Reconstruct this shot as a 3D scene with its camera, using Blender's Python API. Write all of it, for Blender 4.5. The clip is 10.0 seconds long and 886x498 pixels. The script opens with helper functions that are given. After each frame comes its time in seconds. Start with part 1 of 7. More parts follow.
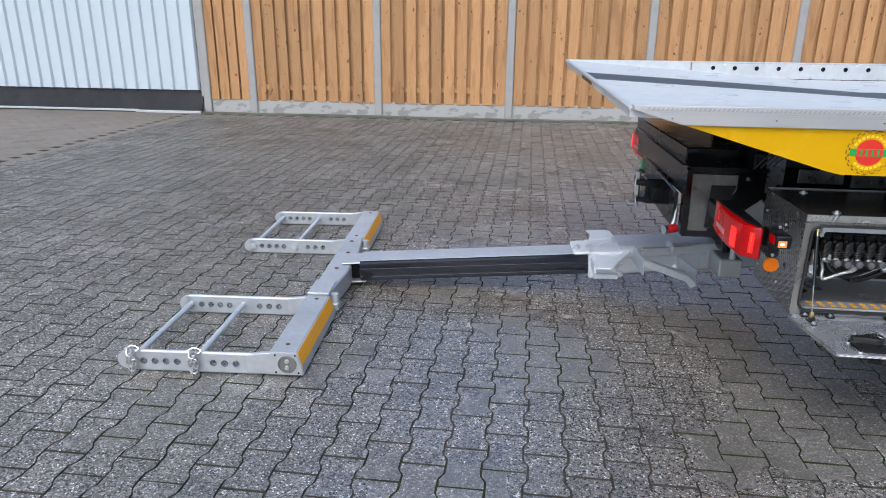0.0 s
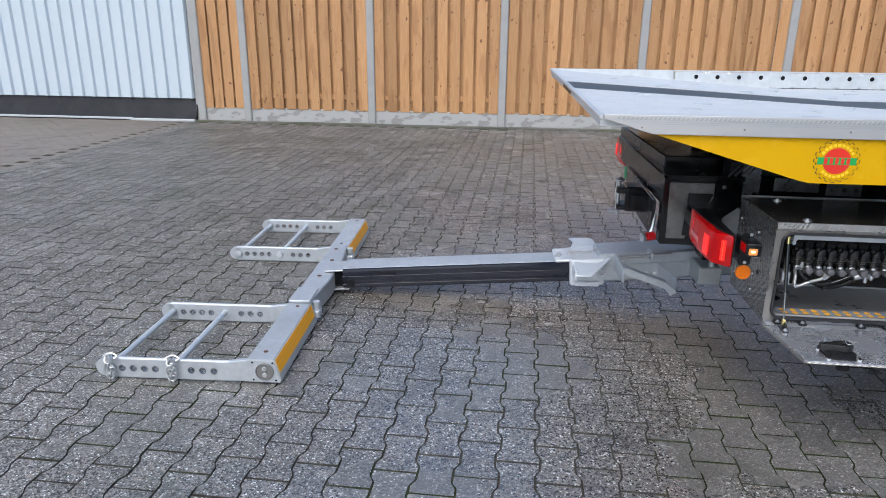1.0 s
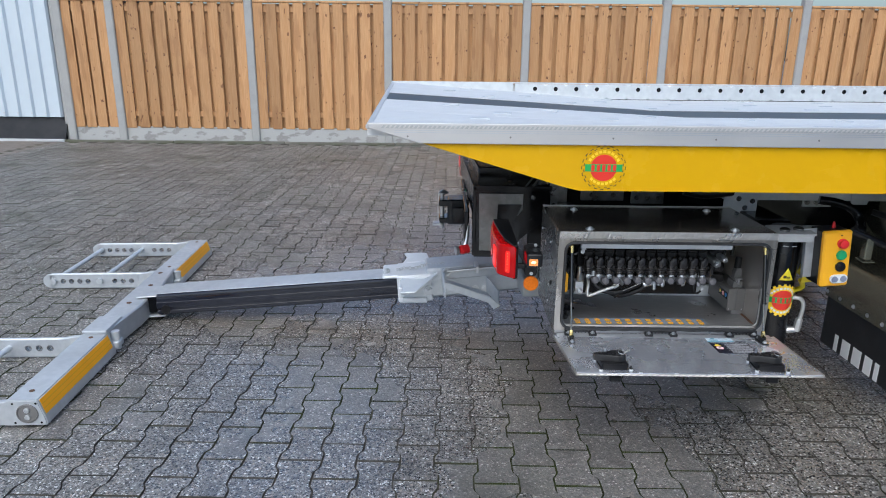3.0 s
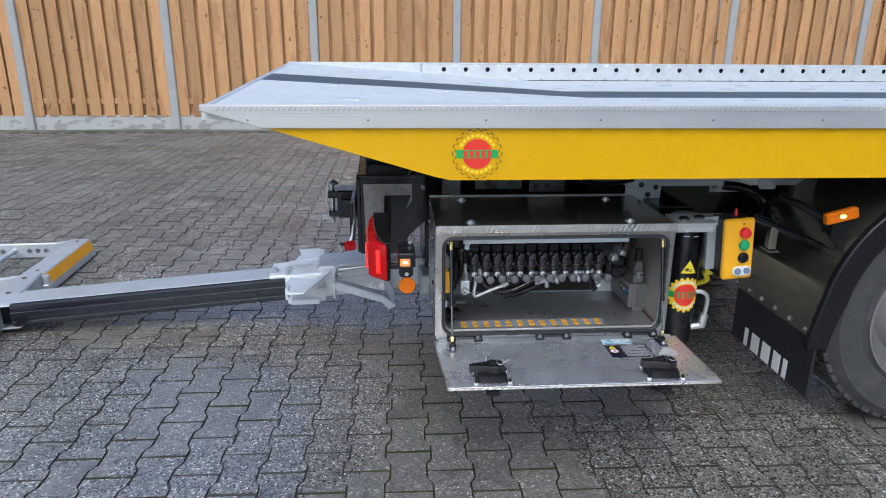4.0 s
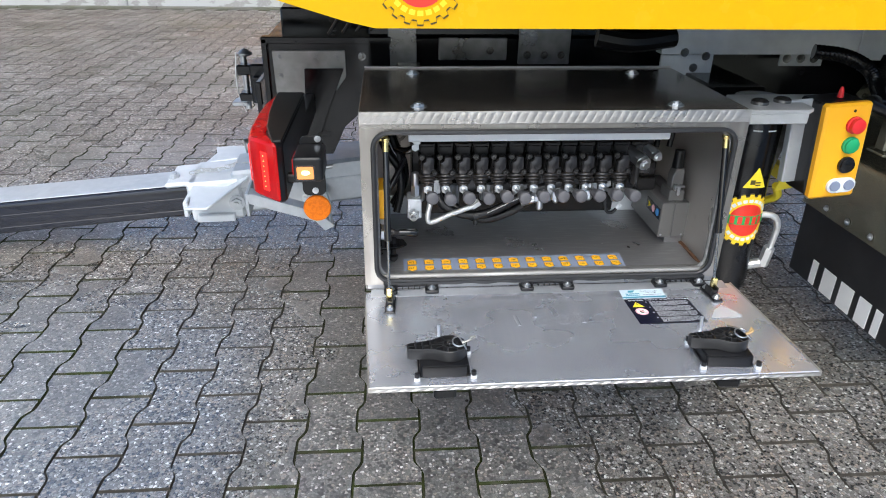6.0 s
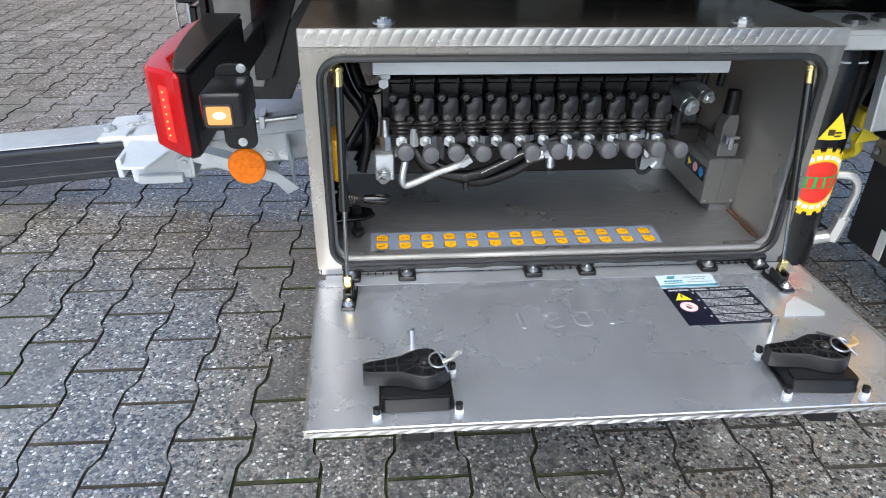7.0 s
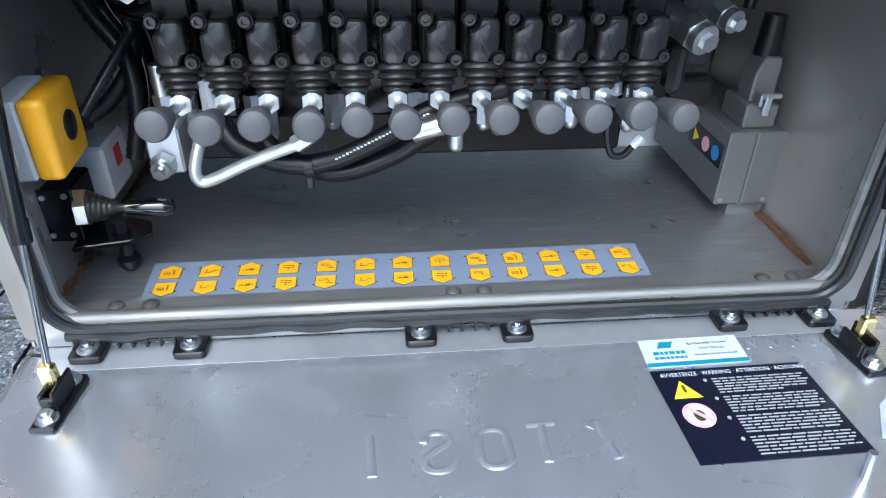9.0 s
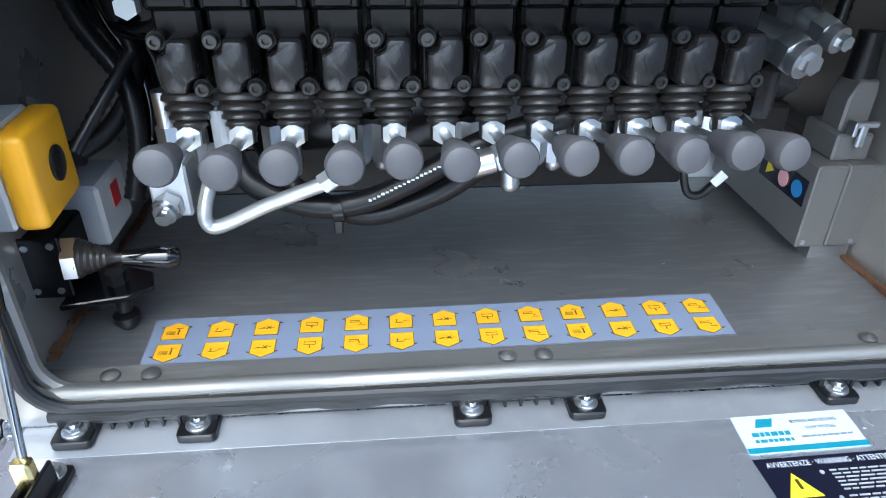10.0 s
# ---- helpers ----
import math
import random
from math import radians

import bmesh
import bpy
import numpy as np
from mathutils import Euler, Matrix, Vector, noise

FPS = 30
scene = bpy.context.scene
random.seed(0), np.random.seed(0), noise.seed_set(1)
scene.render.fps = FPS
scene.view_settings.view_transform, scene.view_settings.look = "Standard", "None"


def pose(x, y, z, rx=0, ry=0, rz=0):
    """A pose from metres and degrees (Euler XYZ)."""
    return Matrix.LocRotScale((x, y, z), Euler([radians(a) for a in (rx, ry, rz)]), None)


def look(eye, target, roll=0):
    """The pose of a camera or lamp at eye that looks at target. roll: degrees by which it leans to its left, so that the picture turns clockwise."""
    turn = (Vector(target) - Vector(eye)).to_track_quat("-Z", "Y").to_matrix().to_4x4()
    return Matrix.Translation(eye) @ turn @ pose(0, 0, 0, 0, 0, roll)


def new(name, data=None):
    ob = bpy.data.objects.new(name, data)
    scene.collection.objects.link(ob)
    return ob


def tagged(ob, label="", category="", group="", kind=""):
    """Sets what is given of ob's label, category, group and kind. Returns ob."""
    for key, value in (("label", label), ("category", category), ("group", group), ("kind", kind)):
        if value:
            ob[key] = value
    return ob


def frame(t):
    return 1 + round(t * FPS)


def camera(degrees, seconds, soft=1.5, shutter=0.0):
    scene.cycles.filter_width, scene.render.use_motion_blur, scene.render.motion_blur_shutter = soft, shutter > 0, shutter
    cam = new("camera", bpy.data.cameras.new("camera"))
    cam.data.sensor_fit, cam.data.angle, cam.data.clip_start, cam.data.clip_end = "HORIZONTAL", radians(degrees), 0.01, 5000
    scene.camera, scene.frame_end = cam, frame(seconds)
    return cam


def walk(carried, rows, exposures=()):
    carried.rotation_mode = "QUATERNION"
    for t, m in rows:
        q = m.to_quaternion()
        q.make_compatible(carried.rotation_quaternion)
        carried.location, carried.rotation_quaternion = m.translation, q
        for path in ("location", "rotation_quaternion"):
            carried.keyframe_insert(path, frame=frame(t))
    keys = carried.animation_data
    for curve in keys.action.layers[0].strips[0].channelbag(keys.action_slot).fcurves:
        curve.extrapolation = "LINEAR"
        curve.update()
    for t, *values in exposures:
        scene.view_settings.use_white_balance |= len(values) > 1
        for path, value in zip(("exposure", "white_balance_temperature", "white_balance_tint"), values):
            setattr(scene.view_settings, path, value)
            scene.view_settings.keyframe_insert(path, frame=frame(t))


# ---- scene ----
cam = camera(67.3, 10.0, soft=1.0)
PATH = [
    (0, (0.143, 0.067, 1.284), (-0.083, 1.951, 0.651), 0.5),
    (0.5, (0.162, 0.06, 1.289), (-0.067, 1.947, 0.667), 0.5),
    (1, (0.229, 0.062, 1.29), (0.005, 1.953, 0.679), 0.5),
    (1.5, (0.355, 0.073, 1.286), (0.161, 1.973, 0.692), 0.6),
    (2, (0.487, 0.071, 1.288), (0.329, 1.979, 0.709), 0.6),
    (2.5, (0.592, 0.105, 1.283), (0.495, 2.02, 0.716), 0.6),
    (3, (0.712, 0.216, 1.256), (0.71, 2.136, 0.696), 0.6),
    (3.2, (0.762, 0.26, 1.251), (0.8, 2.18, 0.691), 0.6),
    (4.3, (1.031, 0.552, 1.183), (1.183, 2.447, 0.562), 0.5),
    (4.5, (1.044, 0.612, 1.151), (1.201, 2.501, 0.512), 0.6),
    (5, (1.055, 0.812, 1.117), (1.216, 2.669, 0.393), 0.9),
    (5.5, (1.089, 0.992, 1.074), (1.246, 2.815, 0.266), 0.9),
    (6, (1.149, 1.172, 1.008), (1.301, 2.958, 0.121), 0.9),
    (6.2, (1.161, 1.239, 0.986), (1.325, 3.005, 0.062), 1.0),
    (7.3, (1.228, 1.551, 0.843), (1.38, 3.27, -0.169), 0.9),
    (7.5, (1.25, 1.594, 0.828), (1.401, 3.303, -0.201), 0.8),
    (8, (1.323, 1.726, 0.788), (1.479, 3.415, -0.273), 0.8),
    (8.7, (1.388, 1.852, 0.732), (1.558, 3.529, -0.345), 0.9),
    (9, (1.393, 1.889, 0.712), (1.563, 3.57, -0.358), 0.9),
    (9.5, (1.384, 1.948, 0.697), (1.549, 3.633, -0.367), 0.8),
    (10, (1.364, 1.984, 0.689), (1.527, 3.694, -0.336), 0.7),
]
walk(cam, [(t, look(eye, target, roll)) for t, eye, target, roll in PATH], [(0, 0.56, 6000, 7), (3, 0.52, 5850, 5), (4.5, 0.58, 5700, 4), (5.5, 0.92, 5600, 3), (6, 1.10, 6050, 5), (7.5, 1.12, 5850, 3), (8.2, 1.18, 5500, 2), (10, 1.48, 5350, 1)])

# ---- light ----
SUN_TURN, SUN_UP = 168.0, 54.0        # degrees left of +y, and above the horizon: beside the yard, veiled
world = bpy.data.worlds.new("sky")
scene.world = world
world.use_nodes = True
wn = world.node_tree.nodes
sky = wn.new("ShaderNodeTexSky")
sky.sky_type, sky.sun_disc = "NISHITA", False
sky.sun_elevation, sky.sun_rotation = radians(SUN_UP), radians(-SUN_TURN)
sky.air_density, sky.dust_density, sky.ozone_density = 1.0, 4.0, 1.4
wn["Background"].inputs["Strength"].default_value = 0.15
world.node_tree.links.new(sky.outputs["Color"], wn["Background"].inputs["Color"])
sun = new("sun", bpy.data.lights.new("sun", "SUN"))
sun.data.energy, sun.data.angle, sun.data.color = 0.72, radians(60), (1.0, 0.965, 0.91)
sun.matrix_world = look((0, 0, 0), (math.sin(radians(SUN_TURN)) * math.cos(radians(SUN_UP)), -math.cos(radians(SUN_TURN)) * math.cos(radians(SUN_UP)), -math.sin(radians(SUN_UP))))


# ---- materials ----
def mat(name, color, rough=0.5, metal=0.0, spots=(), bump=None, emit=None, rnd=0.0, coat=0.0, transmit=0.0, rough_var=0.0, spec=0.5, world_scale=False):
    """spots: (scale, amount, colour, low, high[, stretch]) layers of noise; bump: (scale, strength, distance[, stretch]); rnd: brightness spread from piece to piece."""
    m = bpy.data.materials.new(name)
    m.use_nodes = True
    n, l = m.node_tree.nodes, m.node_tree.links
    b = n["Principled BSDF"]
    b.inputs["Roughness"].default_value, b.inputs["Metallic"].default_value = rough, metal
    b.inputs["Specular IOR Level"].default_value = spec
    b.inputs["Coat Weight"].default_value, b.inputs["Transmission Weight"].default_value = coat, transmit
    tc = n.new("ShaderNodeTexCoord").outputs["Object"]
    if world_scale:
        tc = n.new("ShaderNodeNewGeometry").outputs["Position"]

    def noise_at(scale, stretch, detail=5.0):
        mp = n.new("ShaderNodeMapping")
        mp.inputs["Scale"].default_value = stretch
        l.new(tc, mp.inputs["Vector"])
        tx = n.new("ShaderNodeTexNoise")
        tx.inputs["Scale"].default_value, tx.inputs["Detail"].default_value = scale, detail
        l.new(mp.outputs["Vector"], tx.inputs["Vector"])
        return tx.outputs["Fac"]

    rgb = n.new("ShaderNodeRGB")
    rgb.outputs[0].default_value = (*color, 1)
    out = rgb.outputs[0]
    for scale, amount, col, low, high, *stretch in spots:
        ramp = n.new("ShaderNodeMapRange")
        ramp.inputs["From Min"].default_value, ramp.inputs["From Max"].default_value = low, high
        ramp.inputs["To Max"].default_value = amount
        l.new(noise_at(scale, stretch[0] if stretch else (1, 1, 1)), ramp.inputs["Value"])
        mix = n.new("ShaderNodeMix")
        mix.data_type = "RGBA"
        l.new(ramp.outputs[0], mix.inputs[0])
        l.new(out, mix.inputs[6])
        mix.inputs[7].default_value = (*col, 1)
        out = mix.outputs[2]
    if rnd:
        info, isl = n.new("ShaderNodeObjectInfo"), n.new("ShaderNodeNewGeometry")
        add = n.new("ShaderNodeMath")
        add.operation = "ADD"
        l.new(info.outputs["Random"], add.inputs[0])
        l.new(isl.outputs["Random Per Island"], add.inputs[1])
        fr = n.new("ShaderNodeMath")
        fr.operation = "FRACT"
        l.new(add.outputs[0], fr.inputs[0])
        rg = n.new("ShaderNodeMapRange")
        rg.inputs["To Min"].default_value, rg.inputs["To Max"].default_value = 1 - rnd, 1 + rnd
        l.new(fr.outputs[0], rg.inputs["Value"])
        hsv = n.new("ShaderNodeHueSaturation")
        l.new(rg.outputs[0], hsv.inputs["Value"])
        l.new(out, hsv.inputs["Color"])
        out = hsv.outputs["Color"]
    l.new(out, b.inputs["Base Color"])
    if rough_var:
        rr = n.new("ShaderNodeMapRange")
        rr.inputs["From Min"].default_value, rr.inputs["From Max"].default_value = 0.3, 0.7
        rr.inputs["To Min"].default_value, rr.inputs["To Max"].default_value = max(rough - rough_var, 0.03), rough + rough_var
        l.new(noise_at(9.0, (1, 1, 1)), rr.inputs["Value"])
        l.new(rr.outputs[0], b.inputs["Roughness"])
    if bump:
        scale, strength, dist, *stretch = bump
        bp = n.new("ShaderNodeBump")
        bp.inputs["Strength"].default_value, bp.inputs["Distance"].default_value = strength, dist
        l.new(noise_at(scale, stretch[0] if stretch else (1, 1, 1), 3.0), bp.inputs["Height"])
        l.new(bp.outputs[0], b.inputs["Normal"])
    if emit:
        b.inputs["Emission Color"].default_value, b.inputs["Emission Strength"].default_value = (*emit[0], 1), emit[1]
    return m


def quilted(name, color, rough, pitch, height):
    """Bright metal with a pressed pattern of slanted scales."""
    m = mat(name, color, rough, 0.8, spots=[(6, 0.35, (0.25, 0.24, 0.23), 0.45, 0.8)], rough_var=0.08)
    n, l = m.node_tree.nodes, m.node_tree.links
    tc = n.new("ShaderNodeTexCoord")
    mp = n.new("ShaderNodeMapping")
    mp.inputs["Scale"].default_value, mp.inputs["Rotation"].default_value = (1 / pitch,) * 3, (radians(45), radians(45), radians(20))
    vo = n.new("ShaderNodeTexVoronoi")
    vo.inputs["Scale"].default_value, vo.inputs["Randomness"].default_value = 1.0, 0.1
    l.new(tc.outputs["Object"], mp.inputs["Vector"])
    l.new(mp.outputs["Vector"], vo.inputs["Vector"])
    bp = n.new("ShaderNodeBump")
    bp.inputs["Strength"].default_value, bp.inputs["Distance"].default_value = 0.9, height
    l.new(vo.outputs["Distance"], bp.inputs["Height"])
    l.new(bp.outputs[0], n["Principled BSDF"].inputs["Normal"])
    return m


GALV = mat("galvanised_steel", (0.50, 0.53, 0.56), 0.42, 0.5, [(40, 0.5, (0.62, 0.645, 0.67), 0.4, 0.65), (5, 0.4, (0.36, 0.375, 0.39), 0.48, 0.72)], (120, 0.15, 0.001), rough_var=0.1)
BARE_STEEL = mat("bare_bracket_steel", (0.20, 0.20, 0.197), 0.34, 0.8, [(30, 0.4, (0.38, 0.38, 0.375), 0.4, 0.65), (5, 0.5, (0.2, 0.195, 0.185), 0.5, 0.72, (1, 1, 0.3))], rough_var=0.1)
DARK_STEEL = mat("blackened_screw_steel", (0.22, 0.215, 0.21), 0.24, 0.9, [(90, 0.4, (0.1, 0.1, 0.1), 0.45, 0.7)])
SCREW = mat("dark_socket_screw", (0.10, 0.098, 0.095), 0.28, 0.8, [(90, 0.4, (0.05, 0.05, 0.05), 0.45, 0.7)])
PIPE = mat("dull_zinc_pipe", (0.6, 0.61, 0.61), 0.4, 0.7, [(60, 0.4, (0.48, 0.485, 0.48), 0.45, 0.7)], rough_var=0.08)
GALV_DULL = mat("dull_galvanised_steel", (0.45, 0.465, 0.465), 0.48, 0.4, [(30, 0.4, (0.56, 0.575, 0.57), 0.4, 0.65), (5, 0.4, (0.34, 0.345, 0.335), 0.5, 0.75)], rough_var=0.1)
GALV_LIGHT = mat("pale_galvanised_steel", (0.58, 0.61, 0.63), 0.46, 0.5, [(30, 0.4, (0.74, 0.77, 0.78), 0.4, 0.65), (6, 0.3, (0.5, 0.52, 0.53), 0.5, 0.75)], rough_var=0.1)
SLEEVE = mat("fresh_galvanised_sleeve", (0.70, 0.73, 0.76), 0.5, 0.25, [(30, 0.4, (0.80, 0.82, 0.84), 0.4, 0.65), (6, 0.3, (0.58, 0.60, 0.61), 0.5, 0.75)], rough_var=0.1)
ZINC = mat("zinc_plated_steel", (0.62, 0.63, 0.64), 0.28, 0.95, [(90, 0.3, (0.45, 0.46, 0.47), 0.45, 0.7)])
CHROME = mat("polished_steel", (0.75, 0.75, 0.74), 0.12, 1.0)
BRASS = mat("brass", (0.75, 0.6, 0.25), 0.25, 1.0)
WALL_IN = mat("beige_grey_sheet", (0.49, 0.46, 0.42), 0.34, 0.68, [(2.5, 0.4, (0.45, 0.42, 0.385), 0.35, 0.7), (22, 0.4, (0.33, 0.30, 0.27), 0.66, 0.76)], (220, 0.1, 0.0006, (1, 0.1, 1)), rough_var=0.1)
STEEL_IN = mat("brushed_stainless", (0.335, 0.337, 0.345), 0.30, 0.75, [(2.2, 0.5, (0.28, 0.28, 0.285), 0.3, 0.75), (160, 0.3, (0.52, 0.52, 0.52), 0.5, 0.7, (0.15, 1, 1)), (60, 0.7, (0.7, 0.7, 0.68), 0.75, 0.77), (30, 0.35, (0.2, 0.18, 0.16), 0.74, 0.77)], (220, 0.1, 0.0006, (0.1, 1, 1)), rough_var=0.04)
PLATE_WHITE = mat("pale_zinc_plate", (0.72, 0.75, 0.77), 0.42, 0.15, [(12, 0.2, (0.66, 0.69, 0.71), 0.45, 0.7)])
SILL = mat("worn_bright_sill", (0.24, 0.236, 0.228), 0.52, 0.7, [(9, 0.5, (0.24, 0.235, 0.225), 0.40, 0.7, (0.15, 1, 1)), (60, 0.4, (0.55, 0.54, 0.52), 0.55, 0.7, (0.1, 1, 1))], (160, 0.1, 0.0006, (0.1, 1, 1)), rough_var=0.1)
DOOR_AL = mat("brushed_aluminium", (0.60, 0.62, 0.67), 0.27, 0.75, [(1.6, 0.5, (0.47, 0.48, 0.52), 0.25, 0.8, (1.6, 0.5, 1)), (34, 0.35, (0.70, 0.70, 0.73), 0.35, 0.75, (1.5, 0.06, 1))], (220, 0.07, 0.0006, (1, 0.04, 1)), rough_var=0.05)
EDGE_AL = mat("bright_worn_edge_aluminium", (0.50, 0.485, 0.46), 0.30, 0.8, [(14, 0.5, (0.40, 0.385, 0.36), 0.45, 0.7), (90, 0.3, (0.75, 0.74, 0.72), 0.5, 0.7, (0.2, 1, 1))], rough_var=0.08)
FRAME_AL = mat("worn_brushed_frame", (0.35, 0.33, 0.30), 0.30, 0.85, [(5, 0.5, (0.30, 0.28, 0.25), 0.42, 0.66, (1, 1, 0.3)), (50, 0.35, (0.56, 0.54, 0.50), 0.5, 0.7, (1, 1, 0.15)), (16, 0.5, (0.20, 0.17, 0.14), 0.68, 0.76)], (160, 0.1, 0.0006, (1, 1, 0.1)), rough_var=0.1)
STRUT_ROD = mat("dark_chromed_rod", (0.42, 0.42, 0.42), 0.14, 1.0, [(60, 0.3, (0.3, 0.3, 0.3), 0.45, 0.7)])
QUILT = quilted("quilted_aluminium", (0.31, 0.30, 0.28), 0.24, 0.017, 0.0032)
DECK_AL = mat("deck_aluminium", (0.64, 0.645, 0.64), 0.5, 0.25, [(3, 0.35, (0.58, 0.59, 0.6), 0.45, 0.7, (0.3, 1, 1)), (70, 0.25, (0.5, 0.5, 0.5), 0.55, 0.75)], (90, 0.15, 0.001), rough_var=0.1)
RAIL_AL = mat("side_rail_aluminium", (0.62, 0.61, 0.60), 0.4, 0.6, [(8, 0.3, (0.52, 0.5, 0.49), 0.5, 0.75, (0.2, 1, 1))], rough_var=0.08)
# bare metal; the yellow skirt's reflection is put into its base colour
FENDER_AL = mat("bare_metal_with_yellow_reflection", (0.27, 0.26, 0.19), 0.15, 0.85, [(5, 0.5, (0.16, 0.16, 0.14), 0.4, 0.7)], rough_var=0.12)
YELLOW = mat("yellow_paint", (0.68, 0.385, 0.001), 0.26, 0.0, [(1.5, 0.15, (0.62, 0.345, 0.001), 0.4, 0.7)], (2.5, 0.08, 0.01), rough_var=0.06, spec=0.22)
ORANGE_BOX = mat("orange_yellow_plastic", (0.85, 0.42, 0.01), 0.4)
BLACK = mat("black_paint", (0.004, 0.004, 0.005), 0.2, 0.0, [(12, 0.3, (0.012, 0.012, 0.012), 0.5, 0.8)], rough_var=0.1, spec=0.4)
GLOSS_BLACK = mat("glossy_black_plastic", (0.006, 0.006, 0.007), 0.08, 0.0, coat=0.5)
BLACK_CAST = mat("black_cast_valve_metal", (0.013, 0.0125, 0.012), 0.22, 0.0, [(60, 0.35, (0.016, 0.015, 0.014), 0.5, 0.75)], (160, 0.2, 0.0008), rough_var=0.08, spec=0.32)
GUNMETAL = mat("grey_painted_cap", (0.026, 0.024, 0.024), 0.25, 0.0, [(40, 0.4, (0.050, 0.046, 0.044), 0.45, 0.75), (14, 0.4, (0.018, 0.018, 0.018), 0.5, 0.8), (26, 0.5, (0.10, 0.075, 0.060), 0.70, 0.76)], (190, 0.35, 0.0012), rough_var=0.10, spec=0.38)
BELLOW = mat("brown_black_bellows", (0.026, 0.0225, 0.020), 0.28, 0.0, [(30, 0.5, (0.06, 0.05, 0.045), 0.45, 0.7)])
RUBBER = mat("black_rubber", (0.008, 0.008, 0.009), 0.36, 0.0, [(30, 0.35, (0.018, 0.018, 0.018), 0.5, 0.75)], (60, 0.2, 0.001), spec=0.35)
ARM_BLACK = mat("blue_black_gloss_paint", (0.009, 0.011, 0.020), 0.16, 0.0, [(16, 0.5, (0.03, 0.031, 0.036), 0.5, 0.7, (0.1, 1, 1))], (40, 0.2, 0.001, (0.1, 1, 1)), rough_var=0.1)
HANDLE = mat("matt_black_handle_plastic", (0.014, 0.014, 0.015), 0.40, 0.0, [(50, 0.3, (0.04, 0.04, 0.04), 0.5, 0.75)], (220, 0.15, 0.0005), rough_var=0.08)
TIE = mat("twisted_pale_tie", (0.42, 0.41, 0.37), 0.5, 0.2)
SEAL = mat("black_rubber_seal", (0.016, 0.016, 0.017), 0.38, 0.0, [(25, 0.5, (0.03, 0.03, 0.03), 0.45, 0.7, (0.3, 1, 1))])
TYRE = mat("worn_tyre_rubber", (0.045, 0.045, 0.046), 0.7, 0.0, [(14, 0.5, (0.10, 0.098, 0.095), 0.45, 0.75)], (80, 0.3, 0.002))
PLASTIC = mat("black_plastic", (0.008, 0.008, 0.009), 0.32, 0.0, [(70, 0.25, (0.016, 0.016, 0.016), 0.5, 0.75)], spec=0.35)
KNOB = mat("grey_plastic_knob", (0.080, 0.078, 0.084), 0.5, 0.0, [(50, 0.35, (0.11, 0.11, 0.115), 0.5, 0.75)], (300, 0.15, 0.0005))
DARK_FLAP = mat("mud_flap_rubber", (0.013, 0.013, 0.014), 0.5, 0.0, [(10, 0.4, (0.045, 0.045, 0.045), 0.5, 0.8)])
WHITE_P = mat("white_print", (0.78, 0.78, 0.77), 0.5, spots=[(40, 0.2, (0.6, 0.6, 0.6), 0.5, 0.8)])
PALE_STRIP = mat("pale_hinge_strip", (0.45, 0.465, 0.49), 0.38, 0.5, [(5, 0.5, (0.25, 0.255, 0.265), 0.42, 0.65, (1, 0.3, 1)), (60, 0.3, (0.5, 0.5, 0.5), 0.5, 0.8)])
RED_LENS = mat("red_lamp_lens", (0.30, 0.002, 0.003), 0.15, 0.0, [(60, 0.5, (0.16, 0.001, 0.002), 0.45, 0.6, (1, 1, 0.15))], spec=0.3, emit=((1.0, 0.008, 0.01), 0.11))
RED_LIT = mat("lit_red_lens", (0.75, 0.012, 0.01), 0.15, 0.0, spec=0.3, emit=((1.0, 0.02, 0.015), 0.8))
LED = mat("lit_red_diode", (0.9, 0.2, 0.05), 0.3, 0.0, emit=((1.0, 0.22, 0.05), 1.3))
PINK_BAND = mat("clear_reflector_band", (0.8, 0.32, 0.3), 0.2, 0.0, coat=0.4)
AMBER_LENS = mat("amber_reflector", (0.72, 0.17, 0.0), 0.3, 0.0, [(200, 0.5, (0.5, 0.09, 0.0), 0.45, 0.6)], spec=0.3)
AMBER_LIT = mat("lit_amber_lens", (0.22, 0.08, 0.03), 0.12, 0.0, coat=0.3, emit=((1.0, 0.36, 0.09), 0.55))
AMBER_GLOW = mat("amber_bulb", (1.0, 0.7, 0.3), 0.2, 0.0, emit=((1.0, 0.45, 0.12), 3.0))
GREEN = mat("green_plastic", (0.02, 0.32, 0.12), 0.4)
RED = mat("red_plastic", (0.65, 0.015, 0.02), 0.4)
BADGE_RED = mat("badge_red", (0.72, 0.035, 0.02), 0.35)
BADGE_GREEN = mat("badge_green", (0.03, 0.36, 0.08), 0.35)
BADGE_YELLOW = mat("badge_yellow", (0.9, 0.62, 0.02), 0.35)
BADGE_LINE = mat("badge_dark_line", (0.06, 0.045, 0.01), 0.4)
REFLEX = mat("orange_reflective_tape", (1.0, 0.44, 0.0), 0.35, 0.0)
NAVY = mat("dark_blue_label", (0.008, 0.009, 0.022), 0.25)
LABEL_WHITE = mat("white_label", (0.72, 0.75, 0.77), 0.35)
CARD = mat("pale_blue_sticker", (0.60, 0.70, 0.76), 0.35)
PRINT_GREY = mat("grey_print", (0.36, 0.36, 0.37), 0.5)
TEAL = mat("teal_print", (0.03, 0.24, 0.33), 0.4)
PINK = mat("pink_print", (0.85, 0.45, 0.48), 0.4)
BLUE_PRINT = mat("blue_print", (0.05, 0.25, 0.6), 0.4)
WARN_YELLOW = mat("warning_yellow", (0.88, 0.72, 0.03), 0.35)
STRIP_BLUE = mat("grey_blue_film", (0.20, 0.235, 0.325), 0.42)
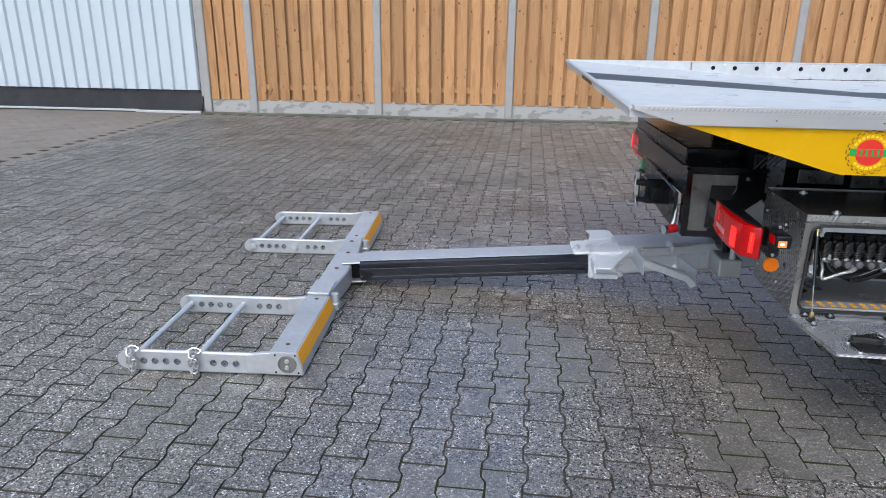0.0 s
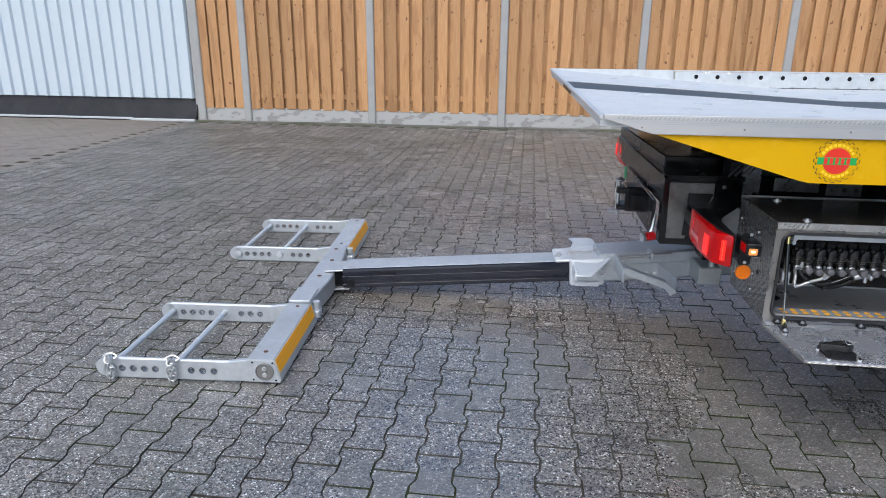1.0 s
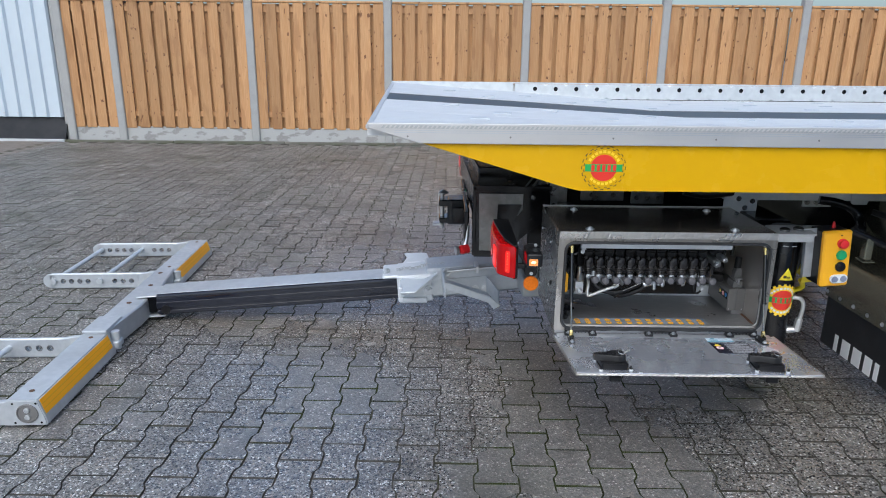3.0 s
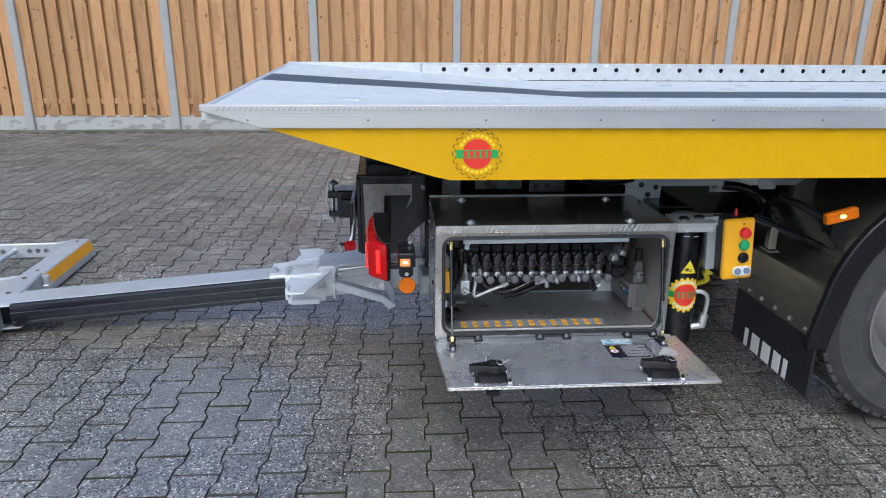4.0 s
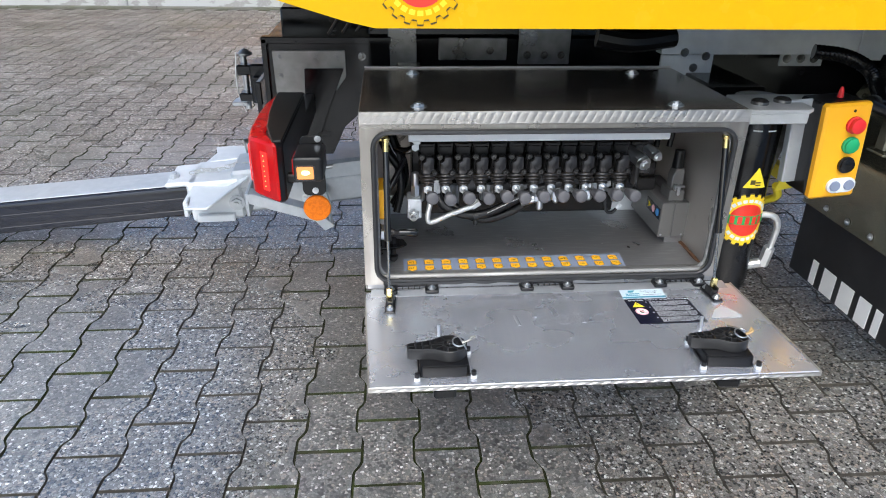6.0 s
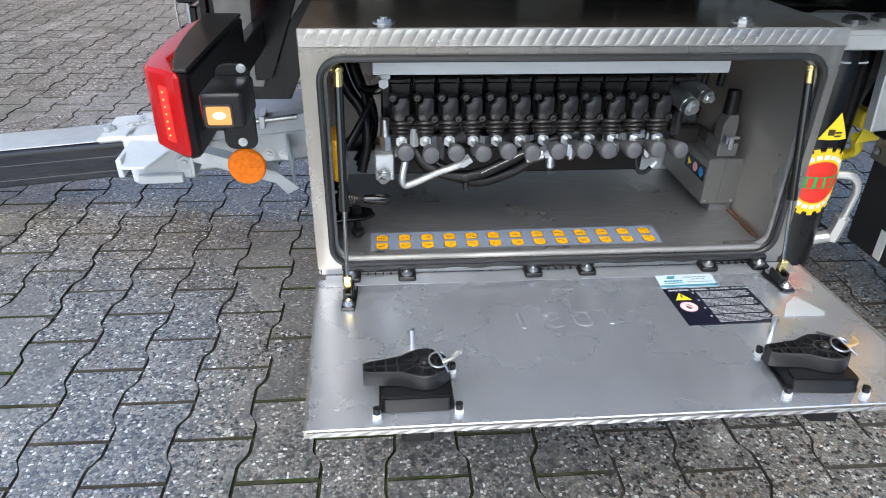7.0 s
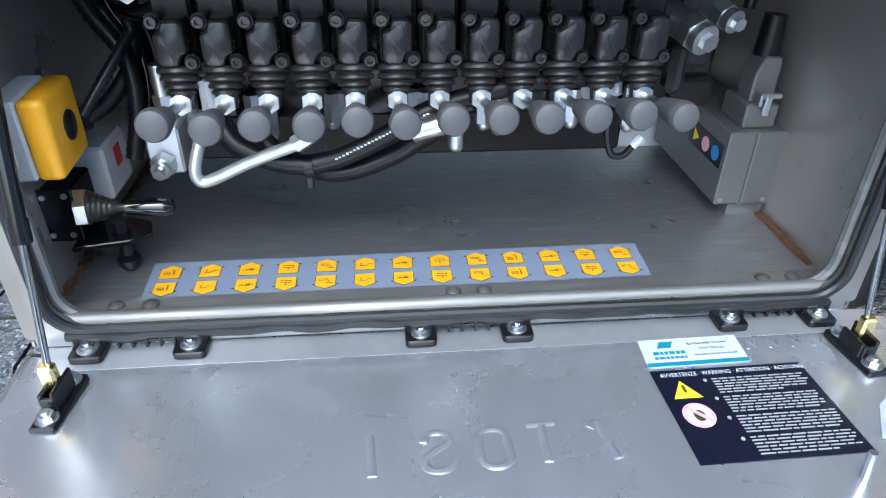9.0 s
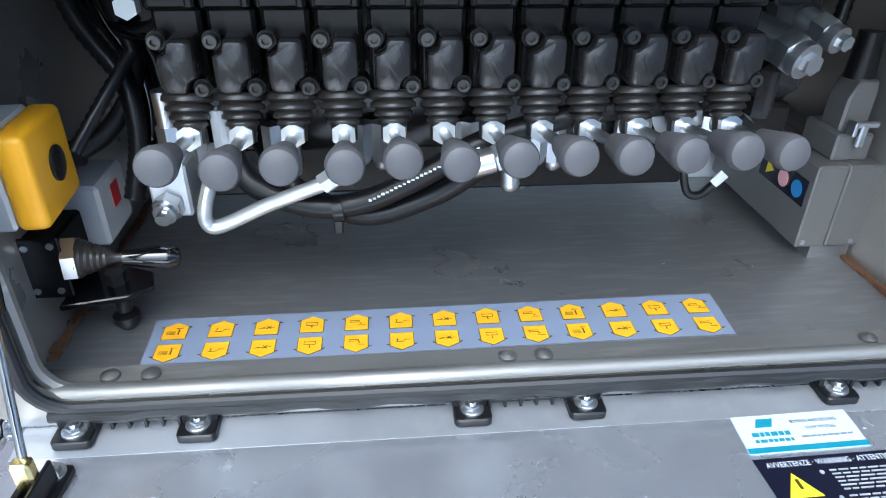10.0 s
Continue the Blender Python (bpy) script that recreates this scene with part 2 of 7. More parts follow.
GREY_BOX = mat("grey_cast_box", (0.21, 0.205, 0.20), 0.36, 0.45, [(30, 0.35, (0.22, 0.215, 0.21), 0.45, 0.7)], (220, 0.2, 0.0005))
PALE_BOX = mat("pale_grey_plastic", (0.62, 0.63, 0.63), 0.5)
RUST = mat("brown_stain", (0.10, 0.045, 0.02), 0.7, 0.0, [(60, 0.5, (0.18, 0.09, 0.04), 0.4, 0.7)])
CLEAR = mat("clear_film", (0.85, 0.88, 0.9), 0.12, 0.0, transmit=0.6)
WIRE = mat("thin_steel_wire", (0.6, 0.6, 0.6), 0.3, 1.0)
COPPER = mat("weathered_tie", (0.5, 0.33, 0.15), 0.6)
CONCRETE = mat("grey_concrete", (0.36, 0.36, 0.35), 0.8, 0.0, [(8, 0.4, (0.28, 0.28, 0.27), 0.45, 0.7), (120, 0.35, (0.45, 0.45, 0.44), 0.5, 0.7)], (90, 0.3, 0.002))
PLINTH = mat("patchy_concrete_plinth", (0.42, 0.42, 0.41), 0.8, 0.0, [(4.5, 0.55, (0.17, 0.155, 0.14), 0.53, 0.57, (1, 1, 2)), (60, 0.3, (0.5, 0.5, 0.49), 0.5, 0.7)], (70, 0.4, 0.003))
WOOD = mat("impregnated_pine", (0.455, 0.248, 0.108), 0.6, 0.0, [(7, 0.55, (0.42, 0.20, 0.07), 0.45, 0.72, (3, 3, 0.25)), (60, 0.35, (0.68, 0.42, 0.2), 0.45, 0.7, (2, 2, 0.08)), (5.0, 0.85, (0.17, 0.065, 0.025), 0.67, 0.73, (2.5, 2.5, 1.6)), (10.0, 0.9, (0.13, 0.05, 0.02), 0.675, 0.70, (2.0, 2.0, 1.1)), (3.5, 0.5, (0.30, 0.14, 0.055), 0.55, 0.62, (3, 3, 0.5))], (70, 0.3, 0.002, (2, 2, 0.1)), rnd=0.17, world_scale=True)
SHED = mat("white_sheet_metal", (0.55, 0.62, 0.68), 0.38, 0.0, [(3, 0.25, (0.62, 0.68, 0.74), 0.45, 0.75, (1, 1, 0.3)), (30, 0.12, (0.5, 0.55, 0.6), 0.6, 0.8)])
SLATE = mat("dark_base_panel", (0.012, 0.013, 0.016), 0.6, 0.0, [(3, 0.5, (0.03, 0.031, 0.035), 0.45, 0.7)], rough_var=0.1, spec=0.3)
SAND = mat("joint_sand", (0.060, 0.055, 0.046), 0.95, 0.0, [(1.1, 0.85, (0.050, 0.066, 0.020), 0.46, 0.56), (40, 0.5, (0.11, 0.10, 0.085), 0.5, 0.62), (9, 0.5, (0.03, 0.027, 0.023), 0.5, 0.62)], (120, 0.6, 0.003), spec=0.1, world_scale=True)
MOSSY = mat("mossy_kerb_concrete", (0.13, 0.125, 0.105), 0.85, 0.0, [(3, 0.7, (0.06, 0.07, 0.03), 0.45, 0.65), (60, 0.4, (0.22, 0.21, 0.19), 0.5, 0.7)], (70, 0.4, 0.003))


def aggregate(name, tint, grain, wet):
    """Damp concrete with washed-out pebbles: every pebble has its own colour, dark paste between, and a film of water in patches."""
    m = mat(name, tint, 0.62, 0.0, rnd=0.13, world_scale=True, spec=0.25)
    n, l = m.node_tree.nodes, m.node_tree.links
    b = n["Principled BSDF"]
    pos = n.new("ShaderNodeNewGeometry").outputs["Position"]

    def cells(scale, feature):
        v = n.new("ShaderNodeTexVoronoi")
        v.feature = feature
        v.inputs["Scale"].default_value = scale
        l.new(pos, v.inputs["Vector"])
        return v

    def ramp(stops, value):
        r = n.new("ShaderNodeValToRGB")
        r.color_ramp.interpolation = "CONSTANT"
        e = r.color_ramp.elements
        e[0].position, e[0].color = stops[0][0], (*stops[0][1], 1)
        e[1].position, e[1].color = stops[1][0], (*stops[1][1], 1)
        for p, c in stops[2:]:
            e.new(p).color = (*c, 1)
        l.new(value, r.inputs["Fac"])
        return r.outputs["Color"]

    def mix(kind, fac, a, c):
        x = n.new("ShaderNodeMix")
        x.data_type, x.blend_type = "RGBA", kind
        x.inputs[0].default_value = fac if isinstance(fac, float) else 1.0
        if not isinstance(fac, float):
            l.new(fac, x.inputs[0])
        l.new(a, x.inputs[6])
        if isinstance(c, tuple):
            x.inputs[7].default_value = (*c, 1)
        else:
            l.new(c, x.inputs[7])
        return x.outputs[2]

    def field(scale, low, high, a, c, detail=4.0):
        t = n.new("ShaderNodeTexNoise")
        t.inputs["Scale"].default_value, t.inputs["Detail"].default_value = scale, detail
        l.new(pos, t.inputs["Vector"])
        g = n.new("ShaderNodeMapRange")
        for key, value in (("From Min", low), ("From Max", high), ("To Min", a), ("To Max", c)):
            g.inputs[key].default_value = value
        l.new(t.outputs["Fac"], g.inputs["Value"])
        return g.outputs[0]

    pebble = cells(grain, "F1")
    tone = n.new("ShaderNodeSeparateColor")
    l.new(pebble.outputs["Color"], tone.inputs[0])
    stones = ramp([(0.0, (0.060, 0.056, 0.052)), (0.18, (0.185, 0.176, 0.162)), (0.42, (0.280, 0.266, 0.242)), (0.64, (0.345, 0.338, 0.324)), (0.78, (0.39, 0.335, 0.280)), (0.89, (0.62, 0.60, 0.56)), (0.96, (0.86, 0.85, 0.82))], tone.outputs[0])
    gap = cells(grain, "DISTANCE_TO_EDGE")
    edge = n.new("ShaderNodeMapRange")
    edge.inputs["From Min"].default_value, edge.inputs["From Max"].default_value = 0.02, 0.11
    l.new(gap.outputs["Distance"], edge.inputs["Value"])
    body = mix("MIX", edge.outputs[0], n["RGB"].outputs[0], stones)
    body = mix("MULTIPLY", field(0.8, 0.40, 0.66, 0.0, 0.6), body, (0.86, 0.85, 0.81))
    body = mix("MIX", field(1.6, 0.56, 0.72, 0.0, 0.45), body, (0.060, 0.066, 0.036))
    body = mix("MULTIPLY", field(9.0, 0.5, 0.68, 0.0, 0.6), body, (0.6, 0.6, 0.58))
    old = n["Hue/Saturation/Value"]
    l.new(body, old.inputs["Color"])
    bp = n.new("ShaderNodeBump")
    bp.inputs["Strength"].default_value, bp.inputs["Distance"].default_value = 0.9, 0.0035
    l.new(edge.outputs[0], bp.inputs["Height"])
    l.new(bp.outputs[0], b.inputs["Normal"])
    # the ground is wet round the truck's tail and dries out towards the open yard
    xyz, spread, damp = n.new("ShaderNodeSeparateXYZ"), n.new("ShaderNodeMath"), n.new("ShaderNodeMapRange")
    l.new(pos, xyz.inputs[0])
    spread.operation = "ADD"
    l.new(xyz.outputs["X"], spread.inputs[0])
    l.new(field(1.7, 0.3, 0.7, -0.4, 0.4), spread.inputs[1])
    damp.interpolation_type = "SMOOTHSTEP"
    for key, value in (("From Min", -1.1), ("From Max", 0.15), ("To Min", 0.35 * wet), ("To Max", wet)):
        damp.inputs[key].default_value = value
    l.new(spread.outputs[0], damp.inputs["Value"])
    # the open side of the yard has dried
    dry, both = n.new("ShaderNodeMapRange"), n.new("ShaderNodeMath")
    dry.interpolation_type = "SMOOTHSTEP"
    for key, value in (("From Min", 3.4), ("From Max", 5.6), ("To Min", 1.0), ("To Max", 0.45)):
        dry.inputs[key].default_value = value
    slant = n.new("ShaderNodeMath")
    slant.operation = "MULTIPLY_ADD"
    slant.inputs[1].default_value = -1.1
    l.new(xyz.outputs["X"], slant.inputs[0])
    l.new(xyz.outputs["Y"], slant.inputs[2])
    l.new(slant.outputs[0], dry.inputs["Value"])
    both.operation = "MULTIPLY"
    l.new(damp.outputs[0], both.inputs[0])
    l.new(dry.outputs[0], both.inputs[1])
    l.new(both.outputs[0], b.inputs["Coat Weight"])
    b.inputs["Coat IOR"].default_value = 2.9
    l.new(field(1.1, 0.40, 0.62, 0.21, 0.34), b.inputs["Coat Roughness"])
    low = n.new("ShaderNodeBump")
    low.inputs["Strength"].default_value, low.inputs["Distance"].default_value = 0.25, 0.0025
    l.new(edge.outputs[0], low.inputs["Height"])
    l.new(low.outputs[0], b.inputs["Coat Normal"])
    return m


PAVER = aggregate("exposed_aggregate_paver", (0.105, 0.098, 0.087), 165.0, 0.95)
YARD = mat("grey_yard_surface", (0.13, 0.125, 0.115), 0.8, 0.0, [(0.6, 0.5, (0.10, 0.098, 0.09), 0.45, 0.65), (140, 0.6, (0.22, 0.215, 0.2), 0.55, 0.65)], (150, 0.6, 0.004), world_scale=True)
PAVER_WARM = mat("warm_plain_paver", (0.19, 0.16, 0.135), 0.5, 0.0, [(0.8, 0.5, (0.23, 0.195, 0.16), 0.45, 0.65), (160, 0.5, (0.1, 0.09, 0.08), 0.5, 0.65)], (170, 0.6, 0.003), rnd=0.1, world_scale=True)


# ---- mesh helpers ----
def bx(bm, x0, x1, y0, y1, z0, z1, bevel=0.0, m=None, seg=1):
    """A box, with bevelled edges if asked."""
    vs = bmesh.ops.create_cube(bm, size=1.0)["verts"]
    t = Matrix.Translation(((x0 + x1) / 2, (y0 + y1) / 2, (z0 + z1) / 2)) @ Matrix.Diagonal((abs(x1 - x0), abs(y1 - y0), abs(z1 - z0), 1))
    bmesh.ops.transform(bm, matrix=t, verts=vs)
    if bevel:
        es = list({e for v in vs for e in v.link_edges})
        r = bmesh.ops.bevel(bm, geom=es, offset=bevel, segments=seg, affect="EDGES", profile=0.5)
        vs = list({v for f in r["faces"] for v in f.verts} | {v for v in vs if v.is_valid})
    if m is not None:
        bmesh.ops.transform(bm, matrix=m, verts=vs)
    return bm


def cyl(bm, a, b, r0, r1=None, n=16, caps=True):
    """A round bar or cone from a to b."""
    a, b = Vector(a), Vector(b)
    r1 = r0 if r1 is None else r1
    d = b - a
    vs = bmesh.ops.create_cone(bm, cap_ends=caps, segments=n, radius1=r0, radius2=r1, depth=d.length)["verts"]
    bmesh.ops.transform(bm, matrix=Matrix.Translation((a + b) / 2) @ d.to_track_quat("Z", "Y").to_matrix().to_4x4(), verts=vs)
    return bm


def ball(bm, c, r, n=12, squash=(1, 1, 1)):
    vs = bmesh.ops.create_uvsphere(bm, u_segments=n, v_segments=max(6, n // 2), radius=r)["verts"]
    bmesh.ops.transform(bm, matrix=Matrix.Translation(c) @ Matrix.Diagonal((*squash, 1)), verts=vs)
    return bm


def lathe(bm, profile, a, axis, n=20, caps=True):
    """Turns (distance along axis, radius) pairs round an axis through a."""
    q = Vector(axis).to_track_quat("Z", "Y").to_matrix()
    rings = []
    for h, r in profile:
        rings.append([bm.verts.new(Vector(a) + q @ Vector((r * math.cos(2 * math.pi * k / n), r * math.sin(2 * math.pi * k / n), h))) for k in range(n)])
    for u, w in zip(rings, rings[1:]):
        for k in range(n):
            bm.faces.new((u[k], u[(k + 1) % n], w[(k + 1) % n], w[k]))
    if caps and profile[0][1] > 1e-5:
        bm.faces.new(rings[0][::-1])
    if caps and profile[-1][1] > 1e-5:
        bm.faces.new(rings[-1])
    return bm


def smooth_line(points, steps=6):
    """Points of a soft curve through the given ones."""
    p = [Vector(q) for q in points]
    p = [2 * p[0] - p[1]] + p + [2 * p[-1] - p[-2]]
    res = []
    for i in range(1, len(p) - 2):
        for k in range(steps):
            t = k / steps
            res.append(0.5 * ((2 * p[i]) + (p[i + 1] - p[i - 1]) * t + (2 * p[i - 1] - 5 * p[i] + 4 * p[i + 1] - p[i + 2]) * t * t + (3 * p[i] - p[i - 1] - 3 * p[i + 1] + p[i + 2]) * t ** 3))
    res.append(p[-2])
    return res


def tube(bm, points, r, n=10, soft=True, steps=6, closed=False, ribs=0.0):
    """A hose or bent rod along the points."""
    pts = smooth_line(points, steps) if soft else [Vector(q) for q in points]
    up, rings = None, []
    m = len(pts)
    for i, p in enumerate(pts):
        d = (pts[(i + 1) % m] - pts[i - 1]) if closed else (pts[min(i + 1, m - 1)] - pts[max(i - 1, 0)])
        d.normalize()
        if up is None:
            up = d.orthogonal().normalized()
        up = (up - d * up.dot(d)).normalized()
        s = d.cross(up)
        rr = r * (1 - ribs * (i % 2))
        rings.append([bm.verts.new(p + rr * (math.cos(2 * math.pi * k / n) * up + math.sin(2 * math.pi * k / n) * s)) for k in range(n)])
    pairs = list(zip(rings, rings[1:])) + ([(rings[-1], rings[0])] if closed else [])
    for u, w in pairs:
        for k in range(n):
            bm.faces.new((u[k], u[(k + 1) % n], w[(k + 1) % n], w[k]))
    if not closed:
        bm.faces.new(rings[0][::-1])
        bm.faces.new(rings[-1])
    return bm


def prism(bm, outline, a, b, axis="y", bevel=0.0, seg=1):
    """A flat outline pushed from a to b along an axis; outline in the two other axes, in order."""
    def at(p, h):
        return {"x": (h, p[0], p[1]), "y": (p[0], h, p[1]), "z": (p[0], p[1], h)}[axis]
    lo = [bm.verts.new(at(p, a)) for p in outline]
    hi = [bm.verts.new(at(p, b)) for p in outline]
    fs = [bm.faces.new(lo), bm.faces.new(hi[::-1])]
    k = len(lo)
    for i in range(k):
        fs.append(bm.faces.new((lo[i], hi[i], hi[(i + 1) % k], lo[(i + 1) % k])))
    bmesh.ops.recalc_face_normals(bm, faces=fs)
    if bevel:
        bmesh.ops.bevel(bm, geom=list({e for f in fs for e in f.edges}), offset=bevel, segments=seg, affect="EDGES")
    return bm


def holed(bm, cells, v0, v1, thick, holes, place, n=16):
    """A bar of cells side by side (u bounds), each with a round hole where holes gives (u, v, radius). place: local (u, v, depth) to the world."""
    def w(u, v, d):
        return bm.verts.new(place @ Vector((u, v, d)))
    for i, (u0, u1) in enumerate(zip(cells, cells[1:])):
        h = holes.get(i)
        for d, flip in ((0, False), (thick, True)):
            if h is None:
                q = [w(u0, v0, d), w(u1, v0, d), w(u1, v1, d), w(u0, v1, d)]
                bm.faces.new(q[::-1] if flip else q)
            else:
                cu, cv, r = h
                ring, frame_pts = [], []
                for k in range(n):
                    a = 2 * math.pi * (k + 0.5) / n
                    c, s = math.cos(a), math.sin(a)
                    ring.append(w(cu + r * c, cv + r * s, d))
                    t = min(((u1 - cu) if c > 0 else (u0 - cu)) / c, ((v1 - cv) if s > 0 else (v0 - cv)) / s)
                    pu, pv = cu + t * c, cv + t * s
                    frame_pts.append(w(pu, pv, d))
                for k in range(n):
                    j = (k + 1) % n
                    q = [ring[k], ring[j], frame_pts[j], frame_pts[k]]
                    bm.faces.new(q[::-1] if not flip else q)
                for cx, cy in ((u0, v0), (u1, v0), (u1, v1), (u0, v1)):
                    a0 = math.atan2(cy - cv, cx - cu) % (2 * math.pi)
                    k0 = int((a0 / (2 * math.pi) * n - 0.5) // 1) % n
                    q = [frame_pts[k0], frame_pts[(k0 + 1) % n], w(cx, cy, d)]
                    bm.faces.new(q if flip else q[::-1])
        if h is not None:
            cu, cv, r = h
            lo = [w(cu + r * math.cos(2 * math.pi * (k + 0.5) / n), cv + r * math.sin(2 * math.pi * (k + 0.5) / n), 0) for k in range(n)]
            hi = [w(cu + r * math.cos(2 * math.pi * (k + 0.5) / n), cv + r * math.sin(2 * math.pi * (k + 0.5) / n), thick) for k in range(n)]
            for k in range(n):
                j = (k + 1) % n
                bm.faces.new((lo[k], lo[j], hi[j], hi[k]))
        for v in (v0, v1):
            bm.faces.new((w(u0, v, 0), w(u1, v, 0), w(u1, v, thick), w(u0, v, thick)))
    for u in (cells[0], cells[-1]):
        bm.faces.new((w(u, v0, 0), w(u, v1, 0), w(u, v1, thick), w(u, v0, thick)))
    bmesh.ops.remove_doubles(bm, verts=bm.verts, dist=1e-5)
    bmesh.ops.recalc_face_normals(bm, faces=bm.faces)
    return bm


def finish(name, bm, material, smooth=35):
    me = bpy.data.meshes.new(name)
    bm.to_mesh(me)
    bm.free()
    me.materials.append(material)
    if smooth:
        me.shade_smooth()
        me.set_sharp_from_angle(angle=radians(smooth))
    return me


SINGLE = {"corner_hole": "corner_hole", "plate_bolts": "plate_bolt", "bracket_bolts": "bracket_bolt", "hinge_screws": "hinge_screw", "bracket_screws": "bracket_screw", "sill_rivets": "sill_rivet",
          "side_rivets": "side_rivet", "flap_screws": "flap_screw", "screws": "screw", "rivet": "rivet", "slot_rim": "slot_rim", "lit_segment": "lit_segment",
          "port_fittings": "port_fitting", "cap_screws": "cap_screw", "red_plug": "red_plug", "yoke_pin": "yoke_pin", "yoke_hole": "yoke_hole", "plug": "plug",
          "marker_screws": "marker_screw", "wheel_nuts": "wheel_nut", "beam_bolts": "beam_bolt", "plate_screws": "plate_screw", "cover_screw": "cover_screw",
          "loose_cables": "loose_cable", "hanger_plate": "hanger_plate", "sleeve_bolt": "sleeve_bolt", "wing": "wing", "clamp": "clamp", "button_face": "button_face",
          "fork_plate": "fork_plate", "white_marks": "white_mark", "base_strip": "base_strip", "top_ridge": "ridge", "hose_print": "print_mark", "tie_bolt": "tie_bolt"}


def clusters(bm):
    """Splits a bmesh into meshes of pieces that touch."""
    left, groups = set(bm.verts), []
    while left:
        todo, seen = [left.pop()], set()
        while todo:
            v = todo.pop()
            seen.add(v)
            for e in v.link_edges:
                w = e.other_vert(v)
                if w in left:
                    left.discard(w)
                    todo.append(w)
        c = np.array([v.co for v in seen])
        groups.append([seen, c.min(0) - 0.0004, c.max(0) + 0.0004])
    merged = True
    while merged:
        merged = False
        for i in range(len(groups)):
            for j in range(i + 1, len(groups)):
                a, b = groups[i], groups[j]
                if (a[1] <= b[2]).all() and (b[1] <= a[2]).all():
                    groups[i] = [a[0] | b[0], np.minimum(a[1], b[1]), np.maximum(a[2], b[2])]
                    del groups[j]
                    merged = True
                    break
            if merged:
                break
    res = []
    for verts, lo, hi in sorted(groups, key=lambda g: tuple(g[1])):
        one, made = bmesh.new(), {}
        for v in sorted(verts, key=lambda v: v.index):
            made[v] = one.verts.new(v.co)
        for f in bm.faces:
            if f.verts[0] in verts:
                one.faces.new([made[v] for v in f.verts])
        res.append(one)
    bm.free()
    return res


def part(name, bm, material, parent, label="", smooth=35):
    """One mesh object under a thing or a part; small repeats become one object each."""
    if name in SINGLE:
        bm.verts.index_update()
        for one in clusters(bm):
            ob = part(SINGLE[name] + " ", one, material, parent, label, smooth)
            ob.name = SINGLE[name]
        return ob
    ob = new(name, finish(name, bm, material, smooth))
    ob.parent = parent
    if label:
        ob["label"] = label
    return ob


def thing(name, label, category, at=(0, 0, 0), group="", kind=""):
    ob = new(name)
    ob.location = at
    return tagged(ob, label, category, group, kind)


def solid(name, bm, material, label, category, group="", kind="", smooth=35):
    """A thing that is one mesh."""
    return tagged(new(name, finish(name, bm, material, smooth)), label, category, group, kind)


def B():
    return bmesh.new()


def rounded(x0, x1, z0, z1, r, n=4):
    """Outline of a rectangle with round corners, counterclockwise."""
    res = []
    for cx, cz, a in ((x1 - r, z0 + r, -90), (x1 - r, z1 - r, 0), (x0 + r, z1 - r, 90), (x0 + r, z0 + r, 180)):
        for k in range(n + 1):
            t = radians(a + 90 * k / n)
            res.append((cx + r * math.cos(t), cz + r * math.sin(t)))
    return res


def frame_ring(bm, outer, inner, y0, y1):
    """A flat frame between two outlines of the same count, with thickness."""
    n = len(outer)
    ring = [[bm.verts.new((p[0], y, p[1])) for p in o] for o, y in ((outer, y0), (inner, y0), (inner, y1), (outer, y1))]
    for a, b in zip(ring, ring[1:] + ring[:1]):
        for k in range(n):
            bm.faces.new((a[k], a[(k + 1) % n], b[(k + 1) % n], b[k]))
    bmesh.ops.recalc_face_normals(bm, faces=bm.faces)


def hexbolt(bm, c, axis, r=0.008, h=0.006, washer=True):
    c, d = Vector(c), Vector(axis).normalized()
    if washer:
        cyl(bm, c, c + d * h * 0.3, r * 1.45, n=14)
    cyl(bm, c + d * h * 0.3, c + d * h * 1.3, r, n=6)
    cyl(bm, c + d * h * 1.3, c + d * h * 1.9, r * 0.5, n=8)
    return bm


# ---- setting ----
FENCE_Y, POST_X = 10.02, [-3.965 + 1.932 * i for i in range(8)]


def build_ground():
    bm = B()
    bmesh.ops.create_grid(bm, x_segments=2, y_segments=2, size=400)
    bmesh.ops.translate(bm, verts=bm.verts, vec=(0, 0, -0.034))
    ob = new("ground", finish("ground", bm, YARD, 0))
    tagged(ob, "grey yard ground running on beyond the paving", "ground", kind="structure")
    bm = B()
    bx(bm, -10.6, 7.9, -5.4, FENCE_Y - 0.09, -0.0335, -0.0075)
    ob = new("joint_bed", finish("joint_bed", bm, SAND, 0))
    tagged(ob, "dark sandy bed with moss between the paving stones", "ground", kind="structure")


def board_mesh(h, w, seed):
    """One sawn fence board with softened edges."""
    bm = B()
    bx(bm, -w / 2, w / 2, -0.009, 0.009, 0, h, 0.003)
    return finish("board", bm, WOOD, 0)


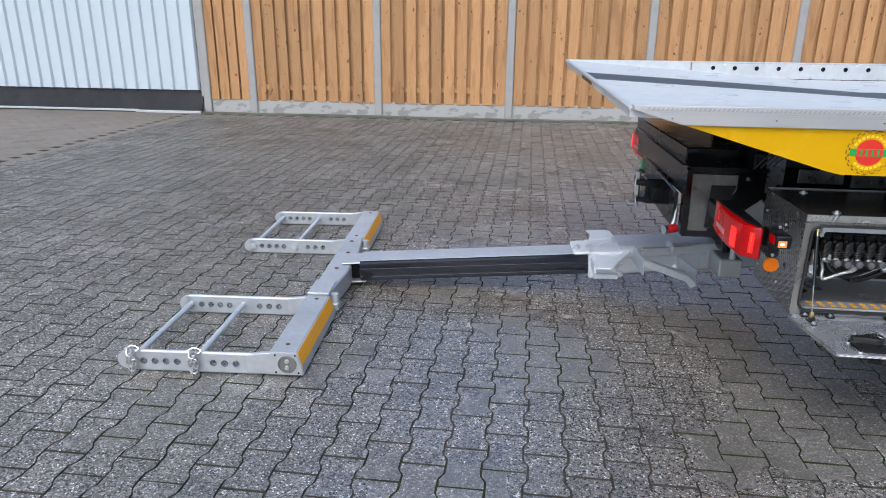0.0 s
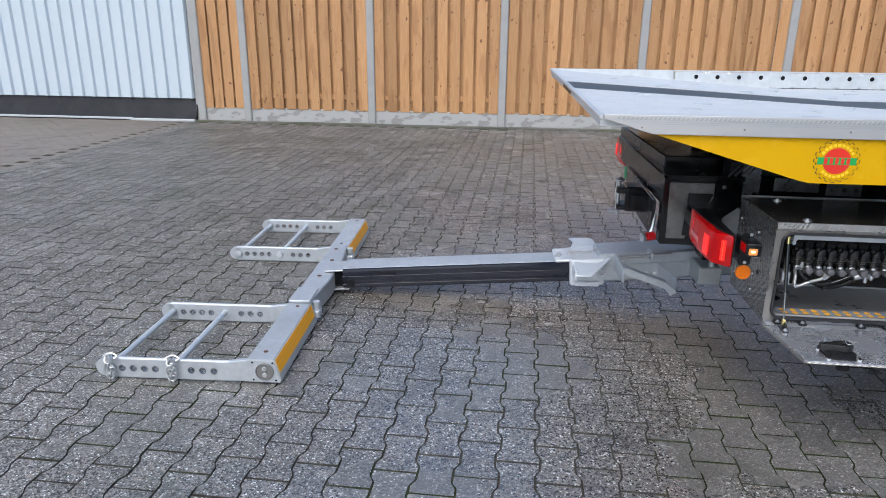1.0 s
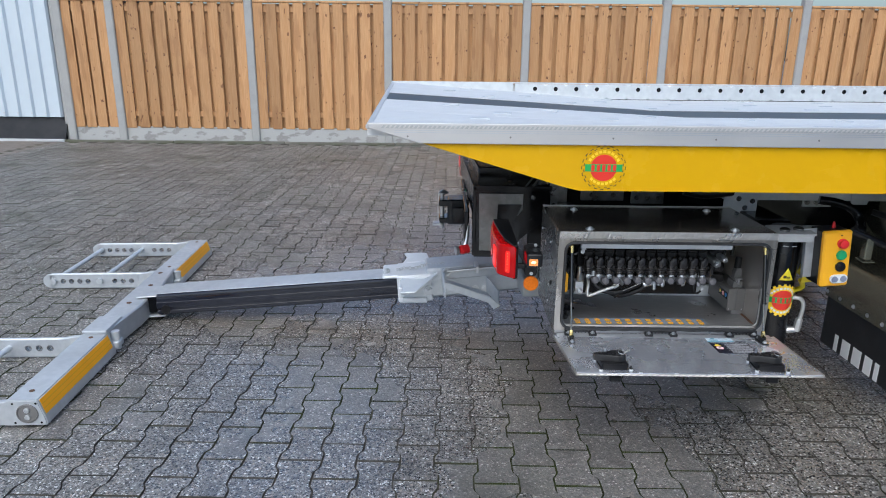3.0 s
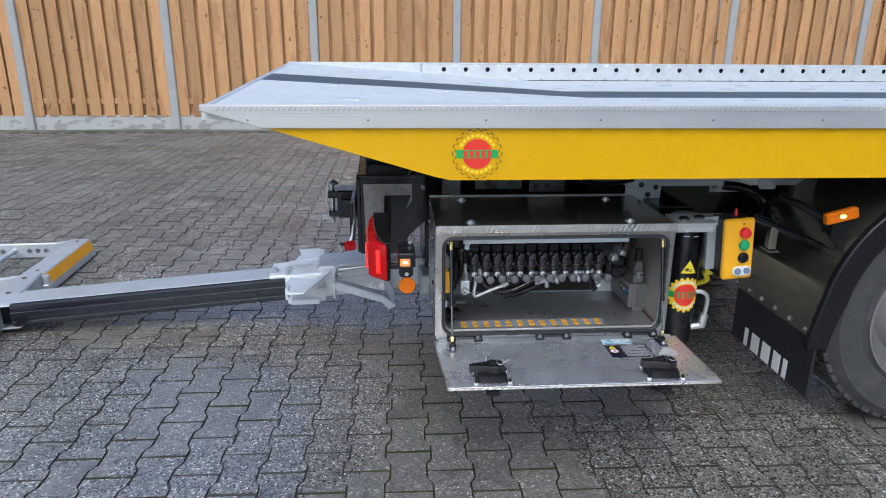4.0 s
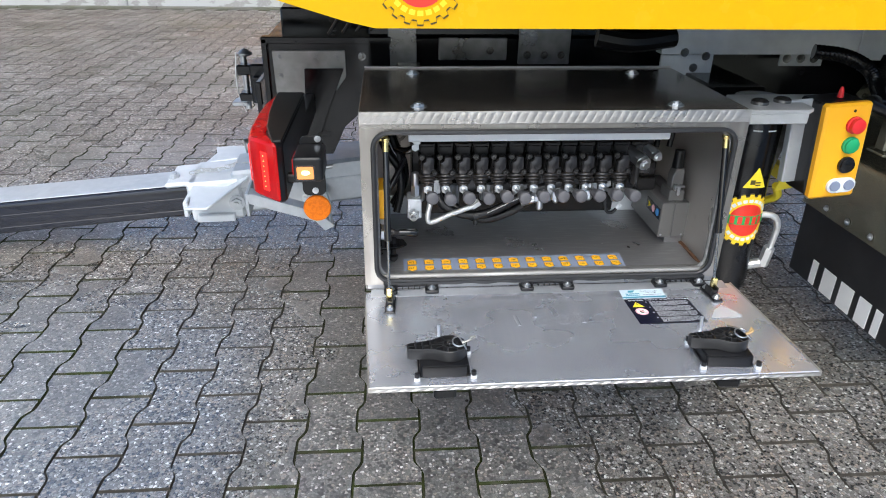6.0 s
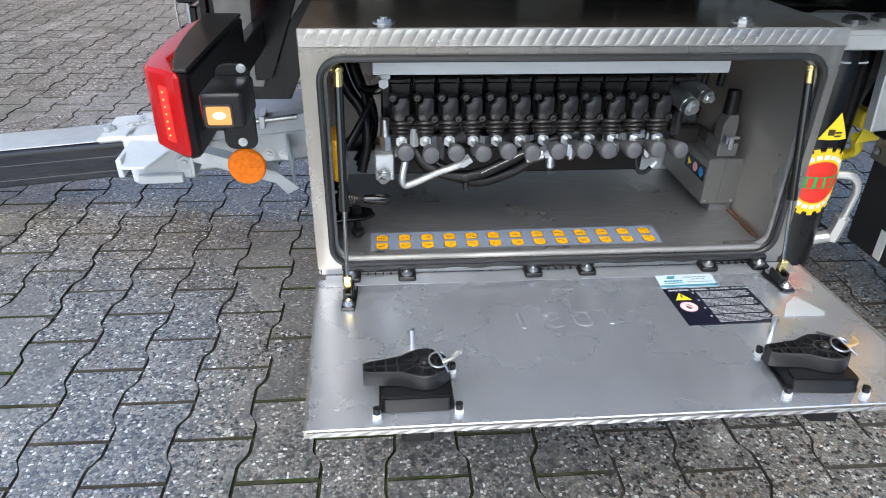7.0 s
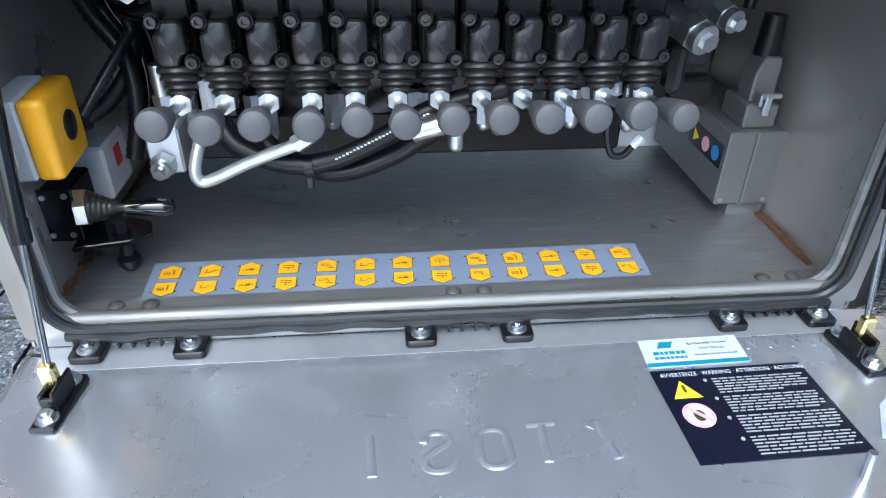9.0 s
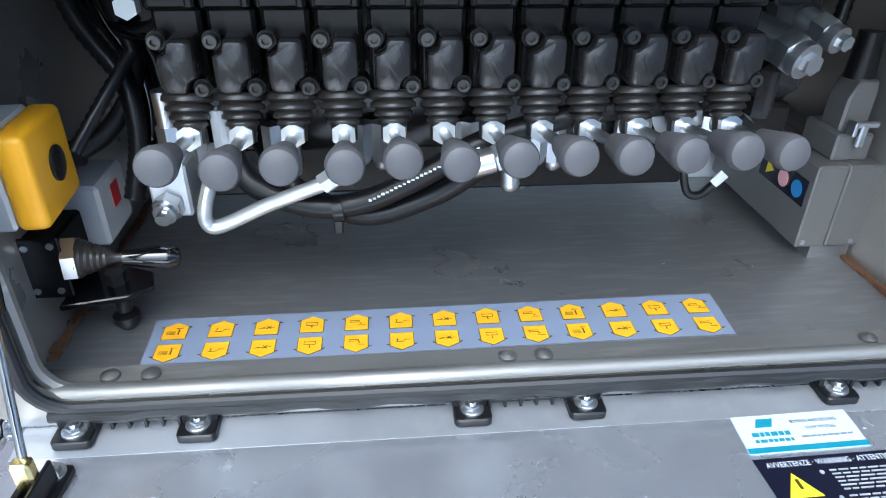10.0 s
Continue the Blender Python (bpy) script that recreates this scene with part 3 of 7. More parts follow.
def build_fence():
    for i in range(7):
        fence = thing("fence", "brown board-on-board pine fence panel on a concrete plinth", "fence", (POST_X[i] + 0.966, FENCE_Y, 0), "fences")
        fill_panel(fence, 1.80)
    fence = thing("fence", "narrow brown pine fence panel beside the white warehouse", "fence", (-4.33, FENCE_Y, 0), "fences")
    fill_panel(fence, 0.62)
    for i, x in enumerate(POST_X):
        bm = B()
        bx(bm, -0.055, 0.055, -0.06, 0.06, 0, 2.04, 0.012)
        ob = solid("fence_post", bm, CONCRETE, "slim grey concrete fence post on the paving", "fence post", "fence posts")
        ob.location = (x, FENCE_Y - 0.01, 0)
    bm = B()
    bx(bm, -0.06, 0.06, -0.06, 0.06, 0, 2.04, 0.012)
    bx(bm, -0.10, -0.055, -0.03, 0.05, 0, 2.3, 0.008)
    ob = solid("fence_post", bm, CONCRETE, "wider concrete end post against the white warehouse", "fence post", "fence posts")
    ob.location = (-4.70, FENCE_Y - 0.01, 0)
    bm = B()
    for i in range(9):
        bx(bm, -4.8 + i * 1.6, -4.8 + (i + 1) * 1.6 - 0.008, FENCE_Y - 0.17, FENCE_Y - 0.09, -0.1, 0.022 + 0.004 * (i % 2), 0.008)
    tagged(new("kerb", finish("kerb", bm, MOSSY)), "low mossy concrete kerb along the fence", "kerb", kind="structure")


BOARDS = [board_mesh(1.72 + 0.012 * k, 0.136 + 0.004 * (k % 3), k) for k in range(4)]
BACK_BOARD = board_mesh(1.70, 0.12, 9)


def fill_panel(fence, width):
    rng = random.Random(int(fence.location.x * 100))
    bm = B()
    bx(bm, -width / 2 - 0.02, width / 2 + 0.02, -0.025, 0.025, 0, 0.21, 0.006)
    part("plinth", bm, PLINTH, fence, "grey concrete plinth with dark patches")
    n = max(4, round(width / 0.18))
    pitch = width / n
    for k in range(n):
        ob = new("board", BOARDS[rng.randrange(4)])
        ob.parent, ob.location = fence, (-width / 2 + 0.062 + (width - 0.124) * k / (n - 1) + rng.uniform(-0.005, 0.005), -0.026, 0.19 + rng.uniform(0, 0.012))
        ob.rotation_euler = (0, radians(rng.uniform(-0.25, 0.25)), 0)
    for k in range(n + 1):
        ob = new("back_board", BACK_BOARD)
        ob.parent, ob.location = fence, (-width / 2 + pitch * k, 0.026, 0.21)
    for z in (0.36, 1.80):
        bm = B()
        bx(bm, -width / 2, width / 2, -0.0165, 0.0165, z, z + 0.075, 0.003)
        part("cross_rail", bm, WOOD, fence)
    bm = B()
    bx(bm, -width / 2, width / 2, -0.045, 0.045, 1.925, 1.955, 0.006)
    part("cap_rail", bm, WOOD, fence)


def build_shed():
    shed = thing("warehouse", "tall white corrugated sheet-metal warehouse with a dark base", "warehouse", (-8.8, FENCE_Y - 0.02, 0))
    bm = B()
    prof, x = [], -5.0
    while x < 4.0:
        prof += [(x, 0.0), (x + 0.112, 0.0), (x + 0.130, -0.04), (x + 0.162, -0.04), (x + 0.180, 0.0)]
        x += 0.2
    prof = [p for p in prof if p[0] <= 4.03]
    front = [bm.verts.new((a, b, 0.335)) for a, b in prof]
    top = [bm.verts.new((a, b, 7.0)) for a, b in prof]
    for i in range(len(prof) - 1):
        bm.faces.new((front[i], front[i + 1], top[i + 1], top[i]))
    geo = bmesh.ops.extrude_face_region(bm, geom=bm.faces[:])
    bmesh.ops.translate(bm, verts=[v for v in geo["geom"] if isinstance(v, bmesh.types.BMVert)], vec=(0, 0.02, 0))
    bmesh.ops.recalc_face_normals(bm, faces=bm.faces)
    part("cladding", bm, SHED, shed, "white ribbed sheet cladding", 0)
    bm = B()
    bx(bm, -5.0, 4.02, 0.06, 4.0, 0.0, 6.98)
    part("core", bm, SLATE, shed)
    bm = B()
    prism(bm, [(-0.12, 0.03), (-0.105, 0.03), (0.035, 0.31), (0.02, 0.33)], -5.0, 4.03, "x")
    part("base_panel", bm, SLATE, shed, "slanting dark base panel")
    bm = B()
    bx(bm, -5.0, 3.0, -0.15, -0.115, 0.012, 0.042, 0.004)
    bx(bm, 2.98, 4.03, -0.18, -0.125, 0.0, 0.034, 0.004)
    part("base_strip", bm, GALV_LIGHT, shed, "pale metal strip with screws")
    scr = B()
    for k in range(44):
        cyl(scr, (-4.846 + 0.2 * k, -0.042, 0.39), (-4.846 + 0.2 * k, -0.048, 0.39), 0.011, n=8)
    part("screws", scr, GALV, shed)
    bm = B()
    bx(bm, -5.1, 4.1, -0.08, 4.1, 6.98, 7.15, 0.02)
    part("roof", bm, SLATE, shed)


build_ground()
build_fence()
build_shed()


def build_shade_wall():
    """An unseen wall added behind the viewer; it blocks sky from the yard's right side."""
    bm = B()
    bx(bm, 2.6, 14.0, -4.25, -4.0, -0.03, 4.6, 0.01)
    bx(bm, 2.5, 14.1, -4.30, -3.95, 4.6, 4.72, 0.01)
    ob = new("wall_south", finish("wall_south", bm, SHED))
    tagged(ob, "unseen plain wall added across the yard to shade its right side", "wall", kind="structure")


build_shade_wall()

# ---- tow truck ----
truck = thing("tow_truck", "yellow tow truck with an aluminium loading deck, tail lamps lit", "truck", (2.6, 3.3, 0))
OFF = Vector((2.6, 3.3, 0))


def tp(name, bm, material, label="", parent=None, smooth=35):
    """A part of the truck, given in place."""
    bmesh.ops.translate(bm, verts=bm.verts, vec=-OFF)
    return part(name, bm, material, parent or truck, label, smooth)


NEAR, FAR, FRONT = 2.25, 4.445, 6.4


def deck_z(x, y=2.25):
    """The deck floor rises to the tail, more so on its far side."""
    return 1.0 + (0.047 + 0.048 * (y - 2.25) / 2.19) * (1.0 - min(1.0, max(0.0, (x - 0.47) / 1.3)))


def skew_tail(bm):
    """The tail edge runs slightly backwards towards the far side."""
    for v in bm.verts:
        v.co.x -= 0.041 * max(0.0, v.co.y - 2.25) * min(1.0, max(0.0, 1 - (v.co.x - 0.47) / 0.75))
    return bm


def build_deck():
    # side skins: yellow below, bare aluminium rail above, cut to a wedge at the tail
    bm = B()
    prism(bm, [(0.630, 1.001), (1.085, 0.866), (1.13, 0.856), (FRONT, 0.856), (FRONT, 0.996)], NEAR, NEAR + 0.004)
    skirt = tp("skirt", bm, YELLOW, "glossy yellow side skirt", smooth=0)
    bm = B()
    prism(bm, [(0.630, 1.001), (1.085, 0.866), (1.13, 0.856), (FRONT, 0.856), (FRONT, 0.996)], FAR - 0.004, FAR)
    skew_tail(bm)
    tp("skirt", bm, YELLOW, smooth=0)
    for y0, y1, top in ((NEAR - 0.012, NEAR + 0.02, 1.054), (FAR - 0.02, FAR + 0.012, 1.080)):
        bm = B()
        prism(bm, [(0.478, 1.058), (0.482, 1.042), (0.636, 0.998), (FRONT, 0.992), (FRONT, top), (0.9, top + 0.005)], y0, y1, bevel=0.002)
        skew_tail(bm)
        rail = tp("side_rail", bm, RAIL_AL, "bare aluminium side rail", smooth=0)
        if y0 < 3:
            bm = B()
            for k in range(int((FRONT - 0.5) / 0.014)):
                x = 0.50 + 0.014 * k
                prism(bm, [(x, 1.0435), (x + 0.006, 1.0435), (x + 0.012, 1.0515), (x + 0.006, 1.0515)], y0 - 0.0022, y0)
            tp("weld_bead", bm, RAIL_AL, parent=rail, smooth=0)
            bm = B()
            bx(bm, 0.52, FRONT, y0 - 0.0006, y0, 1.0428, 1.0520)
            tp("weld_ground", bm, GALV_DULL, parent=rail, smooth=0)
            bm = B()
            for z in (1.030, 1.036):
                bx(bm, 0.56, FRONT, y0 - 0.0008, y0, z, z + 0.0015)
            tp("groove_line", bm, GALV, parent=rail, smooth=0)
            bm = B()
            for k in range(14):
                cyl(bm, (0.60 + 0.31 * k, y0 + 0.001, 1.019), (0.60 + 0.31 * k, y0 - 0.0012, 1.019), 0.003, n=8)
            tp("rivet", bm, GREY_BOX, parent=rail)
    # deck floor of planks along the truck, sinking from the tail edge
    edges = [NEAR + 0.022, 2.50, 2.74, 2.98, 3.22, 3.60, 3.88, 4.15, FAR - 0.022]
    for i, (y0, y1) in enumerate(zip(edges, edges[1:])):
        dark = i == 4
        bm = B()
        xs = [0.475, 0.8, 1.1, 1.4, 1.77, FRONT]
        lift = -0.002 if dark else 0.0
        prof = [(x, deck_z(x) + lift) for x in xs] + [(x, deck_z(x) - 0.03) for x in xs[::-1]]
        prism(bm, prof, y0 + 0.002, y1 - 0.002)
        for v in bm.verts:
            v.co.z += deck_z(v.co.x, v.co.y) - deck_z(v.co.x)
        skew_tail(bm)
        plank = tp("deck_plank", bm, RUBBER if dark else DECK_AL, "dark grip strip along the deck" if dark else "pale aluminium deck plank", smooth=20)
        if not dark:
            bm = B()
            for k in range(14):
                x = 0.7 + 0.42 * k + 0.1 * (i % 3)
                if x < FRONT - 0.2:
                    z = deck_z(x + 0.04, (y0 + y1) / 2)
                    bx(bm, x, x + 0.07, (y0 + y1) / 2 - 0.012, (y0 + y1) / 2 + 0.012, z - 0.004, z + 0.003, 0.002)
            tp("slot_rim", bm, GALV, parent=plank)
    # raised far rail with round holes
    n = 36
    cells = [0.0] + [0.062 + 0.1263 * k for k in range(n + 1)]
    holes = {k + 1: (0.062 + 0.1263 * (k + 0.5), 0.058, 0.0130) for k in range(n)}
    bm = B()
    holed(bm, cells, 0.0, 0.086, 0.004, holes, Matrix.Translation((1.137, FAR - 0.03, 1.004)) @ Matrix.Rotation(radians(90), 4, "X"))
    tp("stake_rail", bm, GALV_LIGHT, "pale rail with a row of round holes", smooth=20)
    bm = B()
    prism(bm, [(0.47, 1.090), (1.137, 1.030), (1.137, 1.092), (0.47, 1.096)], FAR - 0.034, FAR - 0.03)
    prism(bm, [(0.47, 1.092), (0.47, 1.099), (FRONT, 1.096), (FRONT, 1.089)], FAR - 0.032, FAR + 0.012)
    skew_tail(bm)
    tp("rail_flange", bm, GALV_LIGHT, smooth=0)
    bm = B()
    bx(bm, 1.14, FRONT, FAR - 0.0245, FAR - 0.0205, 1.0, 1.085)
    tp("rail_backing", bm, BLACK, smooth=0)
    # tail edge and underside
    bm = B()
    bx(bm, 0.470, 0.49, NEAR + 0.021, FAR + 0.012, 1.036, 1.050, 0.003)
    for v in bm.verts:
        v.co.z += 0.047 * max(0.0, v.co.y - 2.27) / 2.19
    skew_tail(bm)
    tp("tail_edge", bm, RAIL_AL)
    bm = B()
    prism(bm, [(0.54, 1.034), (1.13, 0.872), (FRONT, 0.866), (FRONT, 0.874), (1.13, 0.882), (0.55, 1.040)], NEAR + 0.006, FAR - 0.006)
    skew_tail(bm)
    tp("deck_underside", bm, BLACK, smooth=0)
    build_badge(skirt, (1.2, NEAR - 0.0015, 0.928), 0.066, None, YELLOW)


def build_badge(parent, c, r, tube_at, yellow):
    """A cog-shaped badge: yellow wheel, red disc and a green band; its lettering is left as plain bars."""
    def emit_disc(name, outline, material, depth, label=""):
        bm = B()
        prism(bm, [(c[0] + u, c[2] + v) for u, v in outline], c[1] - depth, c[1] - depth + 0.001)
        if tube_at:
            wrap(bm, *tube_at)
        return tp(name, bm, material, label, parent, 0)
    teeth = []
    for k in range(20):
        for da, rr in ((-0.30, 0.90), (-0.22, 1.0), (0.22, 1.0), (0.30, 0.90)):
            a = 2 * math.pi * (k + da) / 20
            teeth.append((rr * r * math.cos(a), rr * r * math.sin(a)))
    emit_disc("badge_outline", [(1.04 * u, 1.04 * v) for u, v in teeth], BADGE_LINE, 0.0, "dark outline of a round cog badge")
    emit_disc("badge_wheel", teeth, yellow, 0.0008, "yellow cog badge")
    disc = [(math.cos(2 * math.pi * k / 28), math.sin(2 * math.pi * k / 28)) for k in range(28)]
    emit_disc("badge_disc", [(0.62 * r * u, 0.62 * r * v) for u, v in disc], BADGE_RED, 0.0016, "red disc")
    for s in (-1, 1):
        emit_disc("badge_band", [(s * 0.44 * r + u * (0.52 * r), v) for u, v in rounded(-0.82, 0.82, -0.17 * r, 0.17 * r, 0.0001, 1)], BADGE_GREEN, 0.0024, "green band")
    for k in range(5):
        u = (-0.5 + 0.25 * k) * r
        emit_disc("badge_mark", [(u - 0.075 * r, -0.14 * r), (u + 0.075 * r, -0.14 * r), (u + 0.075 * r, 0.14 * r), (u - 0.075 * r, 0.14 * r)], BADGE_RED, 0.0032)
    for k in range(9):
        for s in (1, -1):
            if s < 0 and k in (0, 8):
                continue
            a = radians(90 * s + (k - 4) * 15)
            p, q = (math.cos(a), math.sin(a)), (-math.sin(a), math.cos(a))
            o = [(r * (0.75 * p[0] + w * q[0] + h * p[0]), r * (0.75 * p[1] + w * q[1] + h * p[1])) for w, h in ((-0.07, -0.06), (0.07, -0.06), (0.07, 0.06), (-0.07, 0.06))]
            emit_disc("badge_mark", o, LABEL_WHITE if tube_at else BADGE_YELLOW, 0.0016)


def build_chassis():
    for y0, y1 in ((2.955, 3.02), (3.60, 3.665)):
        bm = B()
        prism(bm, [(1.0, 0.735), (FRONT, 0.735), (FRONT, 0.48), (1.26, 0.48), (1.16, 0.60), (1.0, 0.62)], y0, y1, bevel=0.004)
        tp("chassis_beam", bm, BLACK, "black chassis beam")
        bm = B()
        bx(bm, 1.1, FRONT, y0 - 0.01, y1 + 0.01, 0.74, 0.80, 0.004)
        bx(bm, 1.1, FRONT, y0 + 0.01, y1 - 0.01, 0.80, 0.865)
        tp("subframe_beam", bm, BLACK)
    # rear cross members
    bm = B()
    prism(bm, [(0.835, 2.95), (1.10, 2.95), (1.06, 4.16), (0.80, 4.16)], 0.60, 0.73, "z", bevel=0.005)
    bx(bm, 0.80, 0.815, 2.96, 3.75, 0.46, 0.62, 0.003)
    tp("rear_crossmember", bm, BLACK, "black rear cross member")
    bm = B()
    prism(bm, [(0.86, 3.1), (1.12, 3.1), (1.10, 4.18), (0.81, 4.18)], 0.70, 0.79, "z", bevel=0.005)
    tp("winch_housing", bm, BLACK)
    # end plate with bolts beside the tail lamp
    EY = 2.935
    bm = B()
    prism(bm, [(0.835, 0.735), (1.155, 0.735), (1.155, 0.61), (1.075, 0.545), (1.030, 0.505), (0.995, 0.43), (0.84, 0.43)], EY, EY + 0.012, bevel=0.002)
    bx(bm, 0.832, 1.157, EY - 0.012, EY + 0.016, 0.722, 0.740, 0.002)
    bx(bm, 0.832, 0.846, EY - 0.012, EY + 0.05, 0.44, 0.735, 0.002)
    plate = tp("end_plate", bm, BLACK, "black steel end plate", smooth=20)
    bm = B()
    prism(bm, [(0.856, 0.706), (1.040, 0.706), (1.040, 0.64), (0.98, 0.56), (0.94, 0.46), (0.862, 0.46)], EY - 0.007, EY - 0.001, bevel=0.001)
    tp("bolt_plate", bm, BARE_STEEL, "bare grey bolt plate", plate, 20)
    bm = B()
    for x, z in ((0.873, 0.688), (0.965, 0.688), (1.018, 0.688), (0.873, 0.642), (0.965, 0.642), (1.018, 0.642), (0.873, 0.56), (0.873, 0.49)):
        hexbolt(bm, (x, EY - 0.007, z), (0, -1, 0), 0.0060, 0.006)
    hexbolt(bm, (1.082, EY, 0.690), (0, -1, 0), 0.0070, 0.006)
    tp("plate_bolts", bm, BARE_STEEL, parent=plate)
    bm = B()
    prism(bm, [(0.936, 0.663), (1.035, 0.663), (0.962, 0.478), (0.927, 0.478)], EY - 0.022, EY - 0.008, bevel=0.002)
    tp("lamp_arm", bm, BLACK, "black sheet lamp arm", smooth=20)
    # steel brackets and plates along the chassis beside the deck
    for x0, x1, z0, z1, bolts in ((1.150, 1.223, 0.633, 0.80, 2), (1.280, 1.458, 0.680, 0.737, 2), (1.489, 1.625, 0.669, 0.80, 3), (2.147, 2.482, 0.695, 0.727, 4)):
        bm = B()
        bx(bm, x0, x1, EY + 0.001, EY + 0.012, z0, z1, 0.002)
        br = tp("bracket_plate", bm, BARE_STEEL, "bare steel bracket plate")
        bm = B()
        for k in range(bolts):
            hexbolt(bm, (x0 + (x1 - x0) * (k + 0.5) / bolts, EY + 0.001, z0 + 0.025), (0, -1, 0), 0.007, 0.006)
        tp("bracket_bolts", bm, DARK_STEEL, parent=br)
    bm = B()
    bx(bm, 1.802, FRONT, 2.760, 2.768, 0.726, 0.800, 0.001)
    bx(bm, 1.802, FRONT, 2.7685, 2.800, 0.726, 0.732, 0.001)
    prism(bm, [(1.802, 0.725), (1.932, 0.725), (1.932, 0.66), (1.920, 0.58), (1.802, 0.58)], 2.7605, 2.767, bevel=0.001)
    prism(bm, [(2.292, 0.800), (2.50, 0.800), (2.50, 0.735), (2.362, 0.735), (2.355, 0.713), (2.300, 0.713), (2.292, 0.722)], 2.754, 2.7595, bevel=0.001)
    chan = tp("side_channel", bm, GALV_LIGHT, "pale channel under the deck")
    bm = B()
    for x, z in ((1.858, 0.731), (1.912, 0.722), (1.885, 0.695)):
        hexbolt(bm, (x, 2.760, z), (0, -1, 0), 0.007, 0.005)
    tp("bracket_bolts", bm, DARK_STEEL, parent=chan)
    bm = B()
    bx(bm, 2.182, 2.300, 2.896, 2.902, 0.672, 0.716, 0.001)
    lug = tp("bracket_plate", bm, GALV_DULL, "bare steel bracket plate")
    bm = B()
    for x in (2.200, 2.238, 2.275):
        hexbolt(bm, (x, 2.896, 0.692), (0, -1, 0), 0.008, 0.006)
    tp("bracket_bolts", bm, DARK_STEEL, parent=lug)
    bm = B()
    tube(bm, [(1.62, 2.70, 0.775), (1.70, 2.69, 0.765), (1.80, 2.70, 0.775)], 0.022, 10)
    tp("rubber_buffer", bm, RUBBER)
    # tow coupling at the middle of the tail
    SH = (0.028, 0.07, -0.012)
    bm = B()
    bx(bm, 0.70, 0.80, 3.19, 3.31, 0.50, 0.62, 0.006)
    bx(bm, 0.66, 0.71, 3.20, 3.30, 0.585, 0.615, 0.004)
    bx(bm, 0.66, 0.71, 3.20, 3.30, 0.505, 0.53, 0.004)
    bx(bm, 0.72, 0.80, 3.12, 3.38, 0.52, 0.60, 0.006)
    bmesh.ops.translate(bm, verts=bm.verts, vec=SH)
    hitch = tp("tow_coupling", bm, BLACK, "black tow jaw with a steel pin")
    bm = B()
    cyl(bm, (0.675, 3.25, 0.47), (0.675, 3.25, 0.65), 0.010)
    lathe(bm, [(0, 0.012), (0.004, 0.022), (0.010, 0.024), (0.014, 0.017), (0.020, 0.008), (0.024, 0.0)], (0.680, 3.25, 0.634), (0, 0, 1), 14)
    bx(bm, 0.63, 0.68, 3.22, 3.28, 0.486, 0.498, 0.003)
    bmesh.ops.translate(bm, verts=bm.verts, vec=SH)
    tp("coupling_pin", bm, ZINC, parent=hitch)
    bm = B()
    tube(bm, [(0.66, 3.22, 0.65), (0.655, 3.21, 0.58), (0.66, 3.2, 0.52), (0.675, 3.21, 0.47)], 0.0022, 6)
    bmesh.ops.translate(bm, verts=bm.verts, vec=SH)
    tp("pin_chain", bm, WIRE, parent=hitch)
    bm = B()
    cyl(bm, (0.815, 2.95, 0.462), (0.785, 2.935, 0.460), 0.019)
    cyl(bm, (0.787, 2.936, 0.460), (0.772, 2.930, 0.459), 0.014)
    cpl = tp("air_coupling", bm, RED, "red air-line coupling")
    bm = B()
    cyl(bm, (0.774, 2.931, 0.459), (0.762, 2.927, 0.458), 0.020)
    tube(bm, [(0.80, 2.95, 0.47), (0.81, 2.96, 0.5), (0.815, 2.97, 0.56)], 0.008, 8)
    tp("coupling_cap", bm, ZINC, parent=cpl)
    bm = B()
    bx(bm, 0.832, 0.842, 3.99, 4.05, 0.50, 0.605, 0.001)
    tp("marker_tape", bm, GREEN, "green tape patch")
    # loose cables under the deck
    bm = B()
    for k in range(4):
        y = 2.70 + 0.02 * k
        tube(bm, [(1.02 + 0.03 * k, y, 0.78), (1.06 + 0.03 * k, y - 0.01, 0.83), (1.12 + 0.02 * k, y, 0.85)], 0.004, 6)
    tp("loose_cables", bm, PLASTIC)


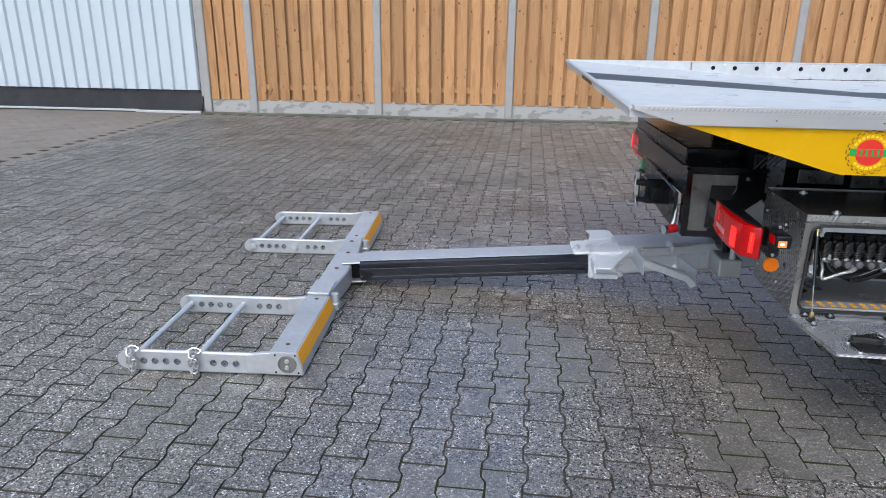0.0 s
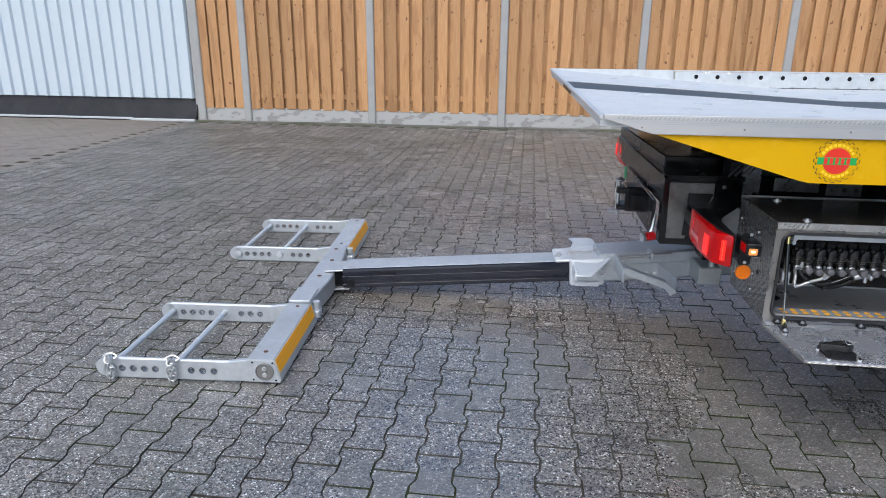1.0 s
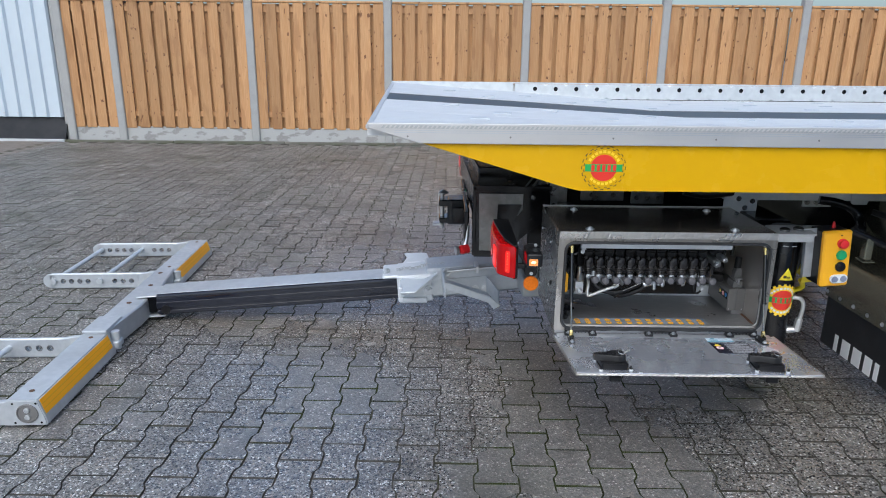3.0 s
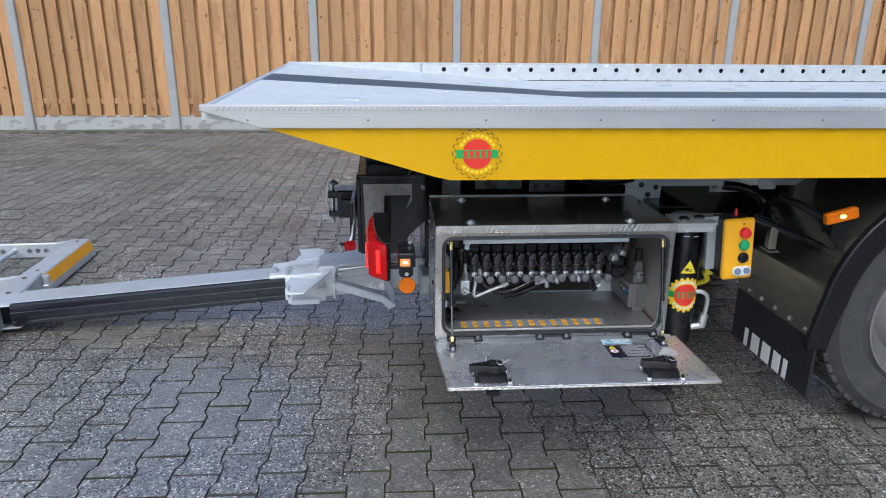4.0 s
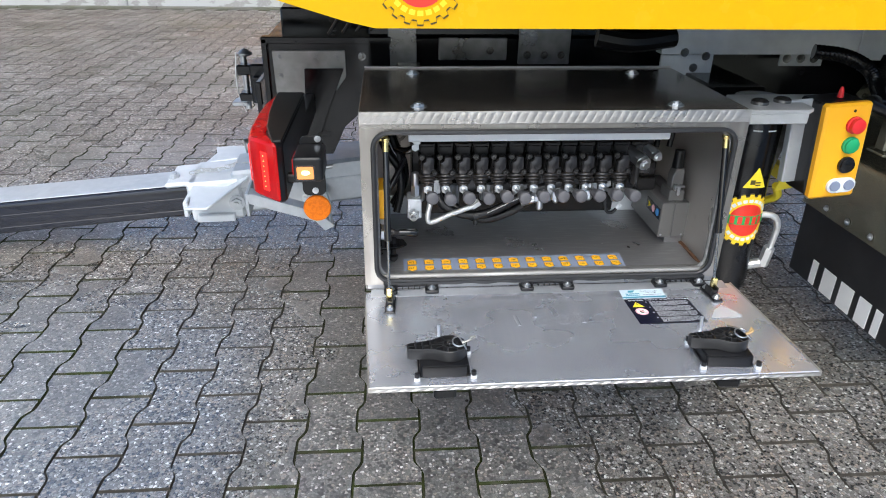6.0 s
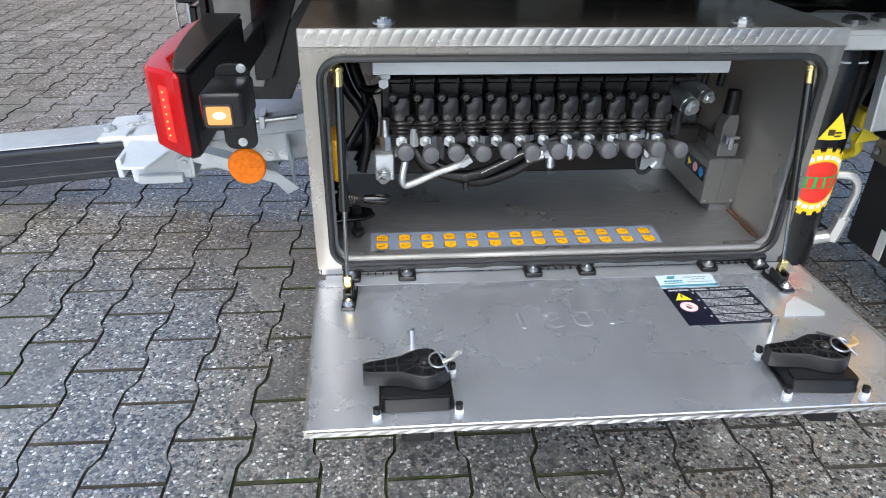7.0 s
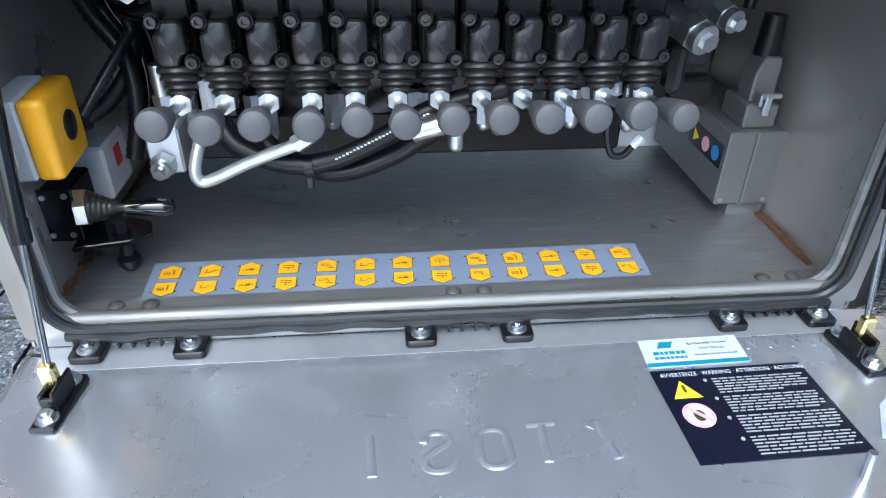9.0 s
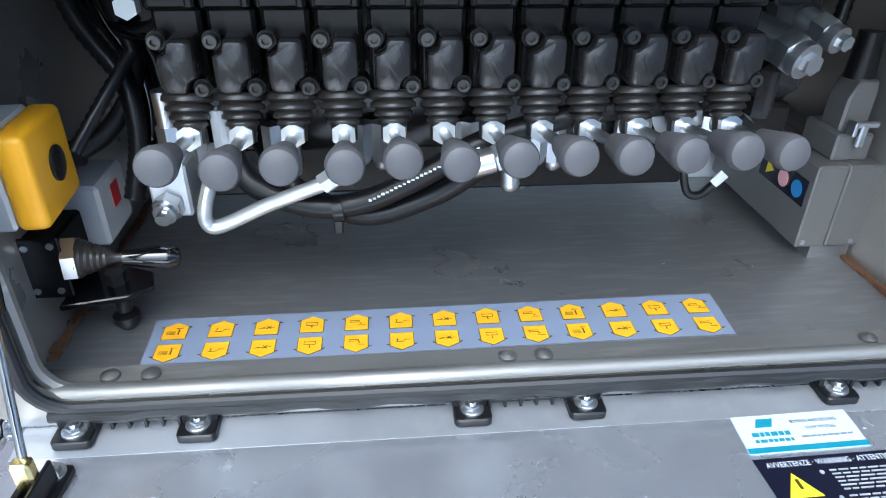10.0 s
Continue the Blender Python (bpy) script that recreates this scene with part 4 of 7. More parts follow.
def build_tail_lamp(mirror):
    """Wrap-round lamp: rear lens, slanting side lens and a black housing."""
    def yy(y):
        return 6.655 - y if mirror else y
    def shape(bm, pts, z0, z1, bevel):
        q = [(x - (0.085 if mirror else 0.0), yy(y)) for x, y in pts]
        prism(bm, q[::-1] if mirror else q, z0, z1, "z", bevel)
    dz = 0.04 if mirror else 0.0
    bm = B()
    shape(bm, [(0.946, 2.313), (0.960, 2.323), (0.960, 2.69), (0.925, 2.69), (0.915, 2.40)], 0.540 + dz, 0.650 + dz, 0.004)
    shape(bm, [(0.930, 2.66), (0.956, 2.66), (0.956, 2.914), (0.930, 2.914)], 0.545 + dz, 0.600 + dz, 0.003)
    house = tp("tail_lamp", bm, PLASTIC, "lit red tail lamp in a black housing", smooth=25)
    bm = B()
    shape(bm, [(0.893, 2.362), (0.901, 2.349), (0.945, 2.309), (0.950, 2.310), (0.950, 2.32), (0.92, 2.39), (0.93, 2.695), (0.900, 2.700), (0.886, 2.60), (0.884, 2.50), (0.887, 2.42)], 0.544 + dz, 0.6535 + dz, 0.005)
    tp("lens", bm, RED_LENS, "glossy red lens", house, 40)
    bm = B()
    shape(bm, [(0.942, 2.321), (0.959, 2.324), (0.959, 2.69), (0.900, 2.692), (0.901, 2.62), (0.907, 2.52), (0.918, 2.42), (0.932, 2.36)], 0.6500 + dz, 0.6560 + dz, 0.002)
    tp("lamp_top", bm, PLASTIC, "black top of the lamp", house, 25)
    bm = B()
    shape(bm, [(0.8825, 2.50), (0.888, 2.50), (0.890, 2.62), (0.8865, 2.62)], 0.572 + dz, 0.592 + dz, 0.001)
    tp("reflector_band", bm, PINK_BAND, parent=house)
    bm = B()
    shape(bm, [(0.8865, 2.385), (0.892, 2.385), (0.888, 2.43), (0.8835, 2.43)], 0.560 + dz, 0.630 + dz, 0.001)
    tp("lit_segment", bm, RED_LIT, "glowing red segment", house)
    bm = B()
    shape(bm, [(0.8855, 2.595), (0.89, 2.595), (0.8955, 2.635), (0.891, 2.635)], 0.600 + dz, 0.640 + dz, 0.001)
    tp("lit_segment", bm, RED_LIT, "glowing red segment", house)
    bm = B()
    shape(bm, [(0.9175, 2.3318), (0.9300, 2.3205), (0.9315, 2.3222), (0.9190, 2.3335)], 0.562 + dz, 0.634 + dz, 0.0005)
    seg = tp("lit_segment", bm, RED_LIT, "glowing red segment", house)
    for k in range(7):
        bm = B()
        ball(bm, (0.9232 - (0.085 if mirror else 0.0), yy(2.3258), 0.570 + 0.0095 * k + dz), 0.0013, 6)
        tp("diode", bm, LED, "small glowing diode", seg)


def build_lamps():
    build_tail_lamp(False)
    build_tail_lamp(True)
    # side marker on a small bracket, with a round reflector below
    bm = B()
    bx(bm, 0.9820, 1.0330, 2.270, 2.351, 0.597, 0.642, 0.006, None, 3)
    mk = tp("side_marker", bm, PLASTIC, "black side marker lamp, lit amber, over a round reflector")
    bm = B()
    prism(bm, rounded(0.985, 1.028, 0.540, 0.655, 0.012, 4), 2.3515, 2.357, bevel=0.001)
    tp("bracket_plate", bm, PLASTIC, "black bracket plate", mk)
    bm = B()
    bx(bm, 0.985, 0.995, 2.358, 2.40, 0.55, 0.64, 0.002)
    bx(bm, 0.955, 0.990, 2.345, 2.365, 0.568, 0.584, 0.003)
    tp("bracket_arm", bm, PLASTIC, parent=mk)
    bm = B()
    frame_ring(bm, rounded(0.9860, 1.0200, 0.6005, 0.6290, 0.004, 3), rounded(0.9885, 1.0175, 0.6030, 0.6265, 0.003, 3), 2.2670, 2.2710)
    tp("lens_rim", bm, GLOSS_BLACK, parent=mk)
    bm = B()
    bx(bm, 0.9885, 1.0175, 2.2680, 2.2720, 0.6030, 0.6265, 0.001)
    tp("marker_lens", bm, AMBER_LIT, "glowing amber lens", mk)
    bm = B()
    ball(bm, (1.0035, 2.2680, 0.6148), 0.0058, 12, (1.35, 0.3, 0.8))
    tp("bulb", bm, AMBER_GLOW, parent=mk)
    bm = B()
    bx(bm, 0.9795, 0.9835, 2.280, 2.330, 0.606, 0.636, 0.002)
    tp("red_lens", bm, RED_LENS, parent=mk)
    bm = B()
    lathe(bm, [(0, 0.0255), (0.004, 0.026), (0.006, 0.025)], (1.009, 2.356, 0.5145), (0, -1, 0), 24)
    disc = tp("round_reflector", bm, AMBER_LENS, "round amber reflector", mk)
    for k in range(6):                 # pressed sectors of the lens
        bm = B()
        c = [(1.009, 0.5145)] + [(1.009 + 0.0243 * math.cos(radians(60 * k + 12 * j)), 0.5145 + 0.0243 * math.sin(radians(60 * k + 12 * j))) for j in range(6)]
        prism(bm, c, 2.3482 + 0.0003 * (k % 2), 2.3502)
        for v in bm.verts:
            v.co.y -= 0.0012 * (k % 2) * (v.co.y < 2.3495) * (1 if (v.co.x - 1.009) > 0 else 0.4)
        tp("lens_sector", bm, AMBER_LENS, parent=disc, smooth=0)
    bm = B()
    hexbolt(bm, (1.0085, 2.351, 0.5505), (0, -1, 0), 0.0042, 0.0035)
    hexbolt(bm, (1.0185, 2.351, 0.650), (0, -1, 0), 0.0042, 0.0035)
    tp("marker_screws", bm, ZINC, parent=mk)
    # marker on the wheel guard
    bm = B()
    m = Matrix.Translation((2.325, 2.335, 0.722)) @ Matrix.Rotation(radians(-14), 4, "Y")
    bx(bm, -0.05, 0.05, -0.012, 0.012, -0.017, 0.017, 0.003, m)
    gm = tp("guard_marker", bm, AMBER_LENS, "lit amber marker on the wheel guard")
    bm = B()
    ball(bm, (2.325, 2.3235, 0.722), 0.007, 10, (1.5, 0.4, 1))
    tp("bulb", bm, AMBER_GLOW, parent=gm)
    bm = B()
    prism(bm, [(2.31, 0.71), (2.35, 0.71), (2.37, 0.66), (2.34, 0.62), (2.31, 0.65)], 2.338, 2.346, bevel=0.001)
    tp("marker_bracket", bm, RUBBER, parent=gm)


WC = Vector((2.713, 0.382))      # wheel centre in x and z


def build_wheel(y0, y1, out):
    """A truck wheel: tyre with tread blocks, and a dished rim."""
    w, ro = abs(y1 - y0), 0.382
    s = -1 if out < 0 else 1
    bm = B()
    prof = [(0.016, 0.222), (0.004, 0.235), (0.008, 0.25), (-0.004, 0.262), (-0.005, 0.270), (-0.010, 0.30), (-0.006, 0.335), (-0.009, 0.337), (-0.009, 0.342), (0.002, 0.352), (0.010, 0.360), (0.022, 0.372), (0.05, ro - 0.006), (w - 0.05, ro - 0.006), (w - 0.022, 0.372), (w - 0.006, 0.355), (w + 0.008, 0.30), (w, 0.25), (w - 0.016, 0.222)]
    lathe(bm, prof, (WC.x, y0, WC.y), (0, 1, 0), 72, False)
    tyre = tp("wheel", bm, TYRE, "worn black truck tyre on a steel rim")
    bm = B()
    for k in range(52):
        a = 2 * math.pi * k / 52
        m = Matrix.Translation((WC.x, 0, WC.y)) @ Matrix.Rotation(a, 4, "Y")
        for j, (u0, u1) in enumerate(((0.014, 0.06), (0.07, 0.12), (0.13, w - 0.014))):
            off = 0.012 if j == 1 else 0.0
            bx(bm, -0.0155 + off, 0.0155 + off, y0 + u0, y0 + u1, ro - 0.016, ro, 0.003, m)
    tp("tread", bm, TYRE, parent=tyre, smooth=20)
    bm = B()
    ys = y0 if s < 0 else y1
    lathe(bm, [(0.012, 0.238), (-0.002, 0.238), (-0.004, 0.232), (0.004, 0.224), (0.03, 0.216), (0.06, 0.20), (0.07, 0.17), (0.05, 0.145), (0.03, 0.12), (0.03, 0.09), (-0.01, 0.085), (-0.012, 0.0)], (WC.x, ys, WC.y), (0, -s, 0), 48, False)
    tp("rim", bm, GREY_BOX, "silver steel rim", tyre)
    bm = B()
    for k in range(8):
        a = 2 * math.pi * k / 8
        hexbolt(bm, (WC.x + 0.11 * math.cos(a), ys - s * 0.028, WC.y + 0.11 * math.sin(a)), (0, s, 0), 0.013, 0.02)
    tp("wheel_nuts", bm, ZINC, parent=tyre)


def build_wheels():
    build_wheel(2.312, 2.532, -1)
    build_wheel(4.08, 4.30, 1)
    bm = B()
    cyl(bm, (WC.x, 2.5, WC.y), (WC.x, 4.1, WC.y), 0.05)
    ball(bm, (WC.x, 3.3, WC.y), 0.16, 16)
    tp("axle", bm, BLACK)
    gx, gz = 2.745, 0.395
    angs = [172, 164, 156, 148, 140, 132, 124, 116, 108, 100, 90, 80, 70, 60, 45, 30, 15]
    def ring(r):
        return [(gx + r * math.cos(radians(a)), gz + r * math.sin(radians(a))) for a in angs]
    for y0, y1 in ((2.285, 2.80), (3.82, 4.33)):
        near = y0 < 3
        bm = B()
        prism(bm, [(2.285, 0.325)] + ring(0.455) + ring(0.450)[::-1] + [(2.291, 0.325)], y0 + 0.02, y1)
        guard = tp("wheel_guard", bm, FENDER_AL, "dull bare metal wheel guard over the tyre", smooth=30)
        bm = B()
        ya, yb = (y0 - 0.006, y0 + 0.022) if near else (y1 - 0.022, y1 + 0.006)
        prism(bm, [(2.262, 0.300), (2.258, 0.33)] + ring(0.462) + ring(0.385)[::-1] + [(2.345, 0.40), (2.325, 0.300)], ya, yb, bevel=0.004)
        tp("rubber_lip", bm, RUBBER, "black rubber lip of the guard", guard, 40)
        bm = B()
        bx(bm, 2.296, 2.306, y0 + 0.012, y1, 0.118, 0.345, 0.003)
        flap = tp("mud_flap", bm, DARK_FLAP, "black rubber mud flap with white marks")
        if near:
            bm = B()
            for k in range(6):
                hexbolt(bm, (2.285, y0 + 0.06 + 0.088 * k, 0.345), (-1, 0, 0), 0.006, 0.004)
            tp("flap_screws", bm, ZINC, parent=guard)
            # five plain white blocks in place of the maker's lettering
            for k, yc in enumerate((2.690, 2.625, 2.552, 2.482, 2.430)):
                bm = B()
                zc = 0.158
                hw = (0.012, 0.026, 0.026, 0.022, 0.012)[k]
                bx(bm, 2.2945, 2.2965, yc - hw, yc + hw, zc - 0.034, zc + 0.034)
                tp("flap_mark", bm, WHITE_P, parent=flap, smooth=0)
    # bar over the near guard
    bm = B()
    tube(bm, [(2.09, 2.62, 0.758), (2.15, 2.60, 0.752), (2.20, 2.58, 0.728), (2.205, 2.54, 0.695), (2.16, 2.46, 0.684), (2.12, 2.43, 0.690)], 0.0165, 12, True, 14, False, 0.10)
    cyl(bm, (2.11, 2.43, 0.692), (2.36, 2.42, 0.588), 0.013)
    cyl(bm, (2.35, 2.42, 0.593), (2.41, 2.42, 0.568), 0.019)
    bar_ob = tp("guard_bar", bm, BLACK, "black bar with clamps above the wheel guard")
    bm = B()
    for x, z in ((2.175, 0.615), (2.35, 0.535)):
        bx(bm, x - 0.013, x + 0.013, 2.415, 2.445, z - 0.025, z + 0.055, 0.003)
        bx(bm, x - 0.018, x + 0.020, 2.405, 2.46, z - 0.033, z - 0.025, 0.002)
    tp("clamp", bm, FENDER_AL, parent=bar_ob)
    bm = B()
    tube(bm, [(2.28, 2.60, 0.72), (2.34, 2.55, 0.70), (2.40, 2.52, 0.66)], 0.012, 8)
    tp("guard_hose", bm, RUBBER)


build_deck()
build_chassis()
build_lamps()
build_wheels()


def build_leg():
    """The hydraulic support leg beside the cabinet, with its head bracket and control box."""
    cx, cy = 1.928, 2.512
    fy = cy - 0.055
    leg = thing("support_leg", "black hydraulic support leg with badge and warning triangle", "support leg", (0, 0, 0))
    bm = B()
    lathe(bm, [(0, 0.052), (0.005, 0.055), (0.39, 0.055), (0.40, 0.05), (0.44, 0.05)], (cx, cy, 0.245), (0, 0, 1), 36)
    part("outer_tube", bm, BLACK, leg, "glossy black outer tube")
    bm = B()
    cyl(bm, (cx, cy, 0.15), (cx, cy, 0.255), 0.038, n=24)
    part("ram", bm, CHROME, leg)
    bm = B()
    cyl(bm, (cx, cy, 0.11), (cx, cy, 0.155), 0.06, 0.05, n=24)
    part("foot", bm, BLACK, leg)
    bm = B()
    prism(bm, [(1.832, 2.372), (1.955, 2.372), (1.968, 2.384), (1.974, 2.452), (1.990, 2.466), (2.095, 2.478), (2.095, 2.498), (1.845, 2.498)], 0.684, 0.692, "z", bevel=0.0015)
    bx(bm, 1.834, 1.953, 2.3715, 2.378, 0.664, 0.685, 0.0015)
    part("head_bracket", bm, GALV_DULL, leg, "bare steel head bracket")
    bm = B()
    prism(bm, [(1.968, 0.684), (2.030, 0.684), (2.024, 0.655), (1.984, 0.50), (1.968, 0.50)], 2.505, 2.511, bevel=0.001)
    # darker than the head bracket: the plate's shade is put into its colour
    part("gusset", bm, SILL, leg, "tapered gusset in a darker metal that holds its shade")
    bm = B()
    bx(bm, 1.87, 1.99, 2.601, 2.90, 0.60, 0.683, 0.003)
    part("mounting_block", bm, BLACK, leg, "black mounting block")
    bm = B()
    for x, y in ((1.876, 2.420), (1.930, 2.434)):
        lathe(bm, [(0, 0.017), (0.006, 0.017), (0.010, 0.011), (0.012, 0.0)], (x, y, 0.692), (0, 0, 1), 16)
    part("plug", bm, DARK_STEEL, leg)
    bm = B()
    tube(bm, [(1.965, 2.480, 0.428), (1.995, 2.468, 0.428), (2.012, 2.470, 0.400), (2.012, 2.482, 0.33)], 0.0070, 10)
    cyl(bm, (2.012, 2.480, 0.345), (2.012, 2.490, 0.295), 0.0125, n=6)
    cyl(bm, (2.012, 2.492, 0.300), (1.968, 2.495, 0.292), 0.0115, n=10)
    part("hydraulic_pipe", bm, PIPE, leg, "bent steel pipe with fittings")
    bm = B()
    prism(bm, [(cx - 0.024, 0.500), (cx + 0.026, 0.500), (cx + 0.001, 0.546)], fy - 0.0022, fy - 0.0012)
    wrap(bm, cx, cy)
    tri = part("warning_triangle", bm, WARN_YELLOW, leg, "yellow warning triangle", 0)
    bm = B()
    bx(bm, cx - 0.011, cx - 0.001, fy - 0.0030, fy - 0.0022, 0.508, 0.518)
    bx(bm, cx, cx + 0.011, fy - 0.0030, fy - 0.0022, 0.511, 0.514)
    bx(bm, cx, cx + 0.011, fy - 0.0030, fy - 0.0022, 0.505, 0.508)
    wrap(bm, cx, cy)
    part("triangle_mark", bm, BADGE_LINE, tri, smooth=0)
    for u in (-0.028, 0.002):
        bm = B()
        bx(bm, cx + u, cx + u + 0.018, fy - 0.002, fy - 0.001, 0.6235, 0.6265)
        wrap(bm, cx, cy)
        part("white_mark", bm, WHITE_P, leg, smooth=0)
    # round cog badge wrapped on the tube
    old = OFF.copy()
    OFF.xyz = (0, 0, 0)
    build_badge(leg, (cx, fy - 0.0012, 0.424), 0.061, (cx, cy), BADGE_YELLOW)
    OFF.xyz = old


def wrap(bm, cx, cy):
    """Bends flat pieces in front of an upright tube round its axis."""
    bmesh.ops.triangulate(bm, faces=bm.faces[:])
    for k in range(-6, 7):
        bmesh.ops.bisect_plane(bm, geom=bm.verts[:] + bm.edges[:] + bm.faces[:], plane_co=(cx + 0.0101 * k, 0, 0), plane_no=(1, 0, 0))
    for v in bm.verts:
        u, r = v.co.x - cx, cy - v.co.y
        a = u / 0.0555
        v.co.x, v.co.y = cx + r * math.sin(a), cy - r * math.cos(a)


def build_control_box():
    """Push-button box hung beside the leg."""
    box = thing("push_button_box", "orange push-button box with four buttons on a bracket", "control box", (2.046, 2.402, 0.603))
    box.rotation_euler = (0, radians(-4), radians(2))
    bm = B()
    bx(bm, -0.048, 0.048, -0.02, 0.002, -0.098, 0.098, 0.005)
    part("cover", bm, ORANGE_BOX, box, "orange front cover")
    bm = B()
    bx(bm, -0.047, 0.047, 0.002, 0.070, -0.097, 0.097, 0.004)
    part("back_shell", bm, PLASTIC, box)
    for k, (z, material) in enumerate(((0.055, RED), (0.014, GREEN), (-0.027, BLACK))):
        bm = B()
        lathe(bm, [(0, 0.017), (0.005, 0.017), (0.006, 0.014), (0.016 if k == 0 else 0.010, 0.0145), (0.018 if k == 0 else 0.012, 0.010), (0.019 if k == 0 else 0.0125, 0.0)], (0.014, -0.02, z), (0, -1, 0), 20)
        part("push_button", bm, material, box, ("red", "green", "black")[k] + " push button")
    bm = B()
    prism(bm, [(0.012 + u, -0.07 + v) for u, v in rounded(-0.03, 0.03, -0.015, 0.015, 0.0149, 6)], -0.026, -0.019)
    part("double_button", bm, LABEL_WHITE, box, "pale oval double button", 30)
    bm = B()
    for u in (-0.003, 0.027):
        lathe(bm, [(0, 0.011), (0.004, 0.010), (0.0045, 0.0)], (u, -0.026, -0.07), (0, -1, 0), 14)
    part("button_face", bm, STRIP_BLUE, box)
    bm = B()
    lathe(bm, [(0, 0.006), (0.012, 0.005), (0.02, 0.003), (0.022, 0)], (0.01, 0.03, 0.098), (0, 0, 1), 12)
    part("pilot_lamp", bm, RED, box)
    bm = B()
    cyl(bm, (0.01, -0.0205, 0.083), (0.01, -0.0195, 0.083), 0.003, n=8)
    part("cover_screw", bm, PLASTIC, box)
    bm = B()
    bx(bm, -0.075, -0.045, 0.04, 0.06, -0.08, 0.09, 0.002)
    bx(bm, -0.10, -0.045, 0.03, 0.035, 0.07, 0.10, 0.002)
    part("hanger", bm, GALV, box)
    # yellow plate and cable behind the box
    bm = B()
    prism(bm, [(2.024, 0.560), (2.004, 0.475), (2.046, 0.482)], 2.500, 2.505, bevel=0.001)
    bx(bm, 2.006, 2.030, 2.505, 2.58, 0.50, 0.53, 0.002)
    tube(bm, [(2.01, 2.51, 0.485), (2.03, 2.53, 0.45), (2.01, 2.57, 0.42)], 0.009, 8)
    solid("yellow_tag", bm, WARN_YELLOW, "yellow plate and hose behind the push-button box", "plate")


build_leg()
build_control_box()

# ---- wheel lift ----
lift = thing("wheel_lift", "galvanised wheel lift lowered onto the paving, black sliding arm", "wheel lift", (-0.79, 3.28, 0))
lift.rotation_euler = (0, 0, radians(3.4))


def lift_pad(y0, y1):
    """One lifting frame: beam with reflective tape, two holed bars and two cross rods. Beam between y0 and y1, local to the lift."""
    near = y0 < 0
    bm = B()
    prism(bm, [(-0.055, 0.008), (0.074, 0.008), (0.074, 0.030), (0.052, 0.105), (-0.055, 0.105)], y0, y1, bevel=0.004, seg=2)
    beam = part("pad_beam", bm, GALV, lift, "galvanised beam with orange reflective tape")
    slope = Matrix.Translation((0.074, 0, 0.030)) @ Matrix.Rotation(-math.atan2(0.022, 0.075), 4, "Y")
    bm = B()
    bx(bm, 0.0002, 0.0014, y0 + 0.012, y1 - 0.02, 0.018, 0.074, 0.0, slope)
    part("reflective_tape", bm, REFLEX, beam, "orange reflective tape", 0)
    bm = B()
    for z in (0.036, 0.054):
        bx(bm, 0.0014, 0.0019, y0 + 0.012, y1 - 0.02, z, z + 0.004, 0.0, slope)
    part("tape_groove", bm, ORANGE_BOX, beam, smooth=0)
    ye = y0 if near else y1
    s = -1 if near else 1
    bm = B()
    lathe(bm, [(0, 0.036), (0.005, 0.036), (0.006, 0.033), (0.002, 0.031), (0.002, 0.0)], (0.014, ye, 0.056), (0, s, 0), 24)
    cap = part("round_cap", bm, GREY_BOX, beam, "round grey end cap")
    bm = B()
    for z in (0.043, 0.069):
        lathe(bm, [(0, 0.0095), (0.005, 0.0095), (0.006, 0.0075), (0.003, 0.006), (0.003, 0.0)], (0.014, ye + s * 0.002, z), (0, s, 0), 14)
    part("cap_screws", bm, ZINC, cap)
    bm = B()
    for x, z in ((-0.032, 0.020), (0.056, 0.020), (-0.032, 0.093), (0.046, 0.093)):
        cyl(bm, (x, ye, z), (x, ye + s * 0.0008, z), 0.004, n=8)
    part("corner_hole", bm, BLACK, beam)
    bm = B()
    for y in (y0 + 0.07, y1 - 0.05):
        cyl(bm, (0.0, y, 0.105), (0.0, y, 0.107), 0.009, n=12)
    part("red_plug", bm, RUST, beam)
    us = [-0.62, -0.575, -0.53, -0.486, -0.442, -0.398, -0.30, -0.255, -0.21, -0.165, -0.055]
    for yb in (y0 + 0.004, y1 - 0.022):
        holes = {i: ((us[i] + us[i + 1]) / 2, 0.047, 0.0125) for i in (1, 2, 3, 4, 6, 7, 8)}
        bm = B()
        holed(bm, us, 0.01, 0.085, 0.018, holes, Matrix.Translation((0, yb + 0.018, 0)) @ Matrix.Rotation(radians(90), 4, "X"))
        cyl(bm, (-0.62, yb, 0.0475), (-0.62, yb + 0.018, 0.0475), 0.0375, n=24)
        for z in (0.0825, 0.0125):
            tube(bm, [(-0.61, yb + 0.009, z), (-0.10, yb + 0.009, z)], 0.0094, 12, soft=False)
        bar = part("holed_bar", bm, GALV, lift, "galvanised bar with a row of round holes", 40)
        for i in (1, 2, 3, 4, 6, 7, 8):
            bm = B()
            lathe(bm, [(0.0, 0.0138), (0.0010, 0.0138), (0.0010, 0.0124), (-0.017, 0.0124)], ((us[i] + us[i + 1]) / 2, yb, 0.047), (0, -1, 0), 16, caps=False)
            part("hole_rim", bm, BARE_STEEL, bar)
        bm = B()
        prism(bm, [(-0.15, 0.012), (-0.05, 0.009), (-0.05, 0.100), (-0.09, 0.096), (-0.15, 0.084)], yb - 0.003, yb + 0.021, bevel=0.002)
        part("bar_socket", bm, GALV, lift)
